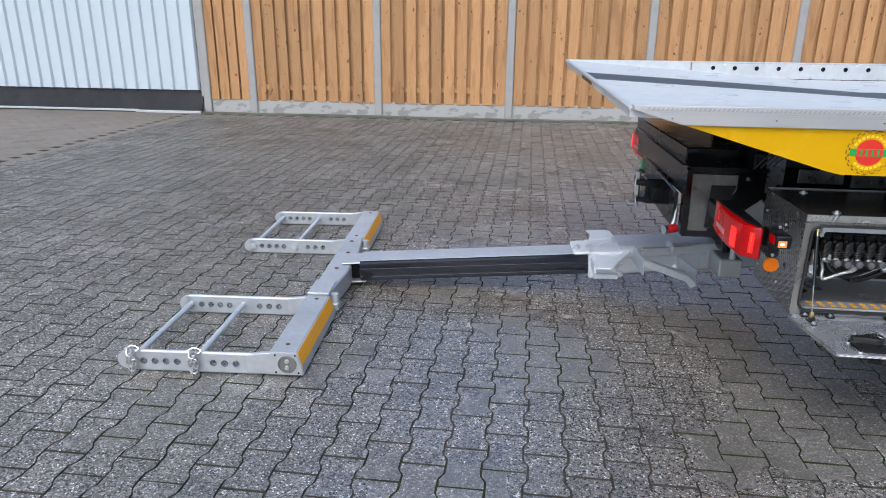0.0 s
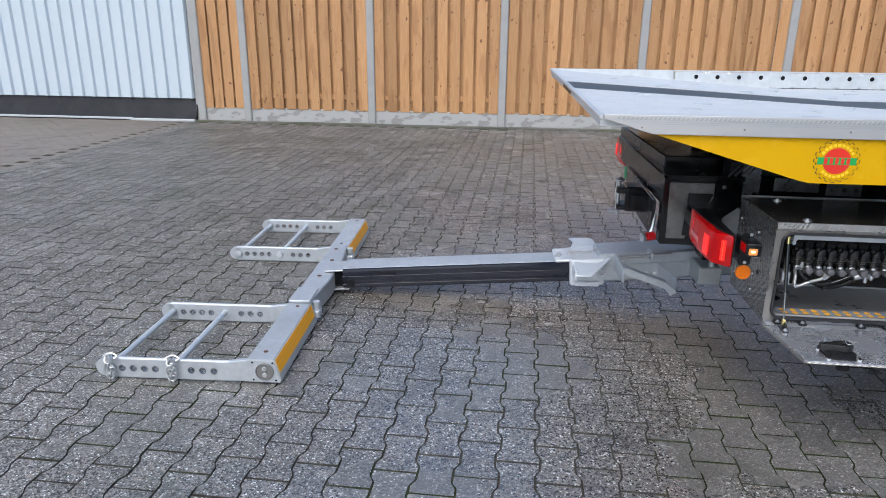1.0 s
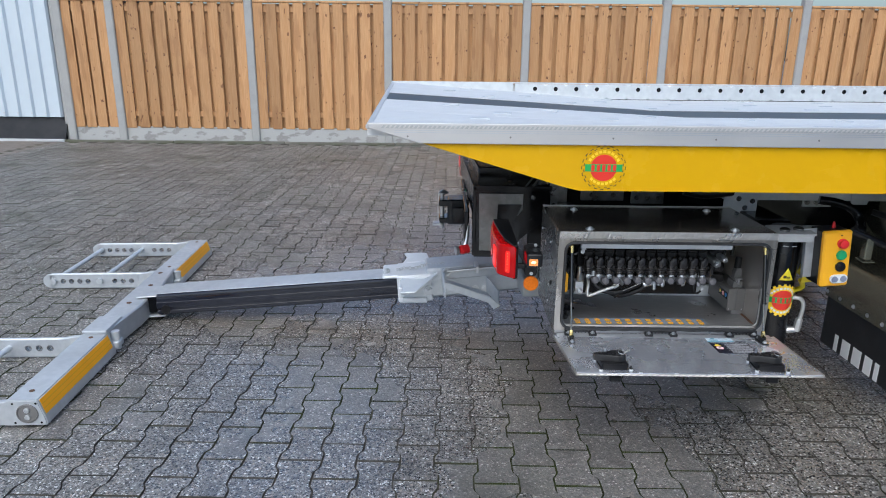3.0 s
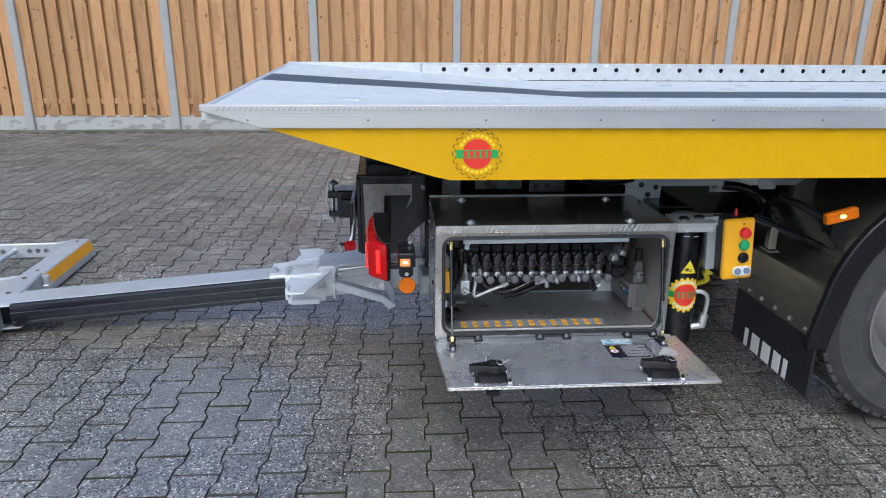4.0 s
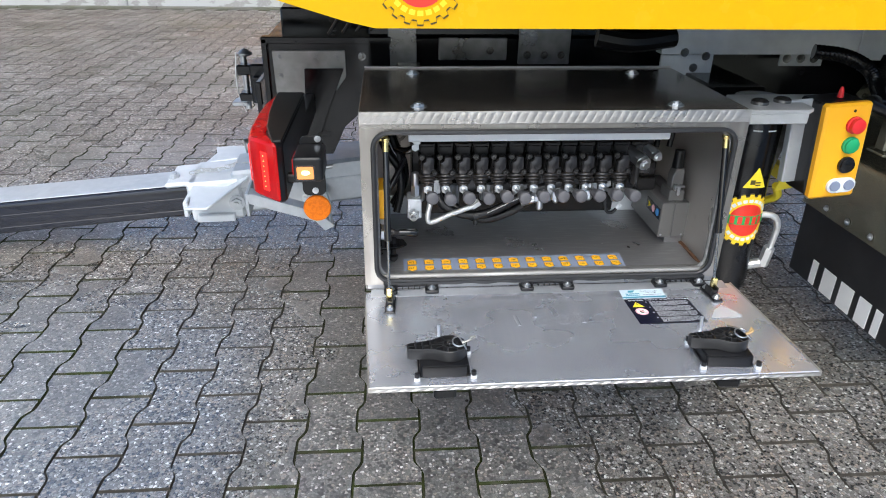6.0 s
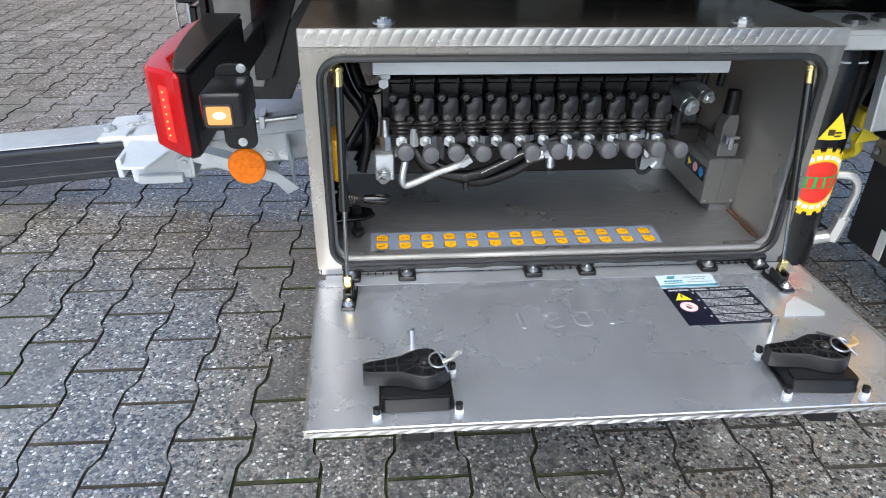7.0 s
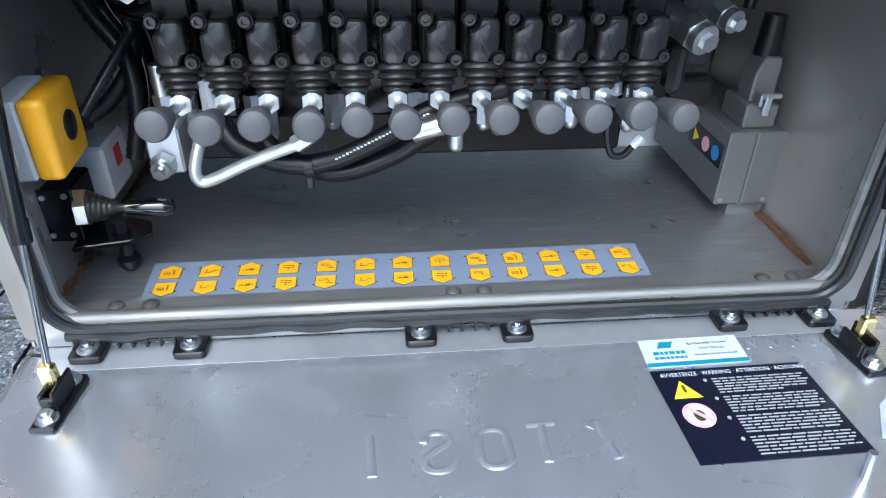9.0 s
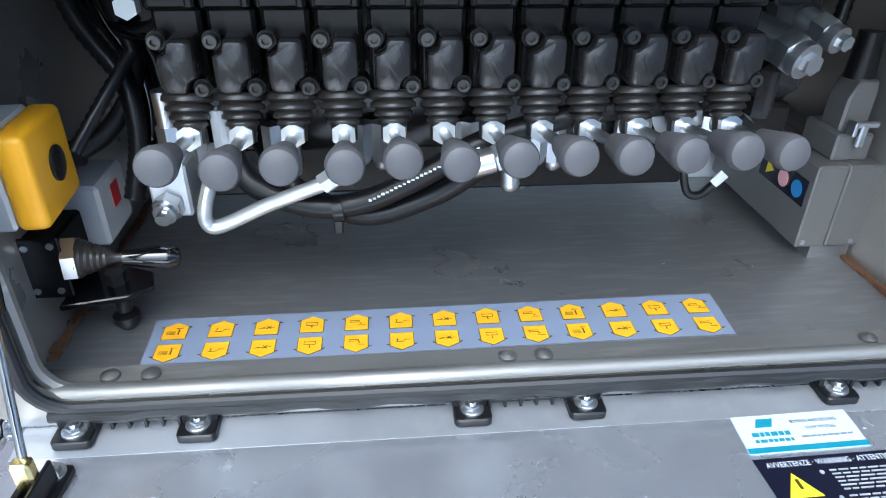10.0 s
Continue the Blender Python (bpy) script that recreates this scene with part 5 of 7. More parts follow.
    for x in (-0.60, -0.355):
        bm = B()
        cyl(bm, (x, y0 - 0.004, 0.05), (x, y1 + 0.004, 0.05), 0.0125, n=14)
        cyl(bm, (x, y0 - 0.012, 0.05), (x, y0 + 0.002, 0.05), 0.016, n=14)
        part("cross_rod", bm, GALV_LIGHT, lift, "pale cross rod")
        if near:
            bm = B()
            rng = random.Random(int(x * 1000))
            for k in range(7):
                c, turn = Vector((x + 0.012 + rng.uniform(-0.008, 0.008), y0 - 0.016 - 0.003 * (k % 2), 0.088 - 0.013 * k)), k % 2
                tube(bm, [c + Vector(((0.012 if turn else 0.004) * math.cos(t), (0.003 if turn else 0.009) * math.cos(t), 0.0125 * math.sin(t))) for t in [2 * math.pi * j / 9 for j in range(9)]], 0.0026, 5, soft=False, closed=True)
            for r, z, lean in ((0.021, 0.050, 0.0), (0.017, 0.030, 0.006), (0.015, 0.094, 0.012)):
                tube(bm, [(x + 0.008 + r * math.cos(t), y0 - 0.015 + lean * math.sin(t), z + r * math.sin(t)) for t in [2 * math.pi * j / 12 for j in range(12)]], 0.0024, 5, soft=False, closed=True)
            tube(bm, [(x - 0.02, y0 - 0.002, 0.096), (x + 0.006, y0 + 0.006, 0.108), (x + 0.034, y0 + 0.002, 0.098), (x + 0.02, y0 - 0.012, 0.088)], 0.0032, 6)
            cyl(bm, (x, y0 - 0.010, 0.040), (x, y0 - 0.010, 0.108), 0.0042, n=8)
            part("pin_chain", bm, WIRE, lift, "small chain with a locking pin")


def build_lift():
    lift_pad(-1.03, -0.45)
    lift_pad(0.40, 1.03)
    bm = B()
    prism(bm, [(-0.045, -0.46), (0.045, -0.46), (0.075, -0.15), (0.075, 0.15), (0.045, 0.42), (-0.045, 0.42), (-0.045, 0.42)][:6], 0.015, 0.115, "z", bevel=0.006)
    prism(bm, [(-0.05, -0.47), (0.05, -0.47), (0.05, -0.30), (-0.05, -0.30)], 0.112, 0.122, "z", bevel=0.002)
    yoke = part("yoke_beam", bm, GALV, lift, "galvanised yoke between the frames", 25)
    bm = B()
    for y in (-0.42, 0.40):
        cyl(bm, (0.065, y, 0.02), (0.065, y, 0.10), 0.018, n=12)
        bx(bm, 0.05, 0.085, y - 0.03, y + 0.03, 0.03, 0.06, 0.004)
    part("yoke_pin", bm, GALV_LIGHT, yoke)
    bm = B()
    for x, y in ((0.01, -0.12), (0.02, 0.13), (0.0, -0.36), (0.0, 0.33)):
        cyl(bm, (x, y, 0.115), (x, y, 0.1165), 0.012, n=12)
    part("yoke_hole", bm, RUST, yoke)


build_lift()


def build_arm():
    arm = thing("sliding_arm", "black telescopic arm with a pale top, ending in a galvanised sleeve", "lift arm", (-0.79, 3.28, 0))
    arm.rotation_euler = (0, 0, radians(3.4))
    m = Matrix.Translation((0.15, 0, 0.088)) @ Matrix.Rotation(-radians(3.73), 4, "Y")
    bm = B()
    bx(bm, -0.03, 1.22, -0.085, 0.085, -0.053, 0.053, 0.014, m, 2)
    part("inner_beam", bm, ARM_BLACK, arm, "black inner beam")
    bm = B()
    for z0, z1 in ((-0.046, -0.026), (-0.018, 0.016)):
        bx(bm, -0.03, 1.16, -0.0862, -0.080, z0, z1, 0.003, m)
    part("side_ridge", bm, ARM_BLACK, arm)
    bm = B()
    bx(bm, -0.03, 1.18, -0.074, 0.074, 0.0535, 0.056, 0.001, m)
    part("wear_top", bm, GALV, arm, "bare worn steel top")
    bm = B()
    bx(bm, -0.12, 0.02, -0.06, 0.06, -0.045, 0.035, 0.006, m)
    part("fork_end", bm, BLACK, arm)
    bm = B()
    bx(bm, -0.12, 0.0, -0.078, 0.078, 0.040, 0.047, 0.003, m)
    bx(bm, -0.12, 0.0, -0.078, 0.078, -0.062, -0.054, 0.003, m)
    part("fork_plate", bm, GALV, arm)
    bm = B()
    lathe(bm, [(0, 0.022), (0.004, 0.022), (0.005, 0.014), (0.003, 0.0)], m @ Vector((0.012, -0.086, -0.022)), (0, -1, 0), 18)
    part("arm_plug", bm, PLASTIC, arm)
    # sleeve with side wings
    bm = B()
    bx(bm, 1.13, 1.30, -0.112, 0.112, -0.066, 0.070, 0.008, m)
    bx(bm, 1.06, 1.16, -0.095, 0.095, 0.054, 0.070, 0.006, m)
    sleeve = part("sleeve", bm, SLEEVE, arm, "pale galvanised sleeve with folded wings")
    for pts, z0, z1 in (([(1.29, -0.235), (1.36, -0.250), (1.47, -0.12), (1.47, 0.10), (1.30, 0.10), (1.295, -0.10)], 0.228, 0.236), ([(1.30, 0.10), (1.44, 0.10), (1.43, 0.225), (1.405, 0.25), (1.31, 0.275), (1.325, 0.20)], 0.232, 0.240)):
        bm = B()
        prism(bm, pts, z0, z1, "z", bevel=0.002)
        for v in bm.verts:
            v.co.z += 0.12 * (v.co.x - 1.36) - (0.28 * max(0.0, -v.co.y - 0.13))
        part("wing", bm, SLEEVE, sleeve, "folded pale wing")
    bm = B()
    bx(bm, 1.285, 1.30, -0.225, -0.11, 0.165, 0.215, 0.003)
    bx(bm, 1.30, 1.42, -0.135, -0.112, 0.105, 0.13, 0.003)
    part("sleeve_cheek", bm, SLEEVE, sleeve)
    bm = B()
    for k in range(16):
        c, w = Vector((1.28 + 0.0145 * k, -0.02 + 0.012 * math.sin(0.8 * k), 0.2375 + 0.0022 * k)), k % 2
        tube(bm, [c + Vector((0.011 * math.cos(t), (0.0055 if w else 0.002) * math.sin(t), (0.002 if w else 0.0055) * math.sin(t))) for t in [2 * math.pi * j / 8 for j in range(8)]], 0.0018, 5, soft=False, closed=True)
    part("chain", bm, GALV_DULL, sleeve)
    bm = B()
    hexbolt(bm, (1.225, -0.03, 0.225), (0, 0, 1), 0.016, 0.012)
    hexbolt(bm, (1.43, -0.118, 0.165), (0, -1, 0), 0.018, 0.012)
    part("sleeve_bolt", bm, GALV, sleeve)
    # outer beam running under the truck
    bm = B()
    m2 = Matrix.Translation((1.42, 0, 0.188)) @ Matrix.Rotation(-radians(5.0), 4, "Y")
    bx(bm, 0.0, 0.75, -0.10, 0.10, -0.072, 0.075, 0.010, m2)
    bx(bm, 0.0, 0.72, -0.104, -0.098, 0.012, 0.018, 0.001, m2)
    bx(bm, 0.60, 0.75, -0.06, 0.06, 0.05, 0.30, 0.006, m2)
    part("outer_beam", bm, GALV, arm, "galvanised outer beam under the truck")
    bm = B()
    bx(bm, 1.86, 1.965, -0.25, -0.10, 0.172, 0.262, 0.006)
    cyl(bm, (1.92, -0.23, 0.26), (1.92, -0.23, 0.31), 0.014)
    part("hanger_block", bm, GALV_DULL, arm)
    bm = B()
    bx(bm, 1.88, 1.95, -0.20, 0.02, 0.28, 0.62, 0.006)
    part("hanger_post", bm, BLACK, arm)
    # fold-down stay with its spring bolt
    bm = B()
    prism(bm, [(1.434, 0.215), (1.45, 0.222), (1.70, 0.155), (1.766, 0.108), (1.726, 0.092), (1.69, 0.125), (1.44, 0.190)], -0.318, -0.311, bevel=0.001)
    prism(bm, [(1.434, 0.213), (1.70, 0.147), (1.70, 0.153), (1.436, 0.221)], -0.318, -0.26)
    prism(bm, [(1.752, -0.316), (1.758, -0.313), (1.716, -0.09), (1.709, -0.09)], 0.108, 0.178, "z")
    bx(bm, 1.425, 1.44, -0.318, -0.09, 0.15, 0.222, 0.003)
    bmesh.ops.transform(bm, matrix=Matrix.Translation((0.062, 0, 0.048)) @ Matrix.Translation((1.434, 0, 0)) @ Matrix.Diagonal((0.76, 1, 1, 1)) @ Matrix.Translation((-1.434, 0, 0)), verts=bm.verts)
    part("stay", bm, GALV, arm, "folded galvanised stay")
    bm = B()
    cyl(bm, (1.485, -0.16, 0.222), (1.72, -0.16, 0.245), 0.0075)
    tube(bm, [(1.482 + 0.018 * math.cos(t), -0.16, 0.216 + 0.018 * math.sin(t)) for t in [2 * math.pi * j / 12 for j in range(12)]], 0.005, 6, soft=False, closed=True)
    bx(bm, 1.62, 1.635, -0.17, -0.09, 0.215, 0.25, 0.002)
    bmesh.ops.translate(bm, verts=bm.verts, vec=(0.028, 0, 0.050))
    part("spring_bolt", bm, ZINC, arm)
    bm = B()
    for x in (1.655, 1.70):
        hexbolt(bm, (x, -0.1, 0.165), (0, -1, 0), 0.012, 0.009)
    part("beam_bolts", bm, ZINC, arm)

build_arm()


# ---- control cabinet ----
CX0, CX1, CY0, CY1, CZ0, CZ1 = 1.094, 1.819, 2.342, 2.738, 0.338, 0.700
cab = thing("control_cabinet", "aluminium control cabinet under the deck, its flap hanging open", "cabinet", (0, 0, 0))


def scales(bm, x0, x1, y, z0, z1, pitch=0.0155, lean=0.010):
    """A row of slanting pressed scales on a face that looks to -y."""
    n = int((x1 - x0) / pitch)
    for k in range(n):
        x = x0 + pitch * k
        h = z1 - z0
        low = [bm.verts.new(p) for p in ((x, y, z0), (x + pitch * 0.9, y, z0), (x + pitch * 0.9 + lean, y, z1), (x + lean, y, z1))]
        top = [bm.verts.new(p) for p in ((x + pitch * 0.25 + lean * 0.15, y - 0.0014, z0 + h * 0.15), (x + pitch * 0.4 + lean * 0.85, y - 0.0014, z1 - h * 0.15))]
        bm.faces.new((low[0], low[1], top[0]))
        bm.faces.new((low[1], low[2], top[1], top[0]))
        bm.faces.new((low[2], low[3], top[1]))
        bm.faces.new((low[3], low[0], top[0], top[1]))


def build_cabinet():
    t = 0.004
    for name, box, material, label in (
            ("top_panel", (CX0, CX1, CY0 + 0.004, CY1, CZ1 - t, CZ1), QUILT_TOP, "dark glossy top panel"),
            ("side_panel", (CX0, CX0 + t, CY0 + 0.004, CY1, CZ0, CZ1 - t), QUILT, "quilted aluminium side panel"),
            ("side_panel", (CX1 - t, CX1, CY0 + 0.004, CY1, CZ0, CZ1 - t), QUILT, ""),
            ("back_panel", (CX0 + t, CX1 - t, CY1 - t, CY1, CZ0, CZ1 - t), WALL_IN, ""),
            ("floor_panel", (CX0 + t, CX1 - t, CY0 + 0.004, CY1 - t, CZ0, CZ0 + 0.014), STEEL_IN, "dull grey metal floor with small marks")):
        bm = B()
        bx(bm, *box, 0.001)
        part(name, bm, material, cab, label)
    for x0, x1 in ((CX0 + t, CX0 + t + 0.002), (CX1 - t - 0.002, CX1 - t)):
        bm = B()
        bx(bm, x0, x1, CY0 + 0.01, CY1 - t, CZ0 + 0.014, CZ1 - t)
        part("inner_lining", bm, WALL_IN, cab)
    bm = B()
    bx(bm, CX0 + 0.006, CX1 - 0.006, 2.694, 2.70, CZ0 + 0.014, 0.40, 0.001)
    bx(bm, CX0 + 0.10, CX1 - 0.12, 2.66, 2.695, 0.392, 0.402, 0.002)
    part("rear_ledge", bm, PLATE_WHITE, cab, "pale ledge along the back")
    # front frame with a rounded opening
    bm = B()
    frame_ring(bm, rounded(CX0, CX1, CZ0 + 0.012, CZ1, 0.004, 5), rounded(1.118, 1.799, 0.364, 0.664, 0.03, 5), CY0, CY0 + 0.004)
    part("front_frame", bm, FRAME_AL, cab, "worn brushed aluminium front frame", 20)
    bm = B()
    loop = [(x, CY0 - 0.003, z) for x, z in rounded(1.118, 1.799, 0.3590, 0.664, 0.03, 6)]
    tube(bm, loop, 0.0049, 10, soft=False, closed=True)
    low = [(1.13 + 0.655 * k / 40, CY0 - 0.006 + 0.0012 * math.sin(1.9 * k), 0.3555 + 0.0010 * math.sin(1.3 * k + 1)) for k in range(41)]
    tube(bm, low, 0.0044, 8, steps=2)
    part("door_seal", bm, SEAL, cab, "black rubber seal round the opening, uneven below")
    bm = B()
    bx(bm, CX0, CX1, CY0 - 0.003, CY0 - 0.0005, 0.678, CZ1 + 0.002, 0.001)
    scales(bm, CX0 + 0.004, CX1 - 0.02, CY0 - 0.003, 0.680, CZ1)
    part("quilted_edge", bm, EDGE_AL, cab, "quilted strip along the top edge")
    bm = B()
    inner = [(x, CY0 + 0.012, z) for x, z in rounded(1.121, 1.796, 0.361, 0.661, 0.03, 6)]
    tube(bm, inner, 0.0052, 8, soft=False, closed=True)
    part("frame_lip", bm, SILL, cab, "rolled inner lip")
    bm = B()
    bx(bm, 1.105, 1.808, CY0 + 0.006, CY0 + 0.045, CZ0 + 0.0165, CZ0 + 0.0185, 0.001)
    tube(bm, [(1.11, CY0 + 0.0080, 0.3625), (1.808, CY0 + 0.0080, 0.3625)], 0.0075, 14, soft=False)
    part("sill", bm, SILL, cab, "worn rolled sill")
    rivets = B()
    for x in (1.158, 1.187, 1.452, 1.480, 1.745, 1.775):
        lathe(rivets, [(0, 0.0072), (0.0025, 0.0068), (0.0045, 0.0035), (0.005, 0)], (x, CY0 + 0.032, CZ0 + 0.0185), (0, 0, 1), 14)
    part("sill_rivets", rivets, BARE_STEEL, cab)
    # mounting bolts on the top
    for x, y in ((1.203, 2.383), (1.690, 2.383), (1.203, 2.672), (1.703, 2.672)):
        bm = B()
        hexbolt(bm, (x, y, CZ1), (0, 0, 1), 0.0105, 0.0042)
        part("top_bolt", bm, ZINC, cab)
    bm = B()
    bx(bm, CX0, CX1, CY1 - 0.004, CY1 + 0.001, CZ1, CZ1 + 0.004, 0.001)
    part("top_flange", bm, RAIL_AL, cab)
    # two steel hangers up to the chassis
    bm = B()
    for x in (1.2, 1.70):
        bx(bm, x - 0.03, x + 0.03, CY1 - 0.002, 2.86, 0.64, 0.69, 0.003)
    part("hanger_plate", bm, BLACK, cab)
    # small rivet heads on the side
    bm = B()
    for z in (0.40, 0.46, 0.62):
        lathe(bm, [(0, 0.005), (0.003, 0.004), (0.004, 0)], (CX0, 2.50, z), (-1, 0, 0), 10)
        lathe(bm, [(0, 0.005), (0.003, 0.004), (0.004, 0)], (CX0, 2.70, z), (-1, 0, 0), 10)
    part("side_rivets", bm, ZINC, cab)
    # brown weld stains in the lower corners
    for x, s in ((1.104, 1), (1.808, -1)):
        bm = B()
        rng = random.Random(int(x * 1000))
        for k in range(34):
            y = 2.40 + 0.28 * k / 34
            bx(bm, x - 0.0025 - rng.uniform(0, 0.002), x + 0.0025 + rng.uniform(0, 0.003), y, y + 0.012, CZ0 + 0.0125, CZ0 + 0.0155 + rng.uniform(0, 0.003), 0.001)
        part("weld_stain", bm, RUST, cab, "brown weld stain")


QUILT_TOP = mat("dark_glossy_top", (0.42, 0.37, 0.31), 0.20, 0.9, [(2.5, 0.5, (0.36, 0.31, 0.26), 0.45, 0.7), (30, 0.25, (0.16, 0.14, 0.12), 0.5, 0.8)], (5, 0.12, 0.004), rough_var=0.05)


def build_flap():
    """The open flap: folded sheet, hinges, strut brackets, latches, stickers and pressed marks."""
    z = 0.347
    bm = B()
    outline = [(1.108, 2.000), (1.839, 2.001), (1.853, 2.340), (1.092, 2.340)]
    prism(bm, outline, z - 0.004, z, "z", bevel=0.0012)
    flap = part("flap", bm, DOOR_AL, cab, "open brushed aluminium flap with latches", 20)
    flap.matrix_basis = Matrix.Translation((0, 2.335, 0.334)) @ Matrix.Rotation(radians(-4.3), 4, "X") @ Matrix.Translation((0, -2.335, -z))
    bm = B()
    prism(bm, [(1.108, 1.9975), (1.839, 1.9985), (1.839, 2.0015), (1.108, 2.0005)], z - 0.007, z - 0.001, "z")
    prism(bm, [(1.0910, 2.340), (1.1065, 2.000), (1.1095, 2.000), (1.0940, 2.340)], z - 0.008, z + 0.0015, "z")
    prism(bm, [(1.8515, 2.340), (1.8365, 2.000), (1.8405, 2.000), (1.8545, 2.340)], z - 0.008, z + 0.0015, "z")
    scales(bm, 1.112, 1.825, 1.9975, z - 0.0065, z - 0.0015, 0.02)
    part("flap_rim", bm, EDGE_AL, flap, "quilted folded rim", 20)
    bm = B()
    prism(bm, [(2.318, 0.3355), (2.346, 0.3372), (2.346, 0.334), (2.318, 0.3335)], 1.105, 1.838, "x")
    part("hinge_strip", bm, PALE_STRIP, cab, "pale hinge strip", 0)
    zh = 0.3355
    for xa, xb in ((1.144, 1.227), (1.420, 1.504), (1.698, 1.781)):
        bm = B()
        for x in (xa, xb):
            prism(bm, [(x + u, 2.339 + v) for u, v in rounded(-0.0135, 0.0135, -0.016, 0.012, 0.004, 3)], zh + 0.001, zh + 0.008, "z", bevel=0.001)
            bx(bm, x - 0.0125, x + 0.0125, 2.336, 2.348, zh + 0.006, zh + 0.020, 0.002)
        cyl(bm, (xa - 0.0125, 2.343, zh + 0.014), (xb + 0.0125, 2.343, zh + 0.014), 0.0045, n=10)
        bx(bm, xa + 0.013, xb - 0.013, 2.337, 2.344, zh + 0.010, zh + 0.013, 0.001)
        for k in range(6):
            x = xa + 0.013 + (xb - xa - 0.026) * k / 5
            bx(bm, x - 0.001, x + 0.001, 2.336, 2.346, zh + 0.006, zh + 0.018)
        hinge = part("hinge", bm, PLASTIC, cab, "black plastic hinge")
        bm = B()
        for x in (xa, xb):
            lathe(bm, [(0, 0.0088), (0.0012, 0.0086), (0.0022, 0.0070)], (x, 2.335, zh + 0.008), (0, 0, 1), 18)
            hexbolt(bm, (x, 2.335, zh + 0.010), (0, 0, 1), 0.0056, 0.0026, False)
        part("hinge_screws", bm, ZINC, hinge)
    # gas struts with brackets
    for x, yb, top_x, s in ((1.1435, 2.277, 1.141, 1), (1.7865, 2.286, 1.788, -1)):
        zb = 0.334 + 0.075 * (2.335 - yb)
        bm = B()
        m = Matrix.Translation((x, yb, zb)) @ Matrix.Rotation(radians(-3 * s), 4, "Z")
        bx(bm, -0.010, 0.010, -0.031, 0.029, -0.002, 0.006, 0.002, m)
        bx(bm, -0.008, -0.004, -0.012, 0.014, 0.006, 0.02, 0.001, m)
        bx(bm, 0.003, 0.006, -0.014, 0.016, 0.006, 0.024, 0.001, m)
        bx(bm, -0.006, 0.006, -0.014, -0.010, 0.006, 0.018, 0.001, m)
        br = part("strut_bracket", bm, PLASTIC, cab, "black strut bracket on the flap")
        bm = B()
        for v in (-0.020, 0.020):
            p = m @ Vector((0, v, 0.006))
            hexbolt(bm, p, (0, 0, 1), 0.0058, 0.0042)
        part("bracket_screws", bm, ZINC, br)
        a, b = Vector((x - 0.002 * s, yb + 0.002, zb + 0.024)), Vector((top_x, 2.356, 0.646))
        d = (b - a).normalized()
        bm = B()
        cyl(bm, a, a + (b - a) * 0.40, 0.0027, n=12)
        part("strut_rod", bm, STRUT_ROD, cab, "thin bright strut rod")
        bm = B()
        cyl(bm, a + (b - a) * 0.38, b - d * 0.02, 0.0060, n=16)
        cyl(bm, a + (b - a) * 0.36, a + (b - a) * 0.42, 0.0070, n=16)
        part("strut_cylinder", bm, GLOSS_BLACK, cab, "black gas strut cylinder")
        bm = B()
        cyl(bm, b - d * 0.022, b, 0.0062, n=12)
        ball(bm, b, 0.008, 12)
        cyl(bm, b, b + Vector((-0.03 * s, 0.005, 0)), 0.004, n=10)
        part("strut_end", bm, BRASS, cab, "brass strut end")
        bm = B()
        bx(bm, a.x - 0.006, a.x + 0.006, a.y - 0.005, a.y + 0.005, a.z - 0.008, a.z + 0.014, 0.002)
        part("strut_clevis", bm, BRASS, cab)
    for cx, ang, tie in ((1.2275, 0.0, TIE), (1.698, -5.0, COPPER)):
        build_latch(flap, cx, 2.058, z, ang, tie)
    build_stickers(flap, z)
    # pressed marks in the sheet
    def loop(x0, x1):
        return [(x, y) for x, y in rounded(x0, x1, 2.187, 2.223, 0.009, 3)]
    bend = [(1.414, 2.213), (1.418, 2.222), (1.428, 2.222), (1.432, 2.214), (1.423, 2.206), (1.414, 2.198), (1.417, 2.188), (1.428, 2.187), (1.433, 2.195)]
    marks = [[(1.376, 2.223), (1.378, 2.185)], bend, loop(1.453, 1.474), [(1.490, 2.225), (1.511, 2.226)], [(1.501, 2.224), (1.499, 2.188)], [(1.536, 2.218), (1.543, 2.226)], [(1.543, 2.226), (1.548, 2.187)]]
    for pts in marks:
        bm = B()
        tube(bm, [(x, y, z - 0.0012) for x, y in pts], 0.0042, 10, soft=pts is bend, closed=len(pts) > 3 and pts is not bend)
        bmesh.ops.scale(bm, vec=(1, 1, 0.55), verts=bm.verts, space=Matrix.Translation((0, 0, -z + 0.0012)))
        part("pressed_mark", bm, DOOR_AL, flap)
    for k in range(4):
        x = 1.700 + 0.02 * k
        bm = B()
        tube(bm, [(x, 2.300, z - 0.001), (x + 0.004, 2.312, z - 0.001), (x + 0.008, 2.302, z - 0.001), (x + 0.012, 2.312, z - 0.001)], 0.0018, 6, steps=3)
        part("pressed_mark", bm, DOOR_AL, flap)
    bm = B()
    film = [(1.764, 2.222), (1.788, 2.238), (1.806, 2.196), (1.800, 2.188), (1.742, 2.188)]
    prism(bm, film, z + 0.0008, z + 0.0016, "z")
    part("film_scrap", bm, CLEAR, flap, "scrap of clear film", 0)


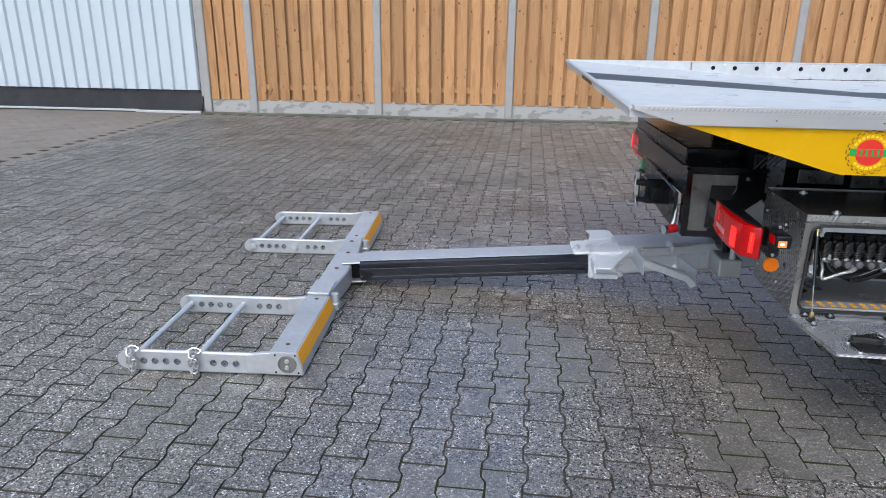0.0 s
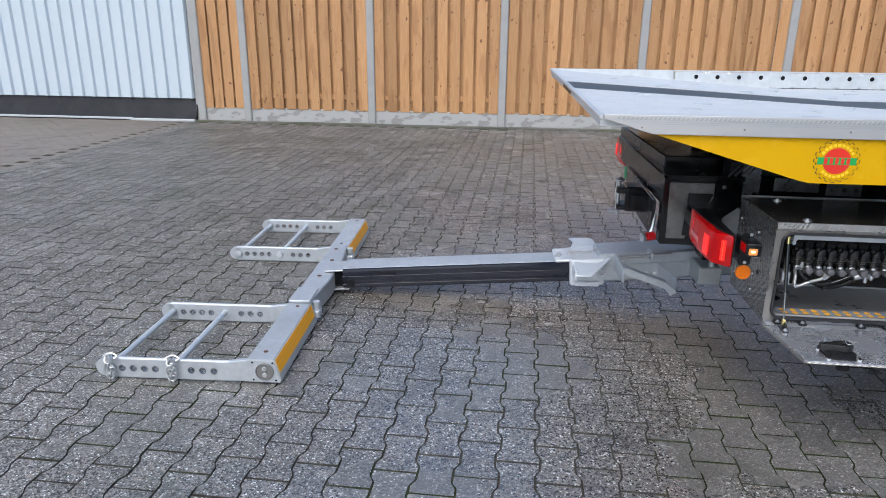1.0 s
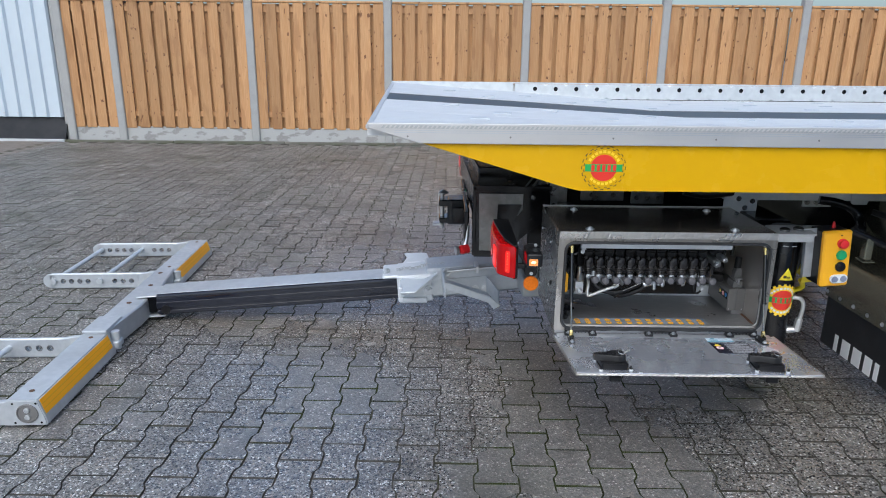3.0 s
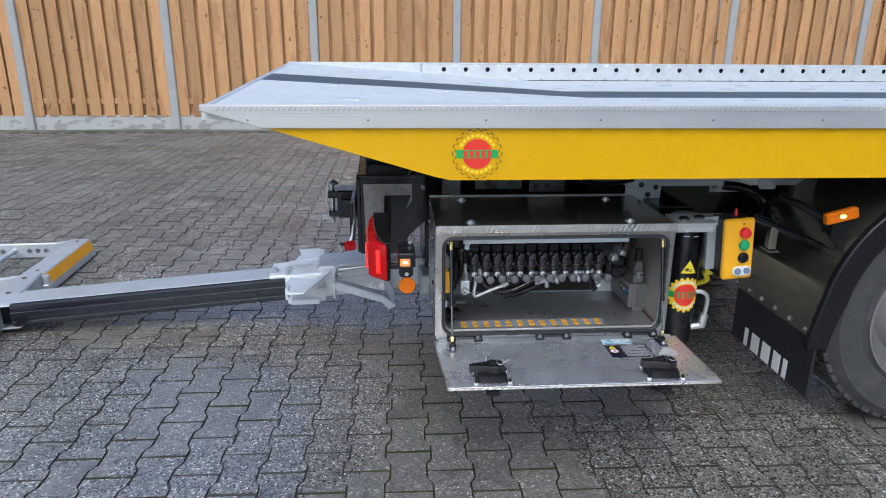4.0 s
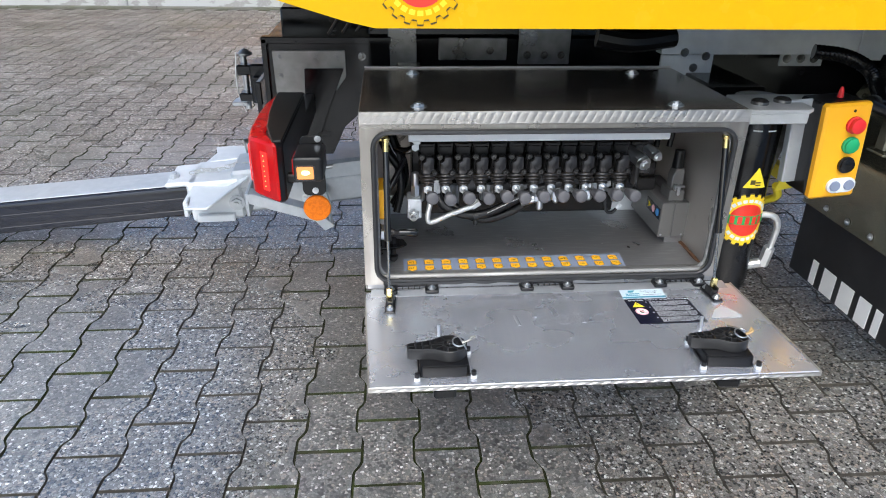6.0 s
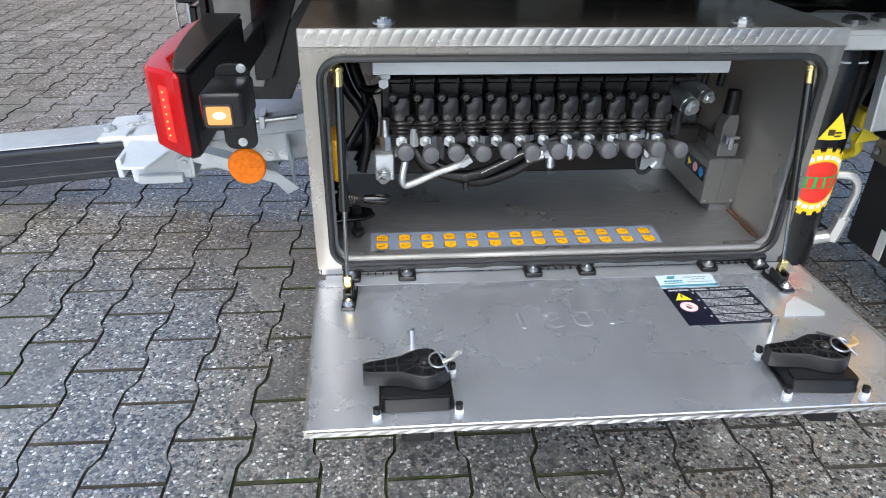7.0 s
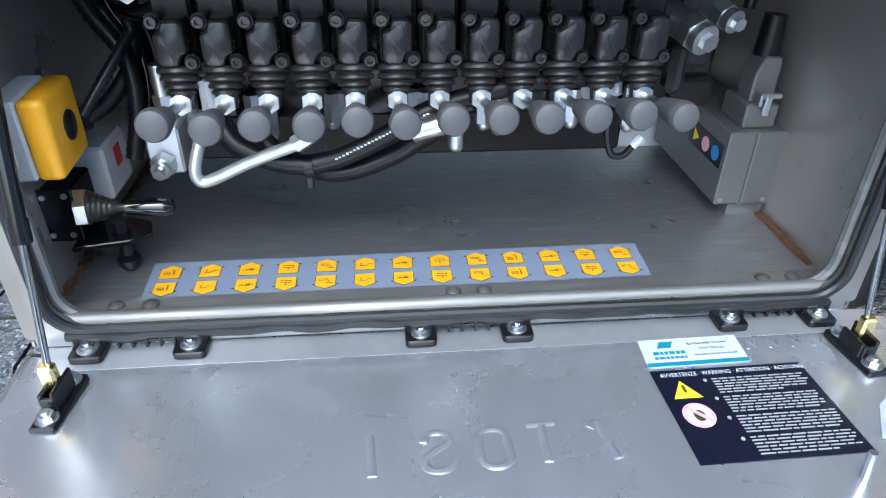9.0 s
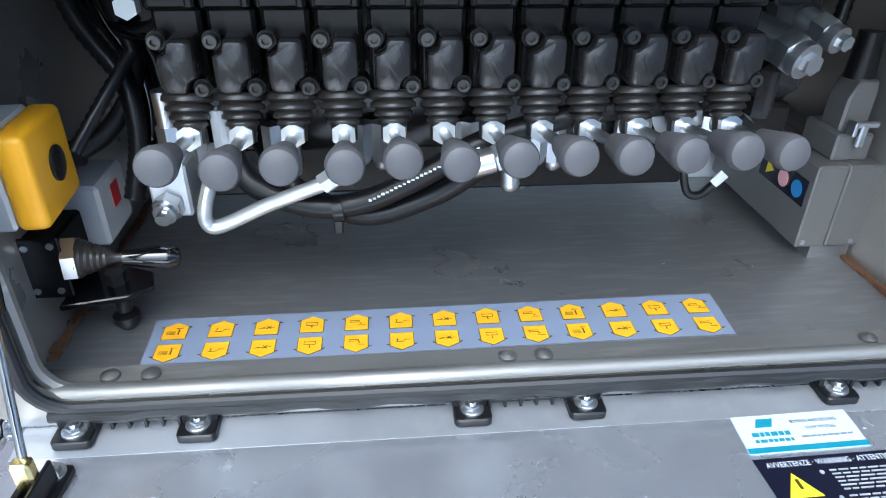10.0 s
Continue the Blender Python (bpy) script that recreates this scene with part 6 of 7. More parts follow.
def build_latch(flap, cx, cy, z, ang, tie):
    """A turning latch: box base, ribbed handle, bolts with white feet and a wire ring."""
    m = Matrix.Translation((cx, cy, z)) @ Matrix.Rotation(radians(ang), 4, "Z")
    bm = B()
    prism(bm, rounded(-0.039, 0.039, -0.036, 0.037, 0.006, 3), 0.0, 0.021, "z", bevel=0.0022, seg=2)
    prism(bm, rounded(-0.042, 0.042, -0.034, 0.039, 0.006, 3), 0.0, 0.004, "z", bevel=0.001)
    prism(bm, rounded(-0.018, 0.022, -0.016, 0.020, 0.008, 3), 0.0205, 0.0225, "z", bevel=0.0008)
    bmesh.ops.transform(bm, matrix=m, verts=bm.verts)
    base = part("latch_base", bm, PLASTIC, flap, "glossy black latch base")
    bm = B()
    turn = m @ Matrix.Translation((0.005, 0.001, 0.031)) @ Matrix.Rotation(radians(4), 4, "Z")
    head = [(0.006 + 0.028 * math.cos(radians(a)), 0.028 * math.sin(radians(a))) for a in range(-125, 126, 25)]
    outline = [(-0.064, -0.0085), (-0.060, -0.0105), (-0.022, -0.0155)] + head + [(-0.022, 0.0155), (-0.060, 0.0085), (-0.064, 0.006)]
    n = len(outline)
    mid = [(-0.001 + (u + 0.001) * 0.955, v * 0.90) for u, v in outline]
    prism(bm, outline, -0.009, 0.001, "z")
    rings = [[bm.verts.new((u, v, w)) for u, v in ring] for ring, w in ((outline, 0.001), (outline, 0.0085), ([(u * 0.99, v * 0.975) for u, v in outline], 0.0095), (mid, 0.0095), (mid, 0.001))]
    for a, b in zip(rings, rings[1:]):
        for k in range(n):
            bm.faces.new((a[k], a[(k + 1) % n], b[(k + 1) % n], b[k]))
    for u, half in ((-0.050, 0.0105), (-0.038, 0.012), (-0.025, 0.0138)):
        bx(bm, u - 0.0011, u + 0.0011, -half, half, 0.001, 0.009)
    bx(bm, -0.062, -0.006, -0.0012, 0.0010, 0.001, 0.009)
    hub = Matrix.Translation((0.006, 0.0, 0))
    for a in range(0, 360, 45):
        bx(bm, 0.012, 0.026, -0.0011, 0.0011, 0.001, 0.009, 0, hub @ Matrix.Rotation(radians(a + 25), 4, "Z"))
    lathe(bm, [(0.001, 0.0135), (0.0095, 0.0135), (0.0095, 0.0112), (0.004, 0.0108), (0.004, 0.0)], (0.006, 0, 0), (0, 0, 1), 20)
    bmesh.ops.recalc_face_normals(bm, faces=bm.faces)
    bmesh.ops.transform(bm, matrix=turn, verts=bm.verts)
    handle = part("latch_handle", bm, HANDLE, flap, "black turning handle with a ribbed face", 30)
    bm = B()
    hexbolt(bm, turn @ Vector((0.006, 0, 0.004)), (0, 0, 1), 0.0062, 0.005)
    part("hub_bolt", bm, DARK_STEEL, handle)
    for u, v in ((-0.044, -0.040), (0.046, -0.038), (0.045, 0.036), (-0.043, 0.04)):
        bm = B()
        p = m @ Vector((u, v, 0))
        cyl(bm, p, p + Vector((0, 0, 0.0055)), 0.0054, n=6)
        part("bolt_foot", bm, PALE_BOX, base)
        bm = B()
        cyl(bm, p + Vector((0, 0, 0.0055)), p + Vector((0, 0, 0.0125)), 0.0042, n=12)
        part("bolt_end", bm, PLASTIC, base)
    bm = B()
    c = turn @ Vector((0.020, -0.005, 0.012))
    tube(bm, [c + Vector((0.0105 * math.cos(t), 0.0105 * math.sin(t), 0.003 + 0.003 * math.sin(t))) for t in [2 * math.pi * j / 18 for j in range(18)]], 0.0013, 6, soft=False, closed=True)
    tube(bm, [c + Vector((-0.008, 0.032, 0.0)), c + Vector((0.001, 0.008, 0.006)), c + Vector((0.010, -0.018, -0.001))], 0.0014, 6)
    part("wire_ring", bm, WIRE, base)
    bm = B()
    cyl(bm, m @ Vector((0.0, 0.098, 0.0)), m @ Vector((0.0, 0.099, 0.022)), 0.003, n=8)
    part("stud", bm, ZINC, flap)
    bm = B()
    for k in range(4):
        w = 0.0022 * k
        tube(bm, [c + Vector((0.004, -0.008 + w, 0.004)), c + Vector((0.014, -0.007 + 1.4 * w, 0.008 - w)), c + Vector((0.021, 0.002 + w, 0.006)), c + Vector((0.027, 0.018 - w, 0.002))], 0.0014, 6)
    part("tie", bm, tie, base)
    bm = B()
    bx(bm, -0.018, 0.018, -0.05, -0.03, -0.032, -0.014, 0.004, m)
    part("latch_tongue", bm, PLASTIC, flap)


def sheet(name, pts, z, material, parent, label="", h=0.0005):
    bm = B()
    prism(bm, pts, z, z + h, "z")
    return part(name, bm, material, parent, label, 0)


def text_flat(name, body, size, origin, xdir, ydir, material, parent):
    """Readable print, laid flat along two directions."""
    cu = bpy.data.curves.new(name, "FONT")
    cu.body, cu.size, cu.resolution_u, cu.extrude = body, size, 2, 0.00005
    tmp = bpy.data.objects.new(name, cu)
    me = bpy.data.meshes.new_from_object(tmp)
    bpy.data.objects.remove(tmp)
    me.materials.clear()
    me.materials.append(material)
    o, u, w = Vector(origin), Vector(xdir), Vector(ydir)
    for v in me.vertices:
        v.co = o + u * v.co.x + w * v.co.y + Vector((0, 0, v.co.z))
    ob = new(name, me)
    ob.parent = parent
    return ob


def build_stickers(flap, z):
    z += 0.0003
    # black instruction plate, with a corner frame (u along, v towards the hinge)
    o, ux, vy = Vector((1.601, 2.175)), Vector((0.129, 0.002)), Vector((0.002, 0.101))
    def at(u, v):
        p = o + ux * u + vy * v
        return (p.x, p.y)
    plate = sheet("instruction_plate", [at(0, 0), at(1, 0), at(1, 1), at(0, 1)], z, NAVY, flap, "dark instruction plate with lines of small print")
    sheet("warning_triangle", [at(0.06, 0.66), at(0.24, 0.66), at(0.15, 0.86)], z + 0.0006, WARN_YELLOW, plate)
    sheet("triangle_mark", [at(0.142, 0.72), at(0.158, 0.72), at(0.158, 0.80), at(0.142, 0.80)], z + 0.0012, BADGE_LINE, plate)
    ring = [(math.cos(2 * math.pi * k / 24), math.sin(2 * math.pi * k / 24)) for k in range(24)]
    sheet("prohibition_disc", [at(0.15 + 0.095 * a, 0.47 + 0.13 * b) for a, b in ring], z + 0.0006, PINK, plate, "pink prohibition disc")
    sheet("disc_face", [at(0.15 + 0.074 * a, 0.47 + 0.102 * b) for a, b in ring], z + 0.0009, LABEL_WHITE, plate)
    sheet("disc_mark", [at(0.15 + 0.035 * a, 0.46 + 0.06 * b) for a, b in ring], z + 0.0012, BADGE_LINE, plate)
    sheet("disc_bar", [at(0.08, 0.55), at(0.095, 0.57), at(0.22, 0.39), at(0.205, 0.37)], z + 0.0018, PINK, plate)
    text_flat("plate_heading", "AVVERTENZE · WARNING · ATTENTION · ACHTUNG", 0.0068, (*at(0.05, 0.915), z + 0.0007), (0.76, 0.02, 0), (0.02, 1, 0), LABEL_WHITE, plate)
    rng = random.Random(4)
    row = 0
    for block in range(4):
        top = 0.86 - 0.215 * block
        sheet("number_spot", [at(0.315 + 0.012 * a, top - 0.01 + 0.018 * b) for a, b in ring[::3]], z + 0.0006, PRINT_GREY, plate)
        for k in range(6):
            v = top - 0.032 * k
            u0, u1 = 0.36, 0.97 - (0.25 * rng.random() if k == 5 else 0.02 * rng.random())
            u = u0
            while u < u1 - 0.02:
                w = min(rng.uniform(0.03, 0.09), u1 - u)
                sheet("print_line", [at(u, v - 0.0055), at(u + w, v - 0.0055), at(u + w, v + 0.0055), at(u, v + 0.0055)], z + 0.0006, PRINT_GREY, plate)
                u += w + 0.012
    # pale trade sticker above it, its lettering left as bars
    o, ux, vy = Vector((1.604, 2.281)), Vector((0.0885, 0.002)), Vector((0.004, 0.037))
    card = sheet("trade_sticker", [at(0, 0), at(1, 0), at(1, 1), at(0, 1)], z, CARD, flap, "pale blue and teal sticker with unreadable print")
    sheet("sticker_band", [at(0.0, 0.0), at(1, 0), at(1, 0.13), at(0, 0.13)], z + 0.0006, TEAL, card)
    sheet("sticker_mark", [at(0.16, 0.66), at(0.30, 0.66), at(0.34, 0.88), at(0.20, 0.88)], z + 0.0006, TEAL, card)
    for u0, u1, v0, v1 in ((0.10, 0.42, 0.42, 0.52), (0.10, 0.42, 0.26, 0.33), (0.50, 0.94, 0.32, 0.36)):
        u = u0
        while u < u1 - 0.015:
            w = min(rng.uniform(0.025, 0.06), u1 - u)
            sheet("sticker_bar", [at(u, v0), at(u + w, v0), at(u + w, v1), at(u, v1)], z + 0.0006, STRIP_BLUE if u0 > 0.45 else TEAL, card)
            u += w + 0.012
    for line, u, v in (("BUYING AND SELLING", 0.47, 0.72), ("TOW TRUCKS", 0.57, 0.53)):
        text_flat("sticker_words", line, 0.0046, (*at(u, v), z + 0.0007), (0.78, 0.02, 0), (0.08, 0.99, 0), NAVY, card)
    # strip of yellow arrows on the cabinet floor
    zf = CZ0 + 0.0145
    strip = sheet("arrow_strip", [(1.173, 2.389), (1.645, 2.393), (1.648, 2.451), (1.171, 2.447)], zf, STRIP_BLUE, cab, "grey-blue strip with thirteen pairs of yellow arrows")
    rng = random.Random(8)
    for k in range(13):
        x = 1.190 + 0.0364 * k
        yb, yf = 2.4335 + 0.0003 * k, 2.4005 + 0.0003 * k
        for yc, s in ((yb - 0.004, 1), (yf + 0.002, -1)):
            w = 0.0092
            def house(g, x=x, yc=yc, s=s, w=w):
                return [(x - w - g, yc - s * (0.0098 + g)), (x + w + g, yc - s * (0.0098 + g)), (x + w + g, yc + s * 0.0058), (x, yc + s * (0.0108 + g)), (x - w - g, yc + s * 0.0058)][::s]
            border = sheet("arrow_border", house(0.0006), zf + 0.0003, BADGE_LINE, strip)
            sheet("arrow", house(0.0), zf + 0.0007, ORANGE_BOX, border)
            ink = []
            for q in (-1, 1):          # ticks at the shoulders
                ink.append([(x + q * (w + 0.0002), yc + s * 0.0062), (x + q * (w + 0.0032), yc + s * 0.0048), (x + q * (w + 0.0024), yc + s * 0.0038), (x + q * (w + 0.0002), yc + s * 0.0050)])

            def stroke(u0, v0, u1, v1, th=0.00045):
                d = Vector((u1 - u0, v1 - v0)).normalized() * th / 2
                ink.append([(x + u0 - d.y, yc + v0 + d.x), (x + u0 + d.y, yc + v0 - d.x), (x + u1 + d.y, yc + v1 - d.x), (x + u1 - d.y, yc + v1 + d.x)])

            def head(u, v, du, dv):    # a small arrow head
                n = Vector((-dv, du)) * 0.55
                ink.append([(x + u + du, yc + v + dv), (x + u + n.x, yc + v + n.y), (x + u - n.x, yc + v - n.y)])
            lo = -0.0035 - 0.001 * s
            kind = (k + k // 5) % 5
            if kind == 0:              # a hatched bed and a mast
                for j in range(4):
                    stroke(-0.0065, lo + 0.0012 * j, 0.0005, lo + 0.0012 * j, 0.0003)
                stroke(0.003, lo - 0.0005, 0.003, lo + 0.006, 0.0012)
                stroke(0.0015, lo + 0.0075, 0.0055, lo + 0.0075)
                head(0.0018, lo + 0.0075, -0.0016 * s, 0)
            elif kind == 1:            # a low bed with a lifting arrow
                stroke(-0.005, lo + 0.001, 0.001, lo + 0.001)
                stroke(0.001, lo + 0.001, 0.0035, lo + 0.004)
                stroke(0.0025, lo + 0.0035, 0.007, lo + 0.0035)
                stroke(-0.0035, lo + 0.001, -0.0035, lo + 0.0055)
                head(-0.0035, lo + 0.004, 0, 0.0018 * s)
            elif kind == 2:            # crossed bars on a line
                stroke(-0.0065, lo + 0.002, 0.0065, lo + 0.0032)
                stroke(0.0, lo + 0.001, 0.0035, lo + 0.005, 0.0007)
                stroke(0.0035, lo + 0.001, 0.0, lo + 0.005, 0.0007)
                head(-0.003, lo + 0.0028, 0.0018 * s, 0)
            elif kind == 3:            # a frame with an arrow under it
                for p in ((-0.0045, 0.003, 0.0045, 0.003), (-0.0045, 0.0065, 0.0045, 0.0065), (-0.0045, 0.003, -0.0045, 0.0075), (0.0045, 0.003, 0.0045, 0.0075), (0.0, -0.001, 0.0, 0.004)):
                    stroke(p[0], lo + p[1], p[2], lo + p[3])
                head(0.0, lo + 0.0005, 0, 0.0017 * s)
            else:                      # a bed from the side with a sliding arrow
                for p in ((-0.0055, 0.0065, 0.002, 0.0065), (-0.0055, 0.0045, 0.002, 0.0045), (-0.0055, 0.0035, -0.0055, 0.007), (0.002, 0.004, 0.002, 0.007), (0.001, 0.0005, 0.007, 0.0)):
                    stroke(p[0], lo + p[1], p[2], lo + p[3])
                head(0.003, lo + 0.0028, 0.0017 * s, 0)
            for q in ink:
                sheet("arrow_sign", q, zf + 0.0013, BADGE_LINE, strip, h=0.0002)


build_cabinet()
build_flap()

# ---- valve bank and fittings in the cabinet ----
PITCH, VX = 0.0367, 1.218


def build_valves():
    bank = thing("valve_bank", "black bank of twelve hydraulic lever valves in the cabinet", "valve bank", (0.0065, 0, 0))
    bm = B()
    prism(bm, [(2.50, 0.64), (2.50, 0.60), (2.52, 0.598), (2.52, 0.47), (2.58, 0.46), (2.58, 0.40), (2.66, 0.40), (2.66, 0.64)], 1.188, 1.658, "x", bevel=0.003)
    part("valve_block", bm, BLACK_CAST, bank, "black cast valve block")
    bm = B()
    for k in range(13):
        x = VX - 0.018 + PITCH * k
        bx(bm, x, x + PITCH - 0.003, 2.462, 2.51, 0.596, 0.606, 0.002)
        bx(bm, x + 0.003, x + PITCH - 0.008, 2.4605, 2.464, 0.598, 0.604, 0.001)
    part("top_ridge", bm, BLACK_CAST, bank)
    # a folded pale plate over the valves
    bm = B()
    bx(bm, 1.178, 1.700, 2.420, 2.423, 0.621, 0.658, 0.001)
    bx(bm, 1.178, 1.700, 2.420, 2.55, 0.656, 0.659, 0.001)
    part("cover_plate", bm, PLATE_WHITE, bank, "pale folded cover plate")
    # one valve section, then copies
    sec = B()
    bx(sec, -0.0165, 0.0165, 2.470, 2.53, 0.535, 0.597, 0.003)
    for u, w in ((-0.0120, 0.5775), (0.0140, 0.5445)):
        cyl(sec, (u, 2.475, w), (u, 2.457, w), 0.0066, n=16)
    me_sec = finish("valve_section", sec, BLACK_CAST)
    # cast cap: a rounded box with hollows for the two socket screws
    screws = ((-0.0120, 0.5775), (0.0140, 0.5445))
    mid, half = Vector((0.0006, 0.5612)), Vector((0.0130, 0.0195))
    ring = []
    for k in range(56):
        t = 2 * math.pi * k / 56
        d = Vector((math.cos(t), math.sin(t)))
        r = 1.0 / ((abs(d.x) / half.x) ** 7 + (abs(d.y) / half.y) ** 7) ** (1 / 7)
        while any((mid + d * r - Vector(c)).length < 0.0082 for c in screws):
            r -= 0.0003
        ring.append(d * r)
    ring = [(ring[k - 1] + ring[k] * 2 + ring[(k + 1) % 56]) / 4 for k in range(56)]
    cap = B()
    rows = [[cap.verts.new((mid.x + p.x * f, y, mid.y + p.y * f)) for p in ring] for f, y in ((1.02, 2.472), (1.0, 2.4535), (0.985, 2.4505), (0.93, 2.4478), (0.84, 2.4465))]
    for u, w in zip(rows, rows[1:]):
        for k in range(56):
            cap.faces.new((u[k], u[(k + 1) % 56], w[(k + 1) % 56], w[k]))
    cap.faces.new(rows[-1])
    bmesh.ops.recalc_face_normals(cap, faces=cap.faces)
    me_cap = finish("valve_cap", cap, GUNMETAL, 50)
    me_scr = []
    for u, w in screws:
        scr = B()
        lathe(scr, [(0, 0.0052), (0.006, 0.0052), (0.0068, 0.0046), (0.0068, 0.0026), (0.0035, 0.0024), (0.0035, 0.0)], (u, 2.458, w), (0, -1, 0), 14)
        me_scr.append(finish("cap_screw", scr, SCREW))
    bel = B()
    lathe(bel, [(0, 0.0160), (0.002, 0.0178), (0.0055, 0.0178), (0.0075, 0.0135), (0.0095, 0.0160), (0.0125, 0.0160), (0.0142, 0.0118), (0.016, 0.0136), (0.0185, 0.0136), (0.020, 0.0100), (0.0215, 0.0114), (0.0235, 0.0114), (0.025, 0.0092), (0.036, 0.009)], (0, 2.466, 0.5385), (0, -0.32, -1), 28)
    for v in bel.verts:
        v.co.x *= 1.06
    me_bel = finish("bellows", bel, BELLOW, 60)
    nut = B()
    cyl(nut, (0, 2.462, 0.508), (0, 2.447, 0.511), 0.0095, n=6)
    cyl(nut, (0, 2.466, 0.507), (0, 2.461, 0.508), 0.0085, n=12)
    me_nut = finish("lever_nut", nut, ZINC)
    tips = [(1.222, 2.355, 0.528), (1.258, 2.357, 0.523), (1.294, 2.356, 0.526), (1.333, 2.360, 0.523), (1.369, 2.360, 0.526), (1.405, 2.362, 0.522), (1.442, 2.360, 0.525), (1.479, 2.356, 0.527), (1.514, 2.355, 0.527), (1.554, 2.362, 0.524), (1.589, 2.360, 0.526), (1.629, 2.371, 0.519)]
    for k in range(12):
        x = VX + PITCH * k
        s = new("valve_section", me_sec)
        s.parent, s.location = bank, (x, 0, 0)
        for name, me in (("valve_cap", me_cap), ("cap_screw", me_scr[0]), ("cap_screw", me_scr[1]), ("bellows", me_bel), ("lever_nut", me_nut)):
            o = new(name, me)
            o.parent = s
        a, b = Vector((x, 2.452, 0.510)), Vector(tips[k])
        d = (b - a).normalized()
        bm = B()
        cyl(bm, a, b - d * 0.02, 0.0042, n=12)
        lever = part("lever", bm, ZINC, bank, "steel lever with a grey knob")
        bm = B()
        L = (b - a).length
        lathe(bm, [(L - 0.043, 0.0055), (L - 0.041, 0.008), (L - 0.022, 0.0108), (L - 0.009, 0.0128), (L - 0.0045, 0.0125), (L - 0.0018, 0.0112), (L - 0.0004, 0.0085), (L + 0.0004, 0.004), (L + 0.0005, 0.0)], a, d, 24)
        part("knob", bm, KNOB, lever, "grey plastic knob")
    # spool ends and nuts below the block
    bm = B()
    for k in range(12):
        x = VX + PITCH * k + (0.012 if k % 2 else -0.01)
        cyl(bm, (x, 2.505, 0.50), (x, 2.505, 0.472 - 0.005 * (k % 3)), 0.0085, n=6)
        ball(bm, (x, 2.505, 0.470 - 0.005 * (k % 3)), 0.0075, 10)
    part("port_fittings", bm, ZINC, bank, "zinc-plated port fittings")
    bm = B()
    for x, z in ((1.196, 0.612), (1.193, 0.60)):
        cyl(bm, (x, 2.46, z), (x, 2.45, z), 0.008, n=6)
    bx(bm, 1.185, 1.20, 2.455, 2.47, 0.608, 0.62, 0.002)
    part("tie_bolt", bm, GALV_LIGHT, bank)
    # inlet block with its hex screw at the near end
    bm = B()
    bx(bm, 1.176, 1.206, 2.463, 2.51, 0.440, 0.484, 0.002)
    part("inlet_block", bm, GALV, bank, "pale zinc inlet block")
    bm = B()
    cyl(bm, (1.190, 2.463, 0.452), (1.189, 2.454, 0.450), 0.0115, n=6)
    cyl(bm, (1.189, 2.454, 0.450), (1.1885, 2.449, 0.449), 0.009, n=14)
    cyl(bm, (1.1885, 2.449, 0.449), (1.188, 2.443, 0.447), 0.0055, n=10)
    part("inlet_screw", bm, ZINC, bank)
    bm = B()
    cyl(bm, (1.193, 2.485, 0.484), (1.193, 2.485, 0.508), 0.0095, n=6)
    cyl(bm, (1.193, 2.485, 0.508), (1.193, 2.485, 0.535), 0.0075, n=12)
    part("inlet_fitting", bm, ZINC, bank)
    bm = B()
    cyl(bm, (1.238, 2.465, 0.498), (1.238, 2.465, 0.527), 0.0075, n=6)
    part("port_plug", bm, GALV_LIGHT, bank)
    # right end: pressure fittings
    for (x, y, z), r in (((1.662, 2.455, 0.563), 0.0125), ((1.692, 2.468, 0.575), 0.0095)):
        bm = B()
        cyl(bm, (x - 0.02, y + 0.05, z + 0.012), (x, y + 0.015, z + 0.002), r * 1.15, n=18)
        cyl(bm, (x, y + 0.015, z + 0.002), (x + 0.004, y + 0.002, z - 0.002), r * 1.3, n=6)
        cyl(bm, (x + 0.004, y + 0.002, z - 0.002), (x + 0.007, y - 0.006, z - 0.004), r * 1.1, n=18)
        cyl(bm, (x + 0.007, y - 0.006, z - 0.004), (x + 0.009, y - 0.013, z - 0.005), r * 0.65, n=6)
        part("test_point", bm, ZINC, bank, "knurled zinc test point")
    bm = B()
    bx(bm, 1.655, 1.70, 2.49, 2.60, 0.52, 0.64, 0.006)
    bx(bm, 1.655, 1.672, 2.475, 2.50, 0.50, 0.55, 0.006)
    part("end_cover", bm, GUNMETAL, bank, "dull grey end cover")


def hose(name, pts, r, material, label, category, ribs=0.0, steps=6, n=10):
    bm = B()
    tube(bm, pts, r, n, True, steps, False, ribs)
    return solid(name, bm, material, label, category, "hoses in the cabinet", smooth=50)


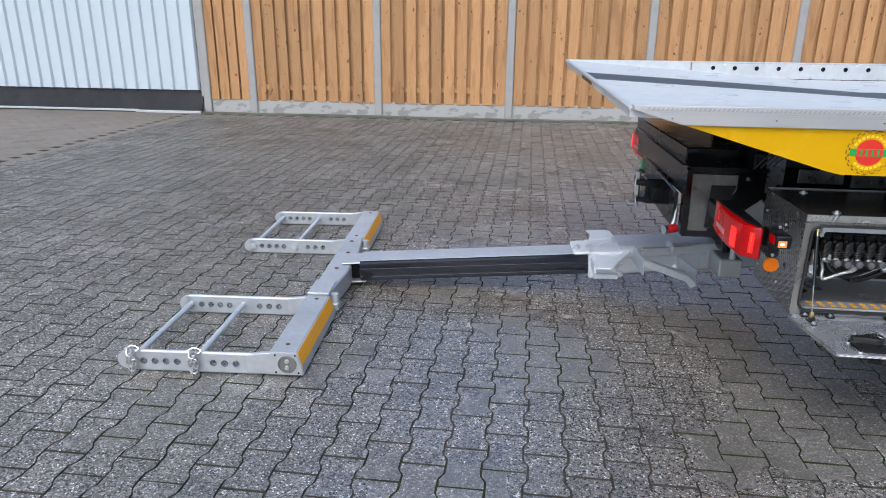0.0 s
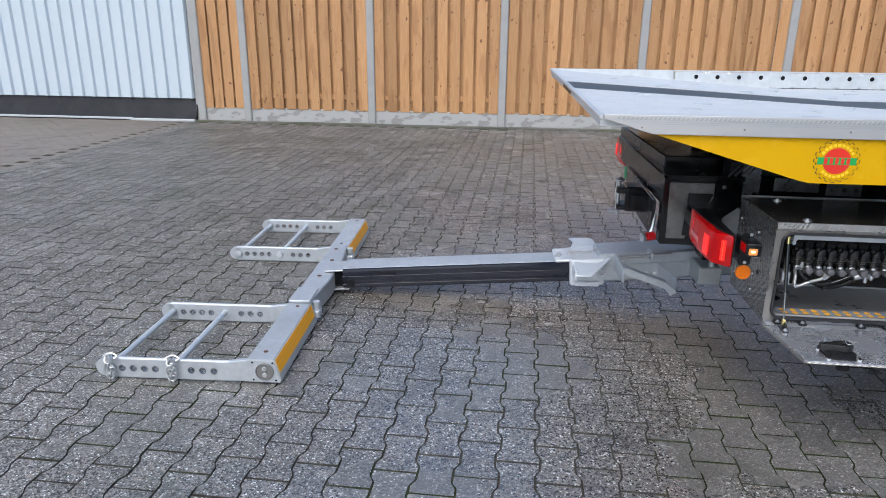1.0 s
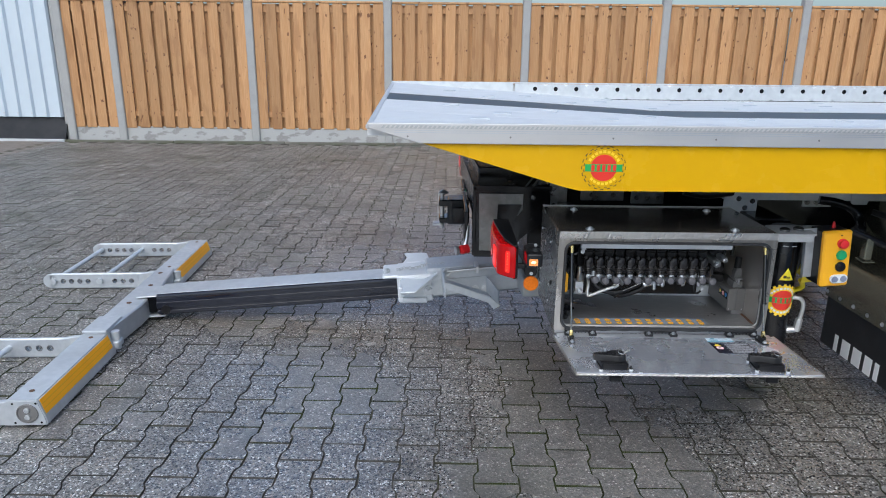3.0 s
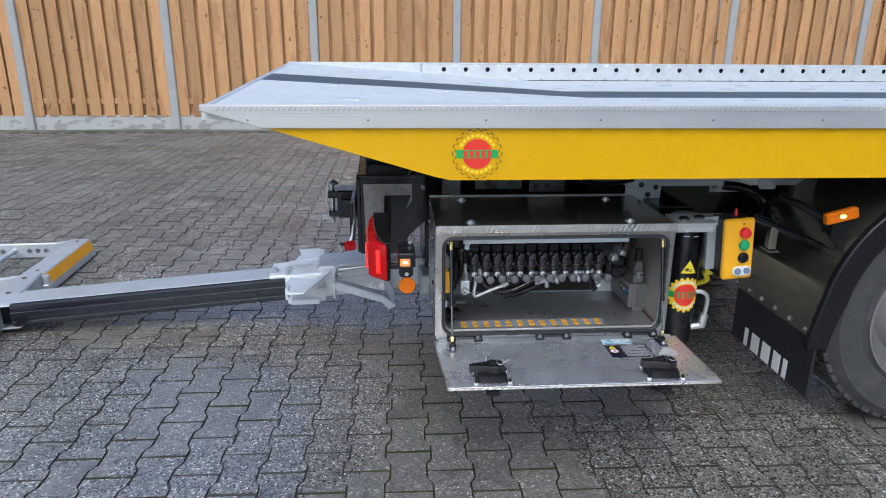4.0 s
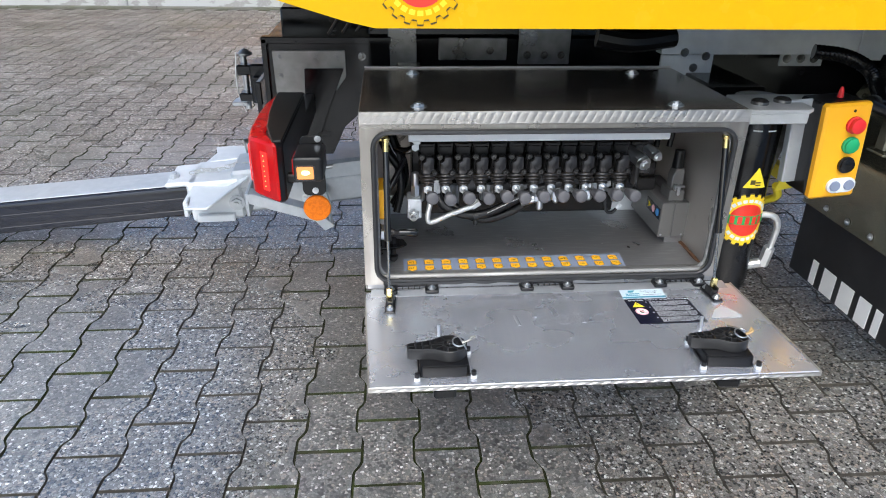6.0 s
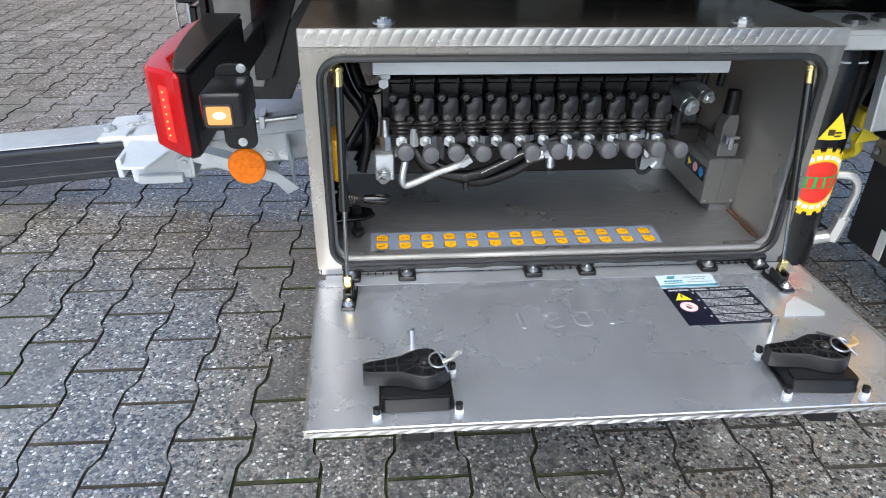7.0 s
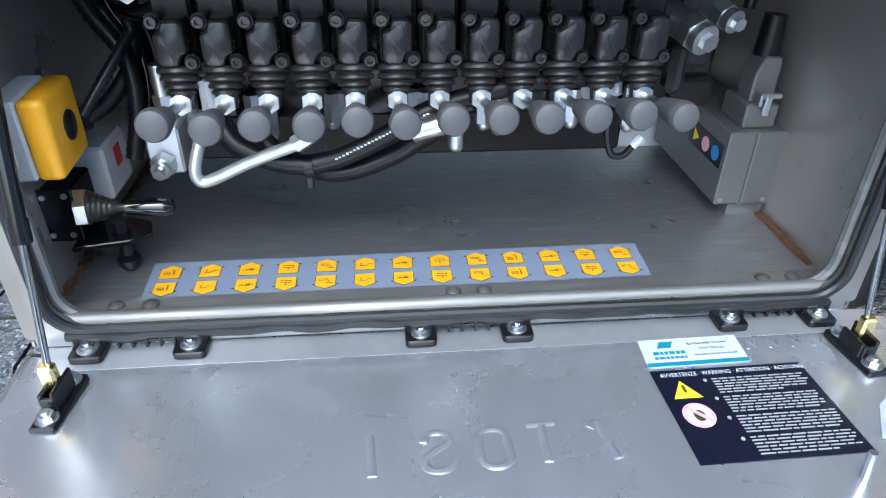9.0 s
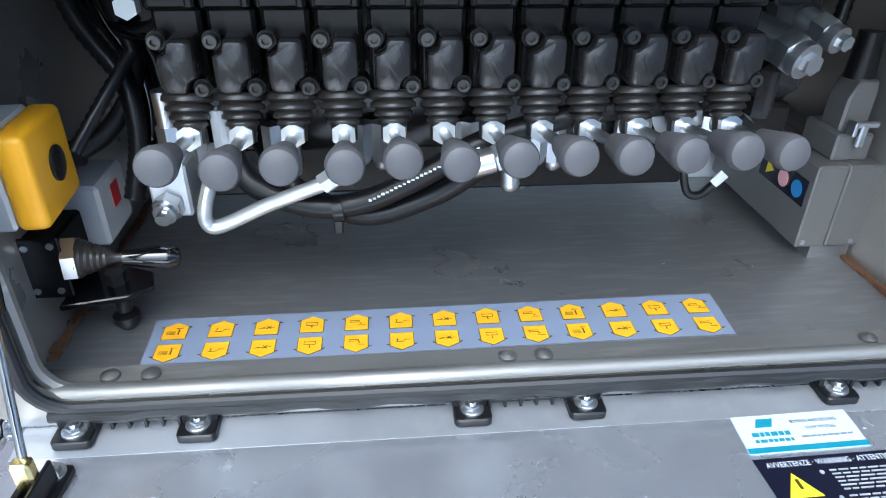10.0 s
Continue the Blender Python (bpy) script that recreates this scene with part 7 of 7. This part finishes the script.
def build_hoses():
    h = hose("hydraulic_hose", [(1.245, 2.48, 0.49), (1.262, 2.465, 0.465), (1.306, 2.458, 0.449), (1.347, 2.457, 0.452), (1.394, 2.460, 0.472), (1.432, 2.464, 0.493), (1.47, 2.468, 0.505), (1.53, 2.472, 0.517), (1.60, 2.476, 0.521)], 0.0095, RUBBER, "thick black hydraulic hose below the valves", "hose")
    hose("hydraulic_hose", [(1.262, 2.52, 0.48), (1.29, 2.485, 0.452), (1.345, 2.472, 0.432), (1.40, 2.472, 0.447), (1.43, 2.466, 0.468), (1.446, 2.458, 0.482)], 0.0095, RUBBER, "thick black hydraulic hose with white print", "hose")
    bm = B()
    for k in range(26):
        q = k / 3
        bx(bm, 1.350 + 0.010 * q, 1.3525 + 0.010 * q, 2.4468 + 0.0006 * q, 2.4482 + 0.0006 * q, 0.4566 + 0.0047 * q, 0.4577 + 0.0047 * q + 0.0006 * (k % 3 == 0))
    part("hose_print", bm, WHITE_P, h, smooth=0)
    bm = B()
    tube(bm, [(1.232, 2.485, 0.49), (1.230, 2.465, 0.472), (1.225, 2.452, 0.452), (1.226, 2.449, 0.441), (1.236, 2.449, 0.4385), (1.274, 2.448, 0.456), (1.313, 2.447, 0.471), (1.320, 2.447, 0.474)], 0.0058, 12)
    cyl(bm, (1.316, 2.447, 0.472), (1.332, 2.449, 0.482), 0.0085, n=6)
    solid("steel_pipe", bm, PIPE, "bent bright steel hydraulic pipe below the levers", "pipe")
    bm = B()
    cyl(bm, (1.322, 2.456, 0.446), (1.330, 2.456, 0.447), 0.0112, n=12)
    bx(bm, 1.322, 1.329, 2.448, 2.462, 0.428, 0.441, 0.001)
    solid("cable_tie", bm, PLASTIC, "black cable tie round pipe and hose", "cable tie")
    bm = B()
    cyl(bm, (1.420, 2.452, 0.480), (1.447, 2.452, 0.487), 0.0105, n=16)
    cyl(bm, (1.447, 2.452, 0.487), (1.458, 2.453, 0.491), 0.0115, n=6)
    cyl(bm, (1.459, 2.452, 0.495), (1.460, 2.450, 0.470), 0.0075, n=12)
    ball(bm, (1.460, 2.450, 0.468), 0.008, 10)
    solid("hose_fitting", bm, ZINC, "zinc-plated hose end and elbow", "fitting")
    bm = B()
    cyl(bm, (1.585, 2.478, 0.503), (1.605, 2.482, 0.508), 0.0115, n=12)
    cyl(bm, (1.605, 2.482, 0.508), (1.615, 2.484, 0.510), 0.013, n=6)
    solid("hose_fitting", bm, ZINC, "zinc-plated hose end under the valves", "fitting")
    bm = B()
    tube(bm, [(1.607, 2.47, 0.485), (1.606, 2.462, 0.465), (1.611, 2.458, 0.450), (1.621, 2.455, 0.450), (1.630, 2.455, 0.460)], 0.0035, 8)
    wire = solid("cable", bm, PLASTIC, "thin black cable with a white end", "cable")
    bm = B()
    cyl(bm, (1.629, 2.455, 0.459), (1.637, 2.455, 0.468), 0.004, n=8)
    part("cable_end", bm, LABEL_WHITE, wire)
    for k in range(3):
        y = 2.53 + 0.022 * k
        hose("cable", [(1.118 + 0.010 * k, y, 0.672), (1.122 + 0.012 * k, y, 0.625), (1.140 + 0.010 * k, y - 0.01, 0.575), (1.166 + 0.006 * k, y - 0.02, 0.535), (1.170 + 0.004 * k, y - 0.03, 0.49), (1.160 - 0.004 * k, y - 0.04, 0.445)], 0.0070 if k % 2 else 0.0085, GLOSS_BLACK if k == 1 else PLASTIC, "thick black cable arching along the cabinet wall", "cable", 0.10 if k != 1 else 0.0, 14, 10)
    hose("cable", [(1.120, 2.56, 0.60), (1.150, 2.545, 0.572), (1.185, 2.53, 0.568), (1.215, 2.53, 0.585)], 0.0080, GLOSS_BLACK, "glossy black cable looping to the valve bank", "cable", 0.0, 8, 10)
    hose("cable", [(1.14, 2.455, 0.50), (1.16, 2.475, 0.53), (1.18, 2.50, 0.56)], 0.0055, PLASTIC, "black ribbed cable from the stop button box", "cable", 0.15, 12, 8)
    hose("cable", [(1.128, 2.488, 0.486), (1.150, 2.505, 0.500), (1.170, 2.53, 0.54), (1.15, 2.55, 0.60)], 0.0075, RUBBER, "thick black cable from the stop button box", "cable")
    for k in range(2):
        hose("cable", [(1.745 + 0.03 * k, 2.57, 0.66), (1.748 + 0.03 * k, 2.57, 0.61), (1.742 + 0.03 * k, 2.565, 0.56)], 0.007, PLASTIC, "black ribbed cable above the junction box", "cable", 0.15, 14, 8)


def build_junction_box():
    box = thing("junction_box", "grey cast junction box with multi-pin plug and stickers", "junction box", (0.010, 0.004, 0))
    bm = B()
    bx(bm, 1.742, 1.7715, 2.497, 2.68, 0.366, 0.450, 0.0015)
    bx(bm, 1.7722, 1.808, 2.497, 2.68, 0.366, 0.450, 0.0015)
    part("box_body", bm, GREY_BOX, box, "grey cast metal body")
    bm = B()
    bx(bm, 1.760, 1.80, 2.50, 2.66, 0.352, 0.366)
    part("box_foot", bm, STEEL_IN, box)
    bm = B()
    bx(bm, 1.706, 1.752, 2.575, 2.67, 0.450, 0.482, 0.004)
    bx(bm, 1.712, 1.750, 2.580, 2.66, 0.482, 0.520, 0.006)
    prism(bm, [(1.684, 0.450), (1.706, 0.450), (1.712, 0.482), (1.690, 0.490)], 2.59, 2.66, bevel=0.003)
    part("contactor", bm, GUNMETAL, box, "dark grey contactor housing")
    bm = B()
    prism(bm, [(1.764, 0.474), (1.790, 0.474), (1.790, 0.512), (1.788, 0.522), (1.770, 0.522), (1.764, 0.504)], 2.518, 2.548, bevel=0.002)
    bx(bm, 1.758, 1.793, 2.508, 2.560, 0.450, 0.476, 0.002)
    plug = part("multi_pin_plug", bm, GREY_BOX, box, "grey multi-pin plug")
    bm = B()
    bx(bm, 1.765, 1.788, 2.500, 2.5045, 0.484, 0.490, 0.0015)
    bx(bm, 1.765, 1.769, 2.500, 2.512, 0.476, 0.489, 0.001)
    bx(bm, 1.771, 1.778, 2.499, 2.5045, 0.466, 0.488, 0.0015)
    part("plug_clip", bm, ZINC, plug)
    bm = B()
    cyl(bm, (1.777, 2.533, 0.520), (1.778, 2.535, 0.560), 0.013, 0.011, n=16)
    part("plug_gland", bm, PLASTIC, plug)
    def side(name, y0, y1, z0, z1, material, d):
        bm = B()
        bx(bm, 1.742 - d, 1.742 - d + 0.0008, y0, y1, z0, z1)
        return part(name, bm, material, box, smooth=0)
    side("label_strip", 2.505, 2.585, 0.406, 0.432, NAVY, 0.0008)
    for yc, material in ((2.518, BLUE_PRINT), (2.542, PINK), (2.568, WARN_YELLOW)):
        bm = B()
        lathe(bm, [(0, 0.0085), (0.0006, 0.0085), (0.0006, 0.0)], (1.7408, yc, 0.419), (-1, 0, 0), 16 if material != WARN_YELLOW else 3)
        part("label_disc", bm, material, box, smooth=0)
    bm = B()
    for x, y in ((1.748, 2.494), (1.796, 2.494)):
        cyl(bm, (x, 2.498, 0.372), (x, 2.496, 0.372), 0.0025, n=8)
    part("cover_screw", bm, ZINC, box)


def build_stop_box():
    """Pale box with a yellow front and black button on the cabinet's left wall."""
    stop = thing("stop_button_box", "pale grey box with yellow front and a black button", "button box", (1.100, 2.420, 0.504))
    stop.rotation_euler = (0, 0, radians(4))
    bm = B()
    bx(bm, -0.001, 0.020, -0.034, 0.034, -0.0325, 0.0325, 0.002)
    part("box_body", bm, PALE_BOX, stop, "pale grey body")
    bm = B()
    bx(bm, 0.020, 0.041, -0.0345, 0.0345, -0.033, 0.033, 0.0055, None, 3)
    part("box_front", bm, ORANGE_BOX, stop, "yellow front")
    bm = B()
    lathe(bm, [(0, 0.0125), (0.0016, 0.0125), (0.002, 0.0105), (0.0012, 0.009), (0.0012, 0.0)], (0.0408, 0.003, 0.0), (1, 0, 0), 24)
    part("button", bm, PLASTIC, stop, "flat black button")
    bm = B()
    cyl(bm, (0.0, 0.03, -0.02), (0.03, 0.07, -0.02), 0.011, n=14)
    part("cable_gland", bm, RUBBER, stop)
    bm = B()
    bx(bm, -0.006, 0.010, -0.0352, -0.0340, -0.018, 0.018, 0.0)
    part("side_label", bm, LABEL_WHITE, stop, smooth=0)


def build_joystick():
    joy = thing("joystick", "small black joystick with rubber gaiter on a bracket", "joystick", (0, 0, 0))
    bm = B()
    bx(bm, 1.0985, 1.128, 2.418, 2.421, 0.398, 0.449, 0.001)
    bx(bm, 1.0985, 1.125, 2.4205, 2.470, 0.400, 0.447, 0.002)
    part("body", bm, BLACK, joy, "black square body")
    bm = B()
    prism(bm, [(1.118, 2.410), (1.165, 2.420), (1.180, 2.434), (1.174, 2.455), (1.150, 2.465), (1.118, 2.455)], 0.391, 0.396, "z", bevel=0.001)
    part("bracket", bm, BLACK, joy)
    bm = B()
    cyl(bm, (1.124, 2.428, 0.426), (1.133, 2.430, 0.4255), 0.0175, n=6)
    part("collar_nut", bm, ZINC, joy)
    bm = B()
    prof = []
    for k in range(6):
        prof += [(0.004 * k, 0.0155 - 0.0016 * k), (0.004 * k + 0.002, 0.0138 - 0.0016 * k)]
    lathe(bm, prof + [(0.026, 0.004), (0.034, 0.004)], (1.133, 2.430, 0.4255), (1, 0.12, -0.10), 20)
    part("gaiter", bm, BELLOW, joy, "ribbed rubber gaiter")
    bm = B()
    lathe(bm, [(0.030, 0.003), (0.031, 0.0065), (0.045, 0.0078), (0.062, 0.0092), (0.067, 0.0088), (0.071, 0.006), (0.0725, 0.0)], (1.133, 2.430, 0.4255), (1, 0.12, -0.10), 20)
    part("handle", bm, GLOSS_BLACK, joy, "glossy black handle")
    bm = B()
    cyl(bm, (1.151, 2.440, 0.396), (1.151, 2.440, 0.406), 0.008, n=6)
    cyl(bm, (1.151, 2.440, 0.370), (1.151, 2.440, 0.392), 0.006, n=12)
    lathe(bm, [(0, 0.0065), (0.006, 0.0105), (0.012, 0.0105), (0.014, 0.006)], (1.151, 2.440, 0.354), (0, 0, 1), 16)
    part("plunger", bm, PLASTIC, joy, "black locking plunger")
    bm = B()
    for x, z in ((1.103, 0.405), (1.104, 0.442), (1.120, 0.405), (1.122, 0.443)):
        cyl(bm, (x, 2.418, z), (x, 2.4165, z), 0.0026, n=10)
    part("plate_screws", bm, ZINC, joy)
    # solenoid valve behind it
    bm = B()
    bx(bm, 1.101, 1.132, 2.49, 2.55, 0.40, 0.455, 0.003)
    sol = solid("solenoid_block", bm, PALE_BOX, "pale solenoid block behind the joystick", "solenoid")
    bm = B()
    bx(bm, 1.132, 1.1328, 2.515, 2.53, 0.425, 0.445)
    part("block_label", bm, RED, sol, smooth=0)


build_valves()
build_hoses()
build_junction_box()
build_stop_box()
build_joystick()

# ---- paving ----
LAY, PU, PV, U0, V0 = radians(-0.35), 0.1255, 0.1930, -0.0048, -0.0425
C, S = math.cos(LAY), math.sin(LAY)


def stone_rings(gap=0.0017, cham=0.0019):
    a, b, L = 0.0705, 0.0550, PV / 2
    c = (a + b) / 2
    flank = [(a, -0.0645), (a - 0.002, -0.056), (c, -0.0465), (b + 0.002, -0.037), (b, -0.0285)]
    right = flank + [(u, -v) for u, v in flank[::-1]]
    pts = [(-a, -L), (a, -L)] + right + [(a, L), (-a, L)] + [(-u, -v) for u, v in right]
    def inset(d):
        return [(u - math.copysign(d, u), v - (math.copysign(d + 0.0006, v) if abs(v) > 0.09 else 0)) for u, v in pts]
    return inset(gap), inset(gap + cham)


def stone_data():
    lo, top = stone_rings()
    n = len(lo)
    vs = [(u, v, -0.012) for u, v in lo] + [(u, v, 0.0) for u, v in top]
    fs = [(k, (k + 1) % n, n + (k + 1) % n, n + k) for k in range(n)]
    fs.append(tuple(range(n, 2 * n)))
    return np.array(vs), fs


def build_paving():
    rng = random.Random(12)
    vs, fs = stone_data()
    side = [1] * (len(fs) - 1) + [0]      # sandy flanks in the joints, stone above
    paving = thing("pavement", "grey exposed-aggregate interlocking concrete paving, damp and mossy", "paving", (0, 0, 0), kind="structure")
    shared = []
    for k in range(3):
        me = bpy.data.meshes.new("paving_stone")
        me.from_pydata([(u + rng.uniform(-0.0007, 0.0007), v + rng.uniform(-0.0007, 0.0007), w) for u, v, w in vs.tolist()], [], fs)
        me.materials.append(PAVER)
        me.materials.append(SAND)
        me.polygons.foreach_set("material_index", side)
        shared.append(me)
    V, F, count = [], [], 0
    nv = len(vs)
    nrng = np.random.RandomState(5)
    for i in range(-60, 75):
        for j in range(-30, 60):
            u, v = U0 + i * PU, V0 + (j + 0.5 + (i % 2) / 2) * PV
            x, y = C * u - S * v, S * u + C * v
            x, y = x - 0.0125 * max(0.0, x - 0.55), y - 0.0275 * max(0.0, x - 0.55)      # the courses swing a little beside the truck
            if not (-4.78 < x < 7.2 and -5.2 < y < FENCE_Y - 0.22):
                continue
            dz, t1, t2 = rng.uniform(-0.0012, 0.0008), rng.uniform(-0.006, 0.006), rng.uniform(-0.006, 0.006)
            if -0.85 < x < 2.2 and 1.35 < y < 3.75 and count < 300:
                ob = new("paving_stone", shared[rng.randrange(3)])
                ob.parent = paving
                ob.matrix_basis = Matrix.Translation((x, y, dz)) @ Matrix.Rotation(LAY, 4, "Z") @ Matrix.Rotation(t1, 4, "X") @ Matrix.Rotation(t2, 4, "Y")
                count += 1
                continue
            w = vs.copy()
            w[:, :2] += nrng.uniform(-0.0007, 0.0007, (nv, 2))
            w[:, 2] += dz + t1 * w[:, 1] - t2 * w[:, 0]
            V.append(np.column_stack((x + C * w[:, 0] - S * w[:, 1], y + S * w[:, 0] + C * w[:, 1], w[:, 2])))
            F.append(len(V) - 1)
    verts = np.vstack(V)
    faces = [tuple(q + k * nv for q in f) for k in range(len(V)) for f in fs]
    me = bpy.data.meshes.new("paving_field")
    me.from_pydata(verts.tolist(), [], faces)
    me.materials.append(PAVER)
    me.materials.append(SAND)
    me.polygons.foreach_set("material_index", side * len(V))
    ob = new("paving_field", me)
    ob.parent = paving
    tagged(ob, kind="stuff")
    # plain bricks in courses before the shed, behind a single edging row
    bv = np.array([(-0.5, -0.5, -1), (0.5, -0.5, -1), (0.5, 0.5, -1), (-0.5, 0.5, -1), (-0.5, -0.5, 0), (0.5, -0.5, 0), (0.5, 0.5, 0), (-0.5, 0.5, 0)], dtype=float)
    bf = [(0, 1, 5, 4), (1, 2, 6, 5), (2, 3, 7, 6), (3, 0, 4, 7), (4, 5, 6, 7)]
    V, F = [], []
    for r in range(146):
        for k in range(26):
            x, y = -4.99 - 0.21 * k - 0.105 * (r % 2), -5.18 + 0.104 * r
            if y > FENCE_Y - 0.22:
                continue
            q = bv * np.array((0.203, 0.097, 0.03)) + np.array((x, y, rng.uniform(-0.002, 0.0005)))
            F += [tuple(a + 8 * len(V) for a in f) for f in bf]
            V.append(q)
    for r in range(73):
        q = bv * np.array((0.10, 0.203, 0.03)) + np.array((-4.835, -5.07 + 0.208 * r, -0.001))
        if -5.07 + 0.208 * r < FENCE_Y - 0.25:
            F += [tuple(a + 8 * len(V) for a in f) for f in bf]
            V.append(q)
    me = bpy.data.meshes.new("brick_field")
    me.from_pydata(np.vstack(V).tolist(), [], F)
    me.materials.append(PAVER_WARM)
    ob = new("brick_field", me)
    ob.parent = paving
    tagged(ob, kind="stuff")


build_paving()
